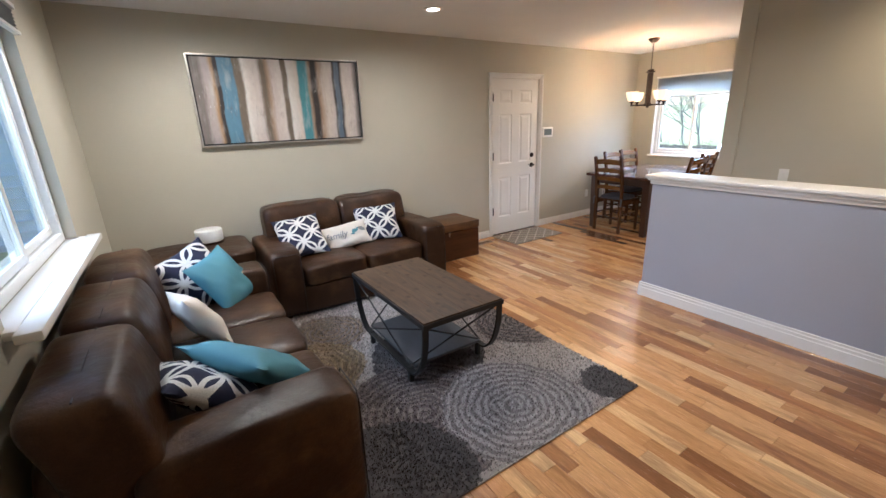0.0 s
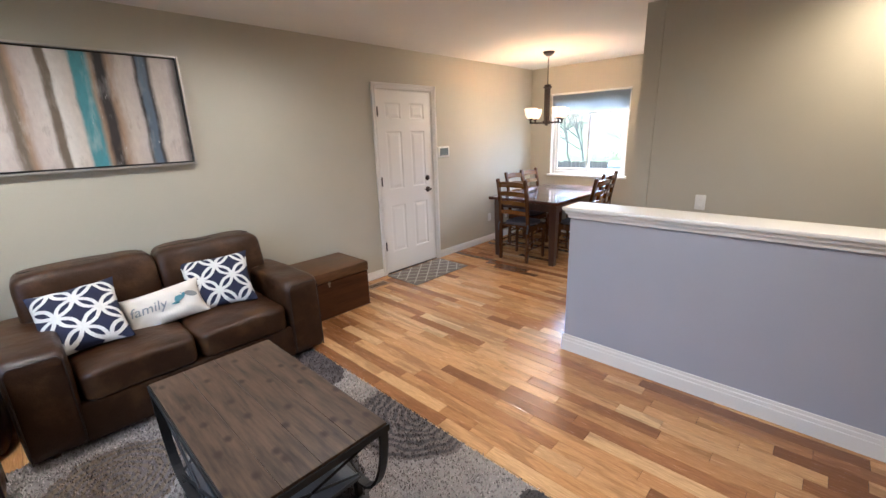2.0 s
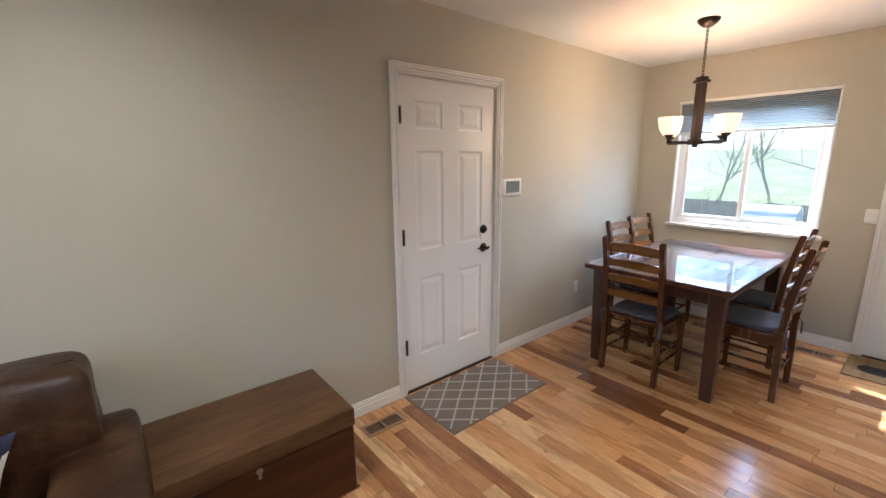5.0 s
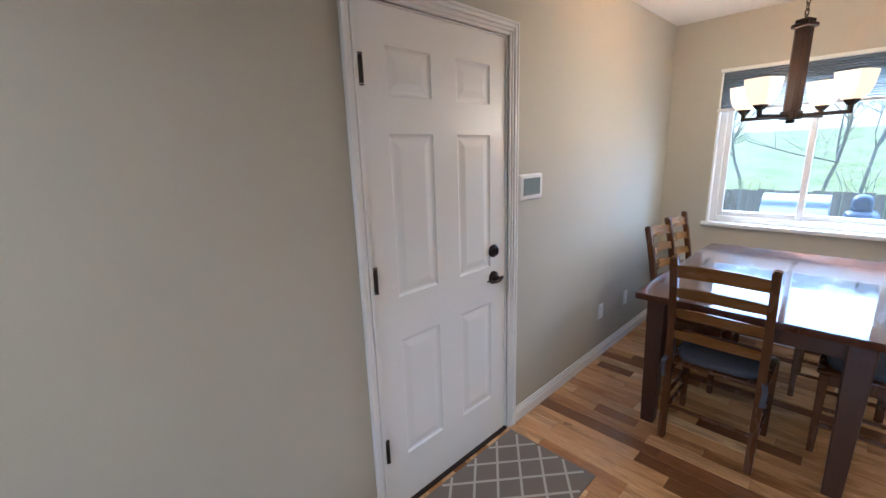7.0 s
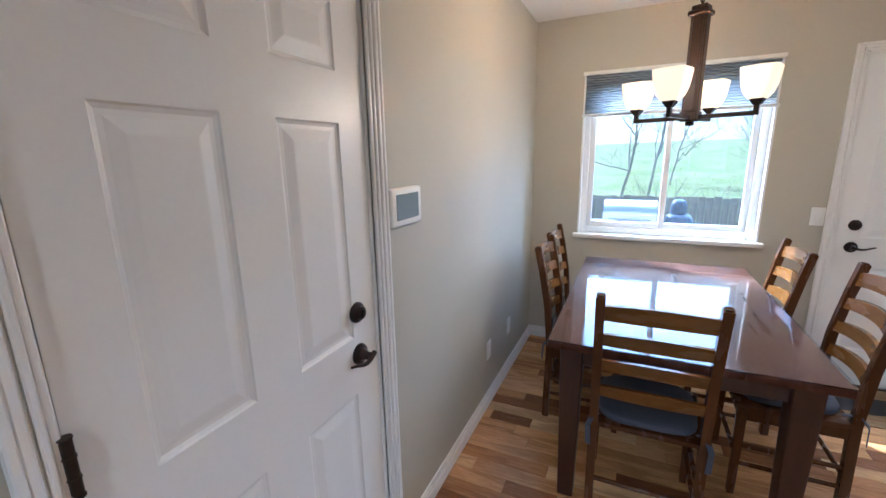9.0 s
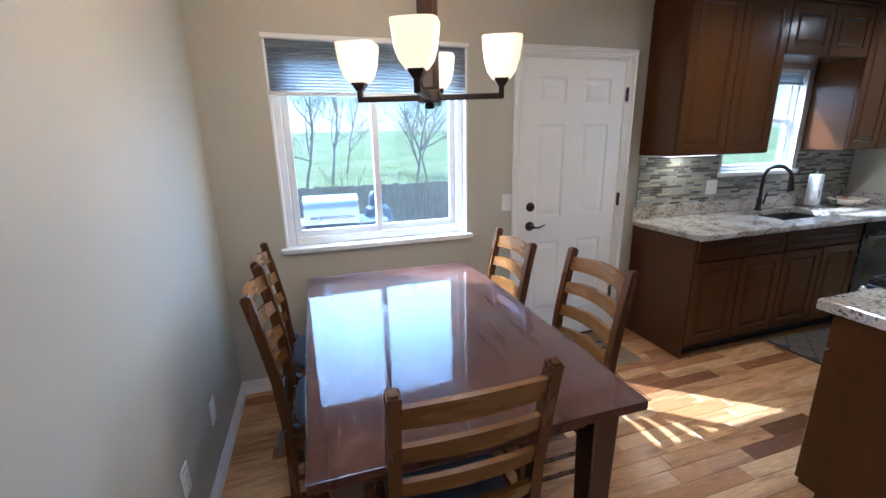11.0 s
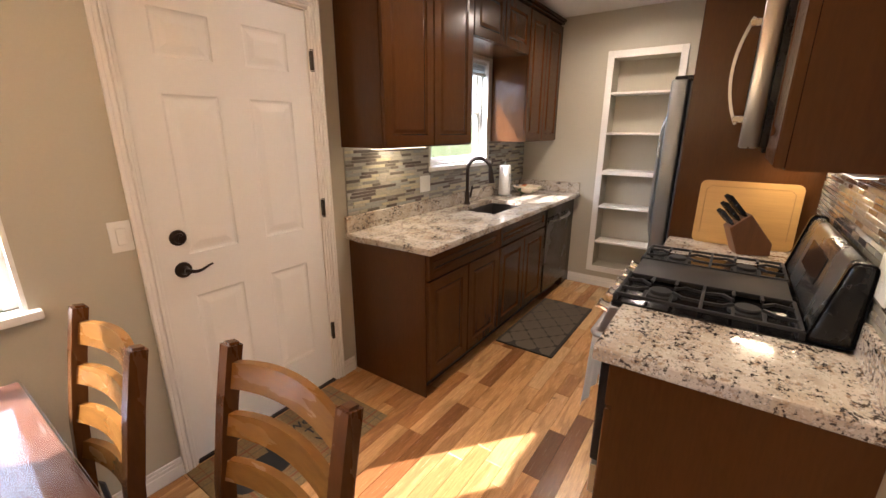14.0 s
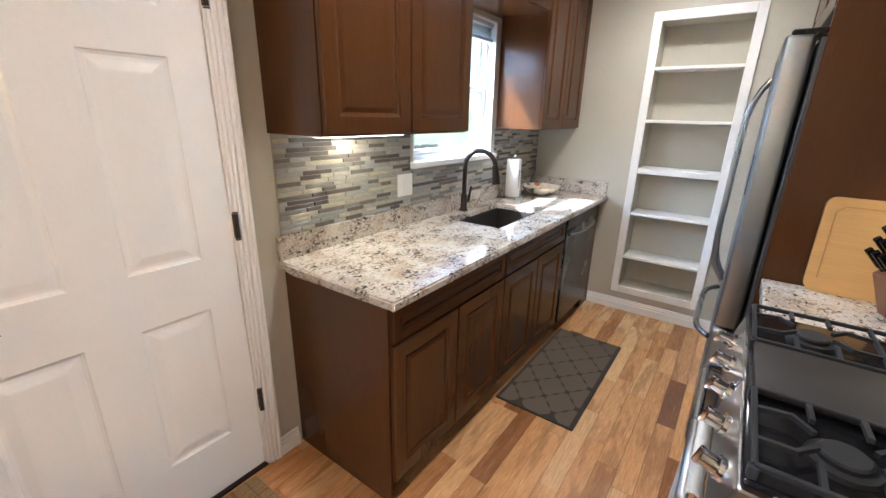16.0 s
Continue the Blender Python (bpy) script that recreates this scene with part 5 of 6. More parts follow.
boxes("drawer", STEEL, rg, (5.081, ry0 + 0.01, 0.06, 5.116, ry1 - 0.01, 0.2), bevel=0.004)
boxes("cooktop", BLACK, rg, (RW + 0.1, ry0, 0.9, 5.112, ry1, 0.928), bevel=0.008, seg=2)
bm = bmesh.new()
box(bm, 5.081, ry0, 0.79, 5.146, ry1, 0.905, bevel=0.006, seg=2)
for v in bm.verts:
    if v.co.x > 5.121 and v.co.z > 0.86:
        v.co.x -= 0.03
part("control_panel", bm, STEEL, rg)
for k in range(5):
    y = ry0 + 0.1 + k * (ry1 - ry0 - 0.2) / 4
    bm = bmesh.new()
    a, d = Vector((5.126, y, 0.85)), Vector((0.96, 0, 0.28))
    tube(bm, a, a + d * 0.014, 0.027, 0.025, 20)
    tube(bm, a + d * 0.014, a + d * 0.045, 0.019, 0.017, 20)
    bar(bm, a + d * 0.045 + Vector((-0.006, 0, 0.02)), a + d * 0.045 + Vector((0.006, 0, -0.02)), 0.012, 0.016, 0.003)
    part("knob", bm, CHROME, rg, "bright chrome control knob", smooth=40)
bm = bmesh.new()
sweep(bm, [(5.121, ry0 + 0.08, 0.735), (5.171, ry0 + 0.08, 0.74), (5.181, ry0 + 0.1, 0.74), (5.181, ry1 - 0.1, 0.74), (5.171, ry1 - 0.08, 0.74), (5.121, ry1 - 0.08, 0.735)], 0.012, 12)
part("oven_handle", bm, STEEL, rg, "round steel oven handle", smooth=60)
bm = bmesh.new()
box(bm, RW + 0.025, ry0 + 0.01, 0.935, RW + 0.12, ry1 - 0.01, 1.17, bevel=0.02, seg=3)
for v in bm.verts:
    if v.co.x > RW + 0.07:
        v.co.x -= (v.co.z - 0.935) * 0.22
part("backguard", bm, STEEL, rg, "brushed steel backguard", smooth=40)
boxes("clock_panel", BLACK, rg, (-0.002, -0.15, -0.045, 0.002, 0.15, 0.045), at=pose(RW + 0.0905, (ry0 + ry1) / 2, 1.075, 0, -12.5, 0))
for y in (ry0 - 0.002, ry1 - 0.016):
    bm = bmesh.new()
    box(bm, RW + 0.018, y, 0.93, RW + 0.128, y + 0.018, 1.176, bevel=0.018, seg=3)
    for v in bm.verts:
        if v.co.x > RW + 0.07:
            v.co.x -= (v.co.z - 0.93) * 0.22
    part("backguard_end", bm, BLACK, rg, "black end cap of the backguard", smooth=40)
gx0, gx1 = RW + 0.13, 5.101
for k, (a, e) in enumerate(((ry0 + 0.012, ry0 + 0.265), (ry1 - 0.265, ry1 - 0.012))):
    bm = bmesh.new()
    z = 0.952
    for p, q in (((gx0, a), (gx1, a)), ((gx0, e), (gx1, e)), ((gx0, a), (gx0, e)), ((gx1, a), (gx1, e)), (((gx0 + gx1) / 2, a), ((gx0 + gx1) / 2, e))):
        bar(bm, (*p, z), (*q, z), 0.0105, 0.0115, 0.003)
    for cxx in ((gx0 * 3 + gx1) / 4, (gx0 + 3 * gx1) / 4):
        cyy = (a + e) / 2
        for sx, sy in ((1, 1), (1, -1), (-1, 1), (-1, -1)):
            sweep(bm, [(cxx + sx * 0.13, cyy + sy * 0.05, z), (cxx + sx * 0.07, cyy + sy * 0.055, z + 0.004), (cxx + sx * 0.04, cyy + sy * 0.02, z + 0.004)], 0, flat=(0.009, 0.01))
            sweep(bm, [(cxx + sx * 0.04, cyy + sy * 0.125, z), (cxx + sx * 0.04, cyy + sy * 0.06, z + 0.004)], 0, flat=(0.009, 0.01))
    for fx in (gx0, gx1):
        for fy in (a, e):
            bar(bm, (fx, fy, 0.927), (fx, fy, z), 0.016, 0.016, 0.003)
    part("grate", bm, CASTIRON, rg, "black cast-iron grate")
    for cxx in ((gx0 * 3 + gx1) / 4, (gx0 + 3 * gx1) / 4):
        bm = bmesh.new()
        lathe(bm, ((0.055, 0.0), (0.052, 0.01), (0.038, 0.012), (0.038, 0.02), (0.034, 0.024)), 24, (cxx, (a + e) / 2, 0.927))
        part("burner", bm, CASTIRON, rg, smooth=40)
boxes("griddle", surface("griddle_iron", (0.026, 0.023, 0.02), 0.5, vary=0.2, grain=120, bump=0.15, spec=0.25), rg, (gx0, ry0 + 0.272, 0.934, gx1, ry1 - 0.272, 0.953), bevel=0.006, seg=2)

tw2 = thing("dish_towel", "white dish towel hung over the oven handle", "towel", pose(0, 0, 0))
bm = bmesh.new()
rows = []
for i in range(15):
    y = 1.02 + i * 0.021
    w = 0.006 * math.sin(i * 1.1)
    prof = [(5.090 + w * 0.4, 0.5), (5.091, 0.62), (5.094, 0.73), (5.102, 0.755), (5.113, 0.762), (5.124, 0.757), (5.134, 0.73), (5.140 + w * 0.6, 0.6), (5.145 + w, 0.45), (5.148 + w * 1.5, 0.38)]
    rows.append([bm.verts.new((x + 0.05, y, z)) for x, z in prof])
for p, q in zip(rows, rows[1:]):
    for i in range(len(p) - 1):
        bm.faces.new((p[i], p[i + 1], q[i + 1], q[i]))
bmesh.ops.solidify(bm, geom=bm.faces[:], thickness=0.003)
part("towel_cloth", bm, surface("white_towel", (0.72, 0.7, 0.66), 0.95, vary=0.04, grain=220, bump=0.6), tw2, smooth=70)

upper_cabinet("espresso wall cabinet at the end of the range wall", 0.4, 1.425, 2.435, 0.28, west(1.545, 4.742), doors=1)
upper_cabinet("short espresso cabinet above the microwave", 0.78, 1.9, 2.435, 0.28, west(0.93, 4.742))
upper_cabinet("narrow espresso wall cabinet beside the tall panel", 0.275, 1.425, 2.435, 0.28, west(0.39, 4.742), doors=1)
mw = thing("microwave", "stainless over-the-range microwave with a curved bar handle", "microwave", pose(0, 0, 0))
boxes("microwave_body", BLACK, mw, (RW, 0.545, 1.46, 4.78, 1.315, 1.895), bevel=0.004)
boxes("microwave_door", STEEL, mw, (4.78, 0.76, 1.455, 4.83, 1.313, 1.895), bevel=0.008, seg=2)
boxes("door_window", BLACK, mw, (4.829, 0.85, 1.53, 4.832, 1.2, 1.82))
boxes("control_panel", BLACK, mw, (4.78, 0.547, 1.455, 4.828, 0.757, 1.895), bevel=0.006)
bm = bmesh.new()
sweep(bm, [(4.85 + 0.032 * (1 - ((z - 1.675) / 0.15) ** 2), 1.25, z) for z in np.linspace(1.525, 1.825, 17)], 0, flat=(0.018, 0.008))
part("handle", bm, STEEL, mw, "curved brushed steel handle", smooth=60)
for z in (1.53, 1.80):
    boxes("handle_mount", CHROME, mw, (4.828, 1.239, z, 4.859, 1.261, z + 0.02), bevel=0.003)
boxes("vent_lip", BLACK, mw, (4.6, 0.6, 1.44, 4.77, 1.26, 1.46), bevel=0.003)

# slim lights under the wall cabinets; their bodies are unseen and made up
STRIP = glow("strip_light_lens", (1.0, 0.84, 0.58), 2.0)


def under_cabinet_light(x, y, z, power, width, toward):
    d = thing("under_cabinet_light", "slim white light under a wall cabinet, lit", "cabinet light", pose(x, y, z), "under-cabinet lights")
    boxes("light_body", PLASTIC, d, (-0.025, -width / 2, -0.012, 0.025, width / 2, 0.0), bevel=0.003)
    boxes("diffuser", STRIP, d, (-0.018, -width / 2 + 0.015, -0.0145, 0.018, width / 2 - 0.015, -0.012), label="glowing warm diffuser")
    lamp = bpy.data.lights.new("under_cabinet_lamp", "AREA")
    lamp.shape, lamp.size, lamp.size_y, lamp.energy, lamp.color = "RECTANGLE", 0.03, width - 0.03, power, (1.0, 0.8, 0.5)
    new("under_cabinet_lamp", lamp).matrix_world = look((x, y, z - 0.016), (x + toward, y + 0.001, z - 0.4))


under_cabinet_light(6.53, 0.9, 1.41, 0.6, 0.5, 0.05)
# added without any visible source, to brighten the tiles and end counter
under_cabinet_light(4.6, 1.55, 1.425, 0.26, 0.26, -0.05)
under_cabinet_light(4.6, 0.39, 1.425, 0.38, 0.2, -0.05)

tp = thing("tall_panel", "tall espresso panel beside the refrigerator", "cabinet panel", pose(0, 0, 0))
boxes("panel", CABINET, tp, (RW, 0.222, 0.0, 5.073, 0.242, 2.46))
boxes("edge_band", CABINET, tp, (5.073, 0.2205, 0.0, 5.0775, 0.2435, 2.46), bevel=0.0015)
upper_cabinet("espresso cabinet above the refrigerator", 0.9, 1.84, 2.435, 0.6, west(-0.232, 5.06))

fg = thing("refrigerator", "stainless french-door refrigerator with curved handles", "refrigerator", pose(0, 0, 0))
FRS = surface("fridge_stainless", (0.27, 0.28, 0.285), 0.38, metal=0.95, vary=0.05, grain=60, bump=0, stretch=(1, 1, 0.1))
boxes("fridge_case", surface("fridge_dark_case", (0.03, 0.03, 0.032), 0.5), fg, (RW, -0.69, 0.02, 5.09, 0.205, 1.76), bevel=0.004)
for y0, y1, z0, z1, nm in ((-0.24, 0.2, 0.66, 1.775, "fridge_door"), (-0.685, -0.246, 0.66, 1.775, "fridge_door"), (-0.685, 0.2, 0.06, 0.65, "freezer_drawer")):
    bm = bmesh.new()
    box(bm, 5.1, y0, z0, 5.185, y1, z1, bevel=0.014, seg=3)
    part(nm, bm, FRS, fg, smooth=40)
for y in (-0.195, -0.29):
    bm = bmesh.new()
    sweep(bm, [(5.18 + 0.07 * (1 - ((z - 1.2) / 0.47) ** 6), y, z) for z in np.linspace(0.74, 1.66, 25)], 0.013, 10)
    part("door_handle", bm, STEEL, fg, "long curved steel handle", smooth=60)
bm = bmesh.new()
sweep(bm, [(5.18 + 0.075 * (1 - ((y + 0.243) / 0.37) ** 6), y, 0.57) for y in np.linspace(-0.6, 0.115, 21)], 0.013, 10)
part("drawer_handle", bm, STEEL, fg, "curved steel drawer handle", smooth=60)
boxes("hinge_cover", BLACK, fg, (5.02, 0.12, 1.76, 5.17, 0.195, 1.79), bevel=0.006)
boxes("door_magnet", surface("navy_magnet", (0.03, 0.04, 0.1), 0.4), fg, (5.185, -0.02, 1.2, 5.189, 0.05, 1.36), label="small dark blue magnet")

cb = thing("cutting_board", "bamboo cutting board leaning against the tall panel", "cutting board", pose(4.745, 0.288, 0.9265, 5, 0, 0))
BAMBOO = surface("bamboo", (0.5, 0.29, 0.095), 0.45, vary=0.15, scale=2, grain=14, bump=0.05, stretch=(0.6, 1, 12))
bm = bmesh.new()
outline = [(sx * 0.185 + 0.03 * math.cos(a), 0.165 + sz * 0.135 + 0.03 * math.sin(a)) for sx, sz, a0 in ((1, 1, 0), (-1, 1, 90), (-1, -1, 180), (1, -1, 270)) for a in [radians(a0 + 15 * k) for k in range(7)]]
faces = [[bm.verts.new((x, y, z)) for x, z in outline] for y in (-0.011, 0.011)]
bm.faces.new(faces[0])
bm.faces.new(faces[1][::-1])
for k in range(len(outline)):
    q = (k + 1) % len(outline)
    bm.faces.new((faces[0][k], faces[0][q], faces[1][q], faces[1][k]))
part("board", bm, BAMBOO, cb, smooth=40)
bm = bmesh.new()
pts = [(-0.185, 0.012, 0.05), (-0.185, 0.012, 0.28), (-0.165, 0.012, 0.3), (0.165, 0.012, 0.3), (0.185, 0.012, 0.28), (0.185, 0.012, 0.05)]
sweep(bm, pts, 0.0018, 6)
part("juice_groove", bm, surface("bamboo_groove", (0.36, 0.2, 0.065), 0.5), cb)
kb = thing("knife_block", "dark wooden knife block with black-handled knives", "knife block", pose(4.72, 0.42, 0.926, 0, 0, 200))
KW2 = surface("block_wood", (0.14, 0.056, 0.02), 0.4, vary=0.25, grain=20, stretch=(6, 6, 0.8))
bm = bmesh.new()
vsb = [bm.verts.new(c) for c in ((-0.05, -0.045, 0), (0.09, -0.045, 0), (0.09, -0.045, 0.06), (-0.02, -0.045, 0.2), (-0.1, -0.045, 0.13), (-0.05, 0.045, 0), (0.09, 0.045, 0), (0.09, 0.045, 0.06), (-0.02, 0.045, 0.2), (-0.1, 0.045, 0.13))]
bm.faces.new(vsb[:5])
bm.faces.new(vsb[5:][::-1])
for i in range(5):
    bm.faces.new((vsb[i], vsb[i + 5], vsb[(i + 1) % 5 + 5], vsb[(i + 1) % 5]))
bmesh.ops.bevel(bm, geom=bm.edges[:], offset=0.003, segments=1, affect="EDGES")
part("block", bm, KW2, kb)
for i in range(3):
    for j in range(3):
        bm = bmesh.new()
        u = 0.2 + j * 0.3
        p = Vector((-0.1 + 0.08 * u, -0.028 + i * 0.028, 0.13 + 0.07 * u))
        d = Vector((-0.66, 0, 0.75))
        tube(bm, p, p + d * 0.015, 0.007, 0.007, 8)
        bar(bm, p + d * 0.014, p + d * (0.085 + 0.02 * j), 0.014, 0.02, 0.004)
        part("knife_handle", bm, BLACK, kb, "black knife handle")

# mats in the kitchen
km = thing("kitchen_mat", "dark grey cushioned mat with a lattice pattern before the sink", "kitchen mat", pose(5.857, -0.08, 0))
boxes("mat_base", surface("dark_mat", (0.036, 0.027, 0.018), 0.85, vary=0.12, grain=170, bump=0.5), km, (-0.217, -0.487, 0.0, 0.217, 0.487, 0.012), bevel=0.005, seg=2)
LAT = surface("mat_quatrefoil", (0.1, 0.077, 0.051), 0.9, vary=0.12, grain=200, bump=0.5)
for i in range(-2, 3):
    for j in range(-4, 5):
        if (i + j) % 2:
            continue
        px, py = i * 0.092, j * 0.108
        if abs(px) > 0.19 or abs(py) > 0.47:
            continue
        bm = bmesh.new()
        ring = []
        for q in range(32):
            a = 2 * math.pi * q / 32
            r = 0.069 + 0.0105 * math.cos(4 * a)
            ring.append(bm.verts.new((min(0.195, max(-0.195, px + r * math.cos(a))), min(0.48, max(-0.48, py + r * math.sin(a) * 1.17)), 0.0135)))
        bm.faces.new(ring)
        part("quatrefoil", bm, LAT, km, "raised paler quatrefoil")

wm = thing("welcome_mat", "tan plaid welcome mat with dark lettering at the back door", "door mat", pose(6.4, 1.9, 0, 0, 0, -90))
m, t, b = shader("tan_plaid_weave")
c = t.nodes.new("ShaderNodeTexCoord")
s = t.nodes.new("ShaderNodeSeparateXYZ")
t.links.new(c.outputs["Object"], s.inputs[0])
col = ramp(t, ((0.3, (0.15, 0.098, 0.04)), (0.7, (0.24, 0.16, 0.07))), noise_tex(t, 120, 3))
for axis, spots in ((0, ((-0.3, 0.007), (-0.285, 0.003), (0.3, 0.007), (0.275, 0.003), (-0.18, 0.002), (-0.06, 0.003), (0.04, 0.0015), (0.09, 0.003), (-0.36, 0.002), (0.36, 0.004))), (1, ((-0.165, 0.006), (-0.15, 0.003), (0.14, 0.006), (0.16, 0.003), (-0.12, 0.002), (-0.2, 0.004), (0.19, 0.002), (0.1, 0.003)))):
    for k, (p, w) in enumerate(spots):
        near = calc(t, "LESS_THAN", calc(t, "ABSOLUTE", calc(t, "SUBTRACT", s.outputs[axis], p)), w)
        col = mix(t, col, (0.17, 0.05, 0.018) if k % 2 == 0 else (0.1, 0.08, 0.05), calc(t, "MULTIPLY", near, 0.75))
t.links.new(col, b.inputs["Base Color"])
b.inputs["Roughness"].default_value = 0.95
relief(t, b, noise_tex(t, 160, 2), 0.6, 0.003)
boxes("mat_base", m, wm, (-0.41, -0.24, 0.0, 0.41, 0.24, 0.007), bevel=0.003)
INK = surface("dark_print", (0.012, 0.012, 0.013), 0.9, vary=0.2, bump=0.2)
for k, word in enumerate(("Welcome", "To The", "Wildlife")):
    tx = bpy.data.curves.new("lettering", "FONT")
    tx.body, tx.size, tx.align_x, tx.align_y, tx.extrude, tx.offset = word, 0.07, "CENTER", "CENTER", 0.0008, 0.0012
    tx.materials.append(INK)
    o = new("lettering", tx)
    o.parent, o.matrix_basis = wm, pose((0.165, 0.175, 0.18)[k], 0.085 - k * 0.085, 0.0086)
    tagged(o, "dark printed lettering")
bm = bmesh.new()
puff(bm, -0.34, -0.11, 0.0066, -0.06, 0.055, 0.0078, 3, 5)
puff(bm, -0.12, -0.02, 0.0066, -0.03, 0.105, 0.0079, 3, 5)
puff(bm, -0.11, 0.015, 0.0066, 0.05, 0.105, 0.008, 3, 5)
part("printed_shape", bm, INK, wm, "plain dark printed shape")


# ---- outdoors ----
m, t, b = shader("grass")
n1, n2 = noise_tex(t, 0.6, 5), noise_tex(t, 25, 4)
t.links.new(mix(t, ramp(t, ((0.35, (0.12, 0.19, 0.05)), (0.65, (0.26, 0.27, 0.13))), n1), ramp(t, ((0.3, (0.09, 0.16, 0.035)), (0.7, (0.23, 0.27, 0.1))), n2), 0.4), b.inputs["Base Color"])
b.inputs["Roughness"].default_value = 0.9
relief(t, b, n2, 0.6, 0.05)
GRASS = m


def land(x, y):
    """Height of the ground: flat about the house, a low hill to the east."""
    k = min(1.0, max(0.0, (x - 17) / 45))
    k = k * k * (3 - 2 * k)
    return -0.36 + k * 3.01 + (0.25 * noise.noise(Vector((x * 0.06, y * 0.06, 0))) if abs(x) > 14 else 0.0)


bm = bmesh.new()
xs = [-1500, -300, -80, -40, -20] + list(range(-14, 15, 4)) + list(range(17, 66, 3)) + [80, 120, 300, 1500]
ys = [-1500, -300, -100, -60] + list(range(-40, 45, 5)) + [60, 100, 300, 1500]
gv = [[bm.verts.new((x, y, land(x, y))) for y in ys] for x in xs]
for i in range(len(xs) - 1):
    for j in range(len(ys) - 1):
        bm.faces.new((gv[i][j], gv[i + 1][j], gv[i + 1][j + 1], gv[i][j + 1]))
tagged(part("ground", bm, GRASS, smooth=True), "green spring lawn rising to a low grassy hill", "ground", kind="structure")

FENCEWOOD = surface("weathered_fence_wood", (0.17, 0.125, 0.09), 0.8, vary=0.35, scale=4, grain=25, bump=0.3, stretch=(5, 5, 0.5))
fence = thing("fence", "weathered brown wooden privacy fence across the yard", "fence", pose(13.5, 0, -0.36))
rnd = random.Random(8)
shared = []
for k in range(4):
    bm = bmesh.new()
    box(bm, -0.01, 0.0, 0.02, 0.01, 0.138, 0.93 + 0.012 * k, bevel=0.003)
    d = bpy.data.meshes.new("board")
    bm.to_mesh(d)
    bm.free()
    d.materials.append(FENCEWOOD)
    shared.append(d)
for k in range(190):
    o = new("board", shared[rnd.randrange(4)])
    o.parent, o.matrix_basis = fence, pose(rnd.uniform(-0.006, 0.006), -9 + k * 0.145, 0, 0, 0, rnd.uniform(-1.5, 1.5))
for k in range(12):
    boxes("post", FENCEWOOD, fence, (0.02, -9 + k * 2.4, 0, 0.11, -8.91 + k * 2.4, 0.94))
for z in (0.2, 0.8):
    boxes("rail", FENCEWOOD, fence, (0.012, -9, z, 0.05, 18.5, z + 0.08))

deck = thing("deck", "grey weathered wooden deck behind the house", "deck", pose(8.4, 3.0, -0.5), kind="structure")
DECKW = surface("grey_deck_wood", (0.13, 0.11, 0.095), 0.8, vary=0.25, grain=25, stretch=(1, 6, 6))
for k in range(25):
    boxes("plank", DECKW, deck, (-1.57 + k * 0.125, -2.0, 0.31, -1.57 + k * 0.125 + 0.119, 2.6, 0.34), bevel=0.003)
for x in (-1.5, 0, 1.4):
    boxes("beam", DECKW, deck, (x, -2.0, 0.2, x + 0.06, 2.6, 0.308))
    for y in (-1.9, 2.4):
        boxes("post", DECKW, deck, (x - 0.01, y, 0.0, x + 0.07, y + 0.08, 0.2))

gr = thing("barbecue_grill", "gas barbecue grill with a shiny steel lid on the deck", "grill", pose(9.0, 3.45, -0.16))
GL = surface("grill_steel", (0.55, 0.56, 0.58), 0.3, metal=0.9, vary=0.06)
bm = bmesh.new()
rows = []
for k in range(11):
    a = math.pi * k / 10
    rows.append([bm.verts.new((0.24 * math.cos(a), y, 0.82 + 0.3 * math.sin(a) ** 0.8)) for y in (-0.3, 0.3)])
for p, q in zip(rows, rows[1:]):
    bm.faces.new((p[0], p[1], q[1], q[0]))
bm.faces.new([r[0] for r in rows])
bm.faces.new([r[1] for r in rows][::-1])
part("lid", bm, GL, gr, smooth=40)
boxes("firebox", IRON, gr, (-0.25, -0.3, 0.66, 0.25, 0.3, 0.82), bevel=0.01)
boxes("cart", IRON, gr, (-0.22, -0.27, 0.06, 0.22, 0.27, 0.66), bevel=0.008)
for s in (-1, 1):
    boxes("side_shelf", GL, gr, (-0.22, s * 0.47 - 0.16, 0.8, 0.22, s * 0.47 + 0.16, 0.83), bevel=0.006)
    for x in (-0.18, 0.18):
        bm = bmesh.new()
        tube(bm, (x, s * 0.22, 0.05), (x, s * 0.27, 0.05), 0.05, n=18)
        part("wheel", bm, BLACK, gr, smooth=40)
bm = bmesh.new()
tube(bm, (-0.27, -0.24, 0.9), (-0.27, 0.24, 0.9), 0.014)
part("lid_handle", bm, CHROME, gr)
cvr = thing("covered_smoker", "small smoker under a dark blue fabric cover on the deck", "grill", pose(9.1, 2.9, -0.16))
bm = bmesh.new()
puff(bm, -0.18, -0.17, 0.0, 0.18, 0.17, 0.95, 5, 9, 0.02, 4)
puff(bm, -0.07, -0.09, 0.9, 0.12, 0.09, 1.12, 3, 6, 0.01, 9)
part("cover", bm, surface("dark_blue_tarp", (0.03, 0.04, 0.07), 0.5, vary=0.2), cvr, smooth=70)

BARK = surface("grey_bark", (0.3, 0.27, 0.23), 0.9, vary=0.3, scale=5, grain=40, bump=0.5, stretch=(3, 3, 0.6))
BUD, t, b = shader("spring_leaves")
t.links.new(ramp(t, ((0.3, (0.2, 0.25, 0.08)), (0.7, (0.32, 0.36, 0.14))), noise_tex(t, 2.0, 4)), b.inputs["Base Color"])
b.inputs["Roughness"].default_value = 0.7
leaf_light = t.nodes.new("ShaderNodeBsdfTranslucent")
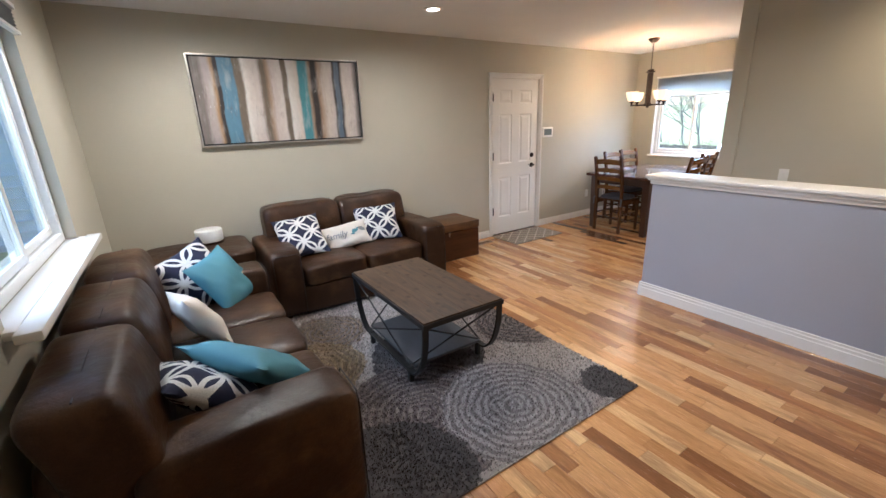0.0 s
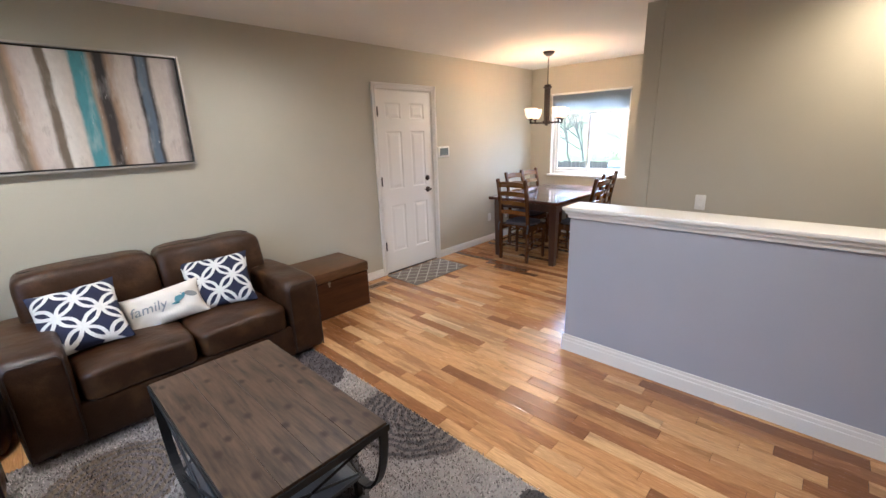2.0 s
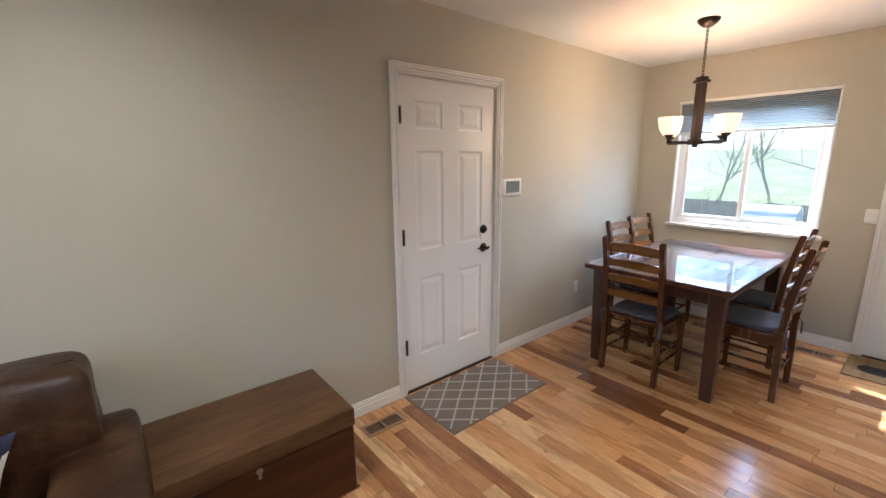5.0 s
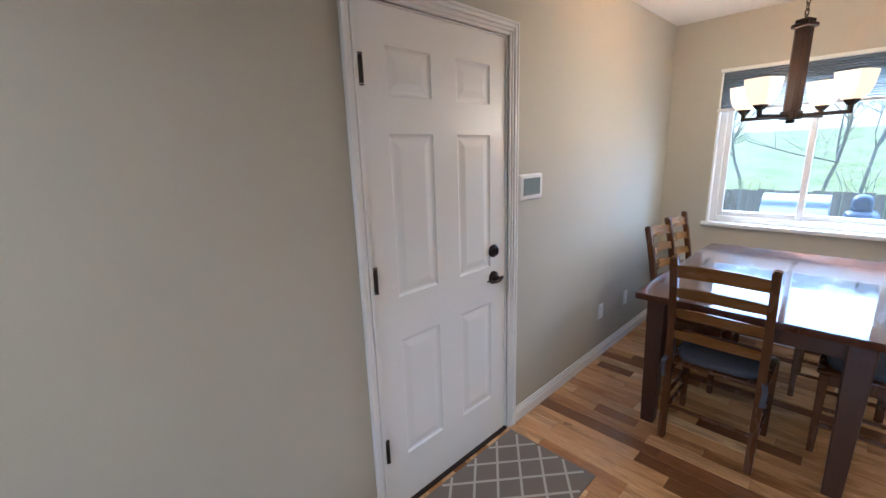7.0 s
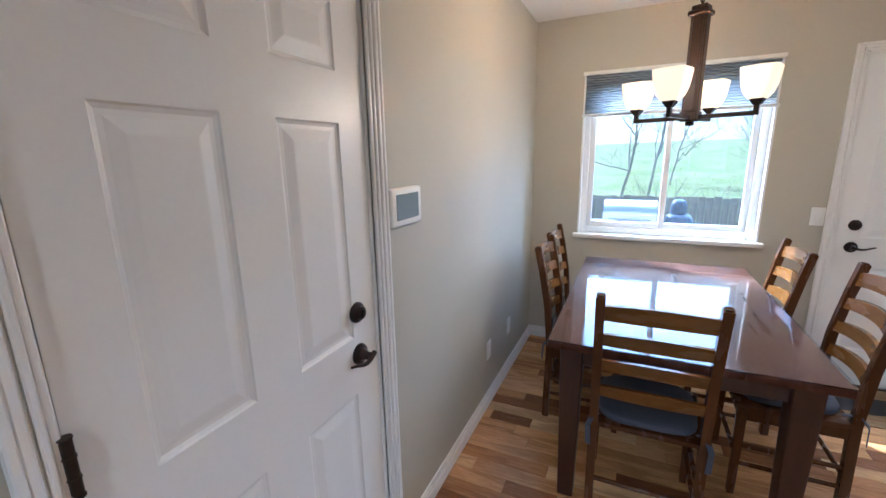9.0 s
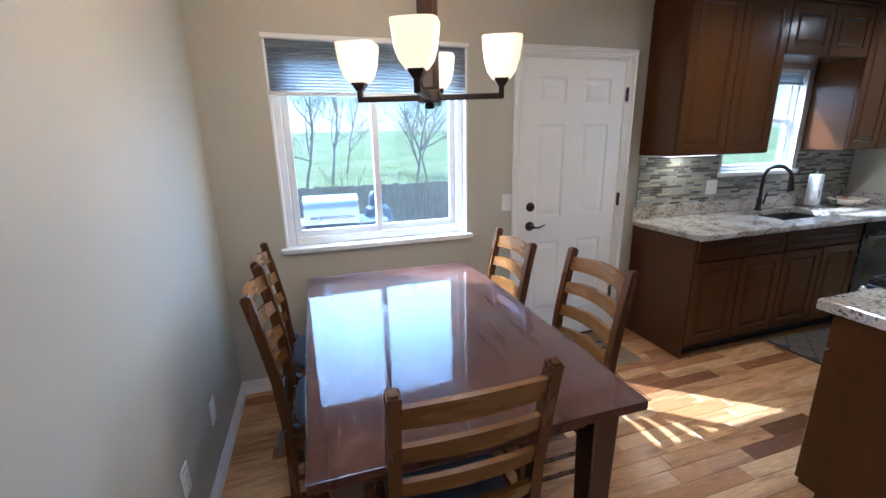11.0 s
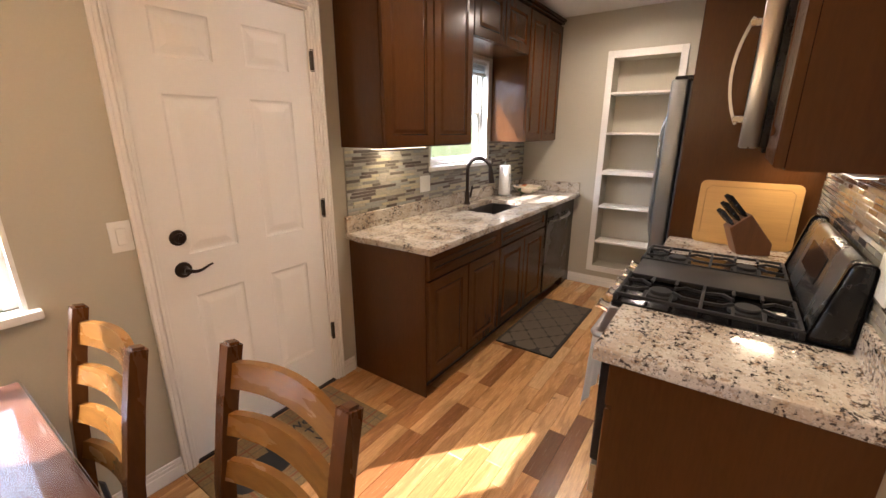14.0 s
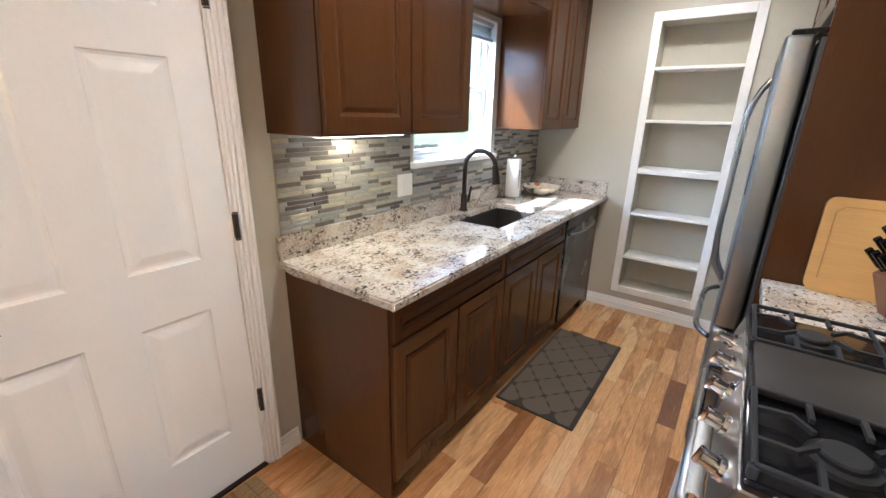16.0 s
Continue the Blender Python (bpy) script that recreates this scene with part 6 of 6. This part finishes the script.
leaf_light.inputs[0].default_value = (0.36, 0.42, 0.12, 1)
leaf_mix = t.nodes.new("ShaderNodeMixShader")
leaf_mix.inputs[0].default_value = 0.6
t.links.new(b.outputs[0], leaf_mix.inputs[1])
t.links.new(leaf_light.outputs[0], leaf_mix.inputs[2])
t.links.new(leaf_mix.outputs[0], t.nodes["Material Output"].inputs[0])


def twig(vs, fs, pts, r0, r1, n=4):
    """Adds a tapered rod along points to a list of vertices and faces."""
    base = len(vs)
    for k, p in enumerate(pts):
        d = (pts[min(k + 1, len(pts) - 1)] - pts[max(k - 1, 0)]).normalized()
        u = d.orthogonal().normalized()
        v = d.cross(u)
        rad = r0 + (r1 - r0) * k / (len(pts) - 1)
        vs.extend(p + (u * math.cos(2 * math.pi * i / n) + v * math.sin(2 * math.pi * i / n)) * rad for i in range(n))
    for k in range(len(pts) - 1):
        for i in range(n):
            a, b2 = base + k * n + i, base + k * n + (i + 1) % n
            fs.append((a, b2, b2 + n, a + n))


def leaves(vs, fs, r, p, count, spread, size):
    for _ in range(count):
        c = p + Vector((r.gauss(0, spread), r.gauss(0, spread), r.gauss(0, spread)))
        a, s = r.uniform(0, 6.3), r.uniform(0.6, 1.3) * size
        u = Vector((math.cos(a), math.sin(a), r.uniform(-0.6, 0.6))) * s
        v = Vector((-math.sin(a), math.cos(a), r.uniform(-0.6, 0.6))) * s * 0.6
        i = len(vs)
        vs += [c - u, c + v, c + u, c - v]
        fs.append((i, i + 1, i + 2, i + 3))


def soup(name, vs, fs, material, parent, label="", smooth=True):
    me = bpy.data.meshes.new(name)
    me.from_pydata([tuple(v) for v in vs], [], fs)
    me.materials.append(material)
    if smooth:
        me.polygons.foreach_set("use_smooth", [True] * len(me.polygons))
    ob = new(name, me)
    ob.parent = parent
    return tagged(ob, label)


def tree(label, x, y, height, seed, leafy):
    d = thing("tree", label, "tree", pose(x, y, land(x, y) - 0.05), "budding trees behind the fence")
    r = random.Random(seed)
    trunk, limbs, tips = ([], []), ([], []), []

    def grow(store, p, way, length, rad, depth):
        n = 6 if depth > 2 else 4
        pts, q, w = [p.copy()], p.copy(), way.copy()
        for i in range(n):
            w = (w + Vector((r.uniform(-1, 1), r.uniform(-1, 1), r.uniform(-0.35, 0.5))) * 0.2).normalized()
            q = q + w * length / n
            pts.append(q.copy())
        twig(*store, pts, rad, rad * 0.45, 7 if depth > 2 else 4)
        if depth:
            for i in range((2, 4, 4, 5, 7)[depth]):
                k = pts[r.randint(1 if depth < 4 else 2, n)]
                out = Vector((r.uniform(-1, 1), r.uniform(-1, 1), r.uniform(-0.1, 0.9))).normalized()
                grow(limbs, k, (w * 0.65 + out * 0.85).normalized(), length * r.uniform(0.42, 0.72), max(0.005, rad * r.uniform(0.38, 0.55)), depth - 1)
        else:
            tips.extend(pts[2:])

    grow(trunk, Vector((0, 0, 0)), Vector((r.uniform(-0.12, 0.12), r.uniform(-0.3, 0.3), 1)).normalized(), height * 0.6, height * 0.009, 4)
    soup("trunk", *trunk, BARK, d)
    soup("limbs", *limbs, BARK, d)
    vs, fs = [], []
    for p in tips:
        if r.random() < 0.7:
            leaves(vs, fs, r, p, leafy * 2, 0.2, 0.02)
    soup("crown", vs, fs, BUD, d, "sparse pale green spring buds", False)


def shrub(label, x, y, height, seed):
    d = thing("shrub", label, "shrub", pose(x, y, land(x, y) - 0.03), "shrubs behind the fence")
    r = random.Random(seed)
    st, cr = ([], []), ([], [])
    for k in range(16):
        p, w = Vector((r.gauss(0, 0.12), r.gauss(0, 0.2), 0)), Vector((r.gauss(0, 0.4), r.gauss(0, 0.55), 1)).normalized()
        pts = [p]
        for i in range(5):
            w = (w + Vector((r.gauss(0, 0.15), r.gauss(0, 0.15), 0))).normalized()
            pts.append(pts[-1] + w * height * r.uniform(0.7, 1.1) / 5)
        twig(*st, pts, 0.016, 0.004)
        for q in pts[1:]:
            leaves(*cr, r, q, 22, 0.16, 0.024)
    soup("stems", *st, BARK, d)
    soup("foliage", *cr, BUD, d, "pale green young leaves", False)


for k, (x, y, hh, lf) in enumerate(((19, 3.0, 6, 2), (21, 3.9, 7, 3), (18.5, 0.1, 5.5, 2), (20, -0.7, 6.5, 3), (22, 6.2, 7, 4), (19.5, 9.0, 6, 4), (23, 11.5, 7, 4), (24, -4.2, 7, 4), (20.5, 7.6, 6, 3), (27, 1.8, 6, 4), (26, 14.5, 7, 4), (21, -6.5, 6, 4))):
    tree("bare grey tree with sparse spring buds behind the fence", x, y, hh, 30 + k, lf)
rnd = random.Random(12)
for k in range(22):
    shrub("pale green budding shrub growing behind the fence", rnd.uniform(15.2, 18.5), -8 + k * 1.15 + rnd.uniform(-0.4, 0.4), rnd.uniform(0.9, 1.7), 70 + k)

# neighbouring house beyond the living room window
SIDING = surface("blue_grey_siding", (0.17, 0.29, 0.38), 0.7, vary=0.08, grain=30, bump=0.1, stretch=(0.4, 1, 4))
hs = thing("neighbouring_house", "blue-grey sided house with a shingled gable roof next door", "house", pose(-4.5, 10.0, -0.55))
boxes("wall", SIDING, hs, (-6, 0, 0, 6, 8, 4.2))
for k in range(21):
    bm = bmesh.new()
    bar(bm, (-6.0, -0.012, 0.1 + k * 0.2), (6.0, -0.012, 0.1 + k * 0.2), 0.2, 0.018)
    ob = part("siding_board", bm, SIDING, hs)
bm = bmesh.new()
for s in (-1, 1):
    q = [bm.verts.new(c) for c in ((-6.4, 4 + s * 4.5, 4.0), (6.4, 4 + s * 4.5, 4.0), (6.4, 4, 6.4), (-6.4, 4, 6.4), (-6.4, 4 + s * 4.5, 4.16), (6.4, 4 + s * 4.5, 4.16), (6.4, 4, 6.56), (-6.4, 4, 6.56))]
    for f in ((0, 1, 2, 3), (4, 5, 6, 7), (0, 1, 5, 4), (1, 2, 6, 5), (2, 3, 7, 6), (3, 0, 4, 7)):
        bm.faces.new([q[i] for i in f])
part("roof", bm, surface("grey_shingle", (0.09, 0.085, 0.085), 0.9, vary=0.3, scale=6, grain=30, bump=0.4), hs)
for x in (-3.2, 0.6, 3.4):
    w = boxes("window", VINYL, hs, (x - 0.7, -0.05, 1.3, x - 0.62, 0.03, 2.7), (x + 0.62, -0.05, 1.3, x + 0.7, 0.03, 2.7), (x - 0.62, -0.05, 1.3, x + 0.62, 0.03, 1.38), (x - 0.62, -0.05, 2.62, x + 0.62, 0.03, 2.7))
    boxes("pane", surface("dark_window_glass", (0.03, 0.045, 0.06), 0.05, vary=0.1, bump=0), w, (x - 0.62, -0.03, 1.38, x + 0.62, -0.024, 2.62))


# ---- mosaic splashbacks ----
def tile_material(name, per_island):
    m, t, b = shader(name)
    r = t.nodes.new("ShaderNodeNewGeometry").outputs["Random Per Island"] if per_island else t.nodes.new("ShaderNodeObjectInfo").outputs["Random"]
    stops = ((0.0, (0.16, 0.14, 0.12)), (0.14, (0.36, 0.34, 0.27)), (0.32, (0.22, 0.21, 0.19)), (0.46, (0.44, 0.4, 0.29)), (0.6, (0.11, 0.09, 0.08)), (0.72, (0.3, 0.31, 0.29)), (0.86, (0.38, 0.36, 0.31)))
    col = ramp(t, stops, r, True)
    col = mix(t, col, ramp(t, ((0.3, (0.75, 0.75, 0.75)), (0.7, (1.1, 1.1, 1.1))), noise_tex(t, 40, 4, (1, 1, 3))), 0.7, "MULTIPLY")
    t.links.new(col, b.inputs["Base Color"])
    b.inputs["Roughness"].default_value, b.inputs["Coat Weight"].default_value = 0.16, 0.4
    return m


TILE_OB, TILE_IS = tile_material("mosaic_tile", False), tile_material("mosaic_tiles_joined", True)
GROUT = surface("grey_grout", (0.3, 0.28, 0.25), 0.9, vary=0.08, grain=150, bump=0.3)
TL = (0.07, 0.1, 0.14, 0.2)
TH = 0.0188


def tile_geometry(y, z, w, h):
    """Verts and faces of a chamfered strip tile facing -x (thickness along x)."""
    c = 0.0012
    vs = [(0.0, y, z), (0.0, y + w, z), (0.0, y + w, z + h), (0.0, y, z + h), (-0.003, y, z), (-0.003, y + w, z), (-0.003, y + w, z + h), (-0.003, y, z + h),
          (-0.004, y + c, z + c), (-0.004, y + w - c, z + c), (-0.004, y + w - c, z + h - c), (-0.004, y + c, z + h - c)]
    fs = [(a, (a + 1) % 4, (a + 1) % 4 + 4, a + 4) for a in range(4)] + [(a + 4, (a + 1) % 4 + 4, (a + 1) % 4 + 8, a + 8) for a in range(4)] + [(8, 9, 10, 11)]
    return vs, fs


def mosaic(name, label, x, side, regions, single):
    """Strip mosaic on a wall at x; side -1 faces -x, +1 faces +x. regions: (y0, y1, z0, z1); single: tiles in these y, z bounds are parts."""
    d = tagged(boxes(name, GROUT, None, *[(min(x, x + side * 0.007), y0, z0, max(x, x + side * 0.007), y1, z1) for y0, y1, z0, z1 in regions]), label, "splashback", kind="structure")
    rd = random.Random(5)
    meshes = {}
    for w in TL:
        vs, fs = tile_geometry(0, 0, w - 0.0025, TH - 0.0025)
        me = bpy.data.meshes.new("tile")
        me.from_pydata([(-side * vx, vy, vz) for vx, vy, vz in vs], [], fs)
        me.materials.append(TILE_OB)
        meshes[w] = me
    rest_v, rest_f, count = [], [], 0
    for y0, y1, z0, z1 in regions:
        z = z0 + 0.001
        while z + TH < z1 + 0.004:
            y = y0 - rd.uniform(0, 0.08)
            while y < y1:
                w = rd.choice(TL)
                a, e = max(y, y0), min(y + w, y1)
                full = a == y and e == y + w
                if full and count < 290 and single[0] < y < single[1] and single[2] < z < single[3]:
                    o = new("tile", meshes[w])
                    o.parent, o.location = d, (x + side * 0.0065, y, z)
                    count += 1
                elif e - a > 0.008:
                    vs, fs = tile_geometry(a, z, e - a - 0.0025, min(TH, z1 - z) - 0.0025)
                    i = len(rest_v)
                    rest_v += [(x + side * 0.0065 - side * vx, vy, vz) for vx, vy, vz in vs]
                    rest_f += [tuple(i + k for k in f) for f in fs]
                y += w
            z += TH
    me = bpy.data.meshes.new("tiles")
    me.from_pydata(rest_v, [], rest_f)
    me.materials.append(TILE_IS)
    o = tagged(new("tiles", me), "narrow glazed mosaic strips", kind="stuff")
    o.parent = d


mosaic("splashback_sink", "grey, cream and brown strip mosaic above the sink counter", EX, -1, [(0.452, 1.245, 1.015, 1.41), (-0.45, 0.452, 1.015, 1.205), (-1.2, -0.45, 1.015, 1.41)], (0.5, 1.24, 1.0, 1.4))
mosaic("splashback_range", "grey, cream and brown strip mosaic above the range", 4.46, 1, [(0.25, 1.715, 1.021, 1.425)], (1.33, 1.71, 1.0, 1.42))
wall_plate("wall_outlet", "white outlet plate on the mosaic behind the range", pose(4.4715, 1.45, 1.15, 0, 0, 90), "outlet", True)


# ---- wooden floor ----
def floor_material(name, per_island):
    m, t, b = shader(name)
    r = t.nodes.new("ShaderNodeNewGeometry").outputs["Random Per Island"] if per_island else t.nodes.new("ShaderNodeObjectInfo").outputs["Random"]
    c = t.nodes.new("ShaderNodeTexCoord")
    off = t.nodes.new("ShaderNodeVectorMath")
    off.operation = "ADD"
    cx = t.nodes.new("ShaderNodeCombineXYZ")
    t.links.new(calc(t, "MULTIPLY", r, 37.0), cx.inputs[0])
    t.links.new(calc(t, "MULTIPLY", r, 91.0), cx.inputs[1])
    t.links.new(c.outputs["Object"], off.inputs[0])
    t.links.new(cx.outputs[0], off.inputs[1])

    def grain(scale, stretch, detail, rough=0.6, dist=0.0):
        mp = t.nodes.new("ShaderNodeMapping")
        mp.inputs["Scale"].default_value = stretch
        n = t.nodes.new("ShaderNodeTexNoise")
        n.inputs["Scale"].default_value, n.inputs["Detail"].default_value, n.inputs["Roughness"].default_value, n.inputs["Distortion"].default_value = scale, detail, rough, dist
        t.links.new(off.outputs[0], mp.inputs[0])
        t.links.new(mp.outputs[0], n.inputs["Vector"])
        return n.outputs[0]

    base = ramp(t, ((0.0, (0.24, 0.1, 0.035)), (0.1, (0.42, 0.2, 0.073)), (0.25, (0.58, 0.31, 0.12)), (0.48, (0.65, 0.375, 0.162)), (0.62, (0.44, 0.215, 0.08)), (0.76, (0.74, 0.49, 0.24)), (0.86, (0.57, 0.3, 0.115)), (0.92, (0.26, 0.11, 0.04)), (1.0, (0.15, 0.062, 0.024))), r)
    heart = ramp(t, ((0.5, (0, 0, 0)), (0.6, (1, 1, 1))), grain(3.0, (4.0, 0.6, 1), 3, 0.5, 0.8))
    fine = grain(16, (9, 0.7, 1), 4, 0.65, 0.4)
    col = mix(t, base, (0.15, 0.062, 0.025), calc(t, "MULTIPLY", heart, 0.38))
    col = mix(t, col, ramp(t, ((0.3, (0.62, 0.58, 0.54)), (0.65, (1.08, 1.06, 1.03))), fine), 0.75, "MULTIPLY")
    knots = ramp(t, ((0.76, (0, 0, 0)), (0.83, (1, 1, 1))), grain(7, (1.3, 0.9, 1), 2, 0.4))
    col = mix(t, col, (0.05, 0.022, 0.011), calc(t, "MULTIPLY", knots, 0.85))
    t.links.new(col, b.inputs["Base Color"])
    t.links.new(calc(t, "MULTIPLY_ADD", fine, 0.16, 0.17), b.inputs["Roughness"])
    b.inputs["Coat Weight"].default_value, b.inputs["Coat Roughness"].default_value = 0.25, 0.12
    relief(t, b, fine, 0.06, 0.002)
    return m


FL_OB, FL_IS = floor_material("hickory_plank", False), floor_material("hickory_planks_joined", True)
PWD = 0.086
LENS_P = (0.24, 0.34, 0.46, 0.6, 0.8, 1.05)


def plank_geometry(x, y, w, ln):
    c, g = 0.0012, 0.0006
    x0, x1, y0, y1 = x + g, x + w - g, y + g, y + ln - g
    vs = [(x0, y0, -0.004), (x1, y0, -0.004), (x1, y1, -0.004), (x0, y1, -0.004), (x0, y0, -c), (x1, y0, -c), (x1, y1, -c), (x0, y1, -c), (x0 + c, y0 + c, 0), (x1 - c, y0 + c, 0), (x1 - c, y1 - c, 0), (x0 + c, y1 - c, 0)]
    fs = [(a, (a + 1) % 4, (a + 1) % 4 + 4, a + 4) for a in range(4)] + [(a + 4, (a + 1) % 4 + 4, (a + 1) % 4 + 8, a + 8) for a in range(4)] + [(8, 9, 10, 11)]
    return vs, fs


pm = {}
for ln in LENS_P:
    vs, fs = plank_geometry(0, 0, PWD, ln)
    me = bpy.data.meshes.new("plank")
    me.from_pydata(vs, [], fs)
    me.materials.append(FL_OB)
    pm[ln] = me
rd = random.Random(11)
floor_ob = bpy.data.objects["floor"]
rv, rf, count = [], [], 0
x = WX
while x < EX:
    w = min(PWD, EX - x)
    y = SY - rd.uniform(0, 1.0)
    while y < NY:
        ln = rd.choice(LENS_P)
        a, e = max(y, SY), min(y + ln, NY)
        inside = (2.0 < x < 4.9 and 0.9 < y < 3.6) or (5.1 < x < 6.1 and -0.9 < y < 2.4)
        if a == y and e == y + ln and w == PWD and inside and count < 298:
            o = new("plank", pm[ln])
            o.parent, o.location = floor_ob, (x, y, 0)
            count += 1
        elif e - a > 0.01:
            vs, fs = plank_geometry(x, a, w, e - a)
            i = len(rv)
            rv += vs
            rf += [tuple(i + k for k in f) for f in fs]
        y += ln
    x += PWD
me = bpy.data.meshes.new("planks")
me.from_pydata(rv, [], rf)
me.materials.append(FL_IS)
o = tagged(new("planks", me), "mixed light and dark hickory planks", kind="stuff")
o.parent = floor_ob
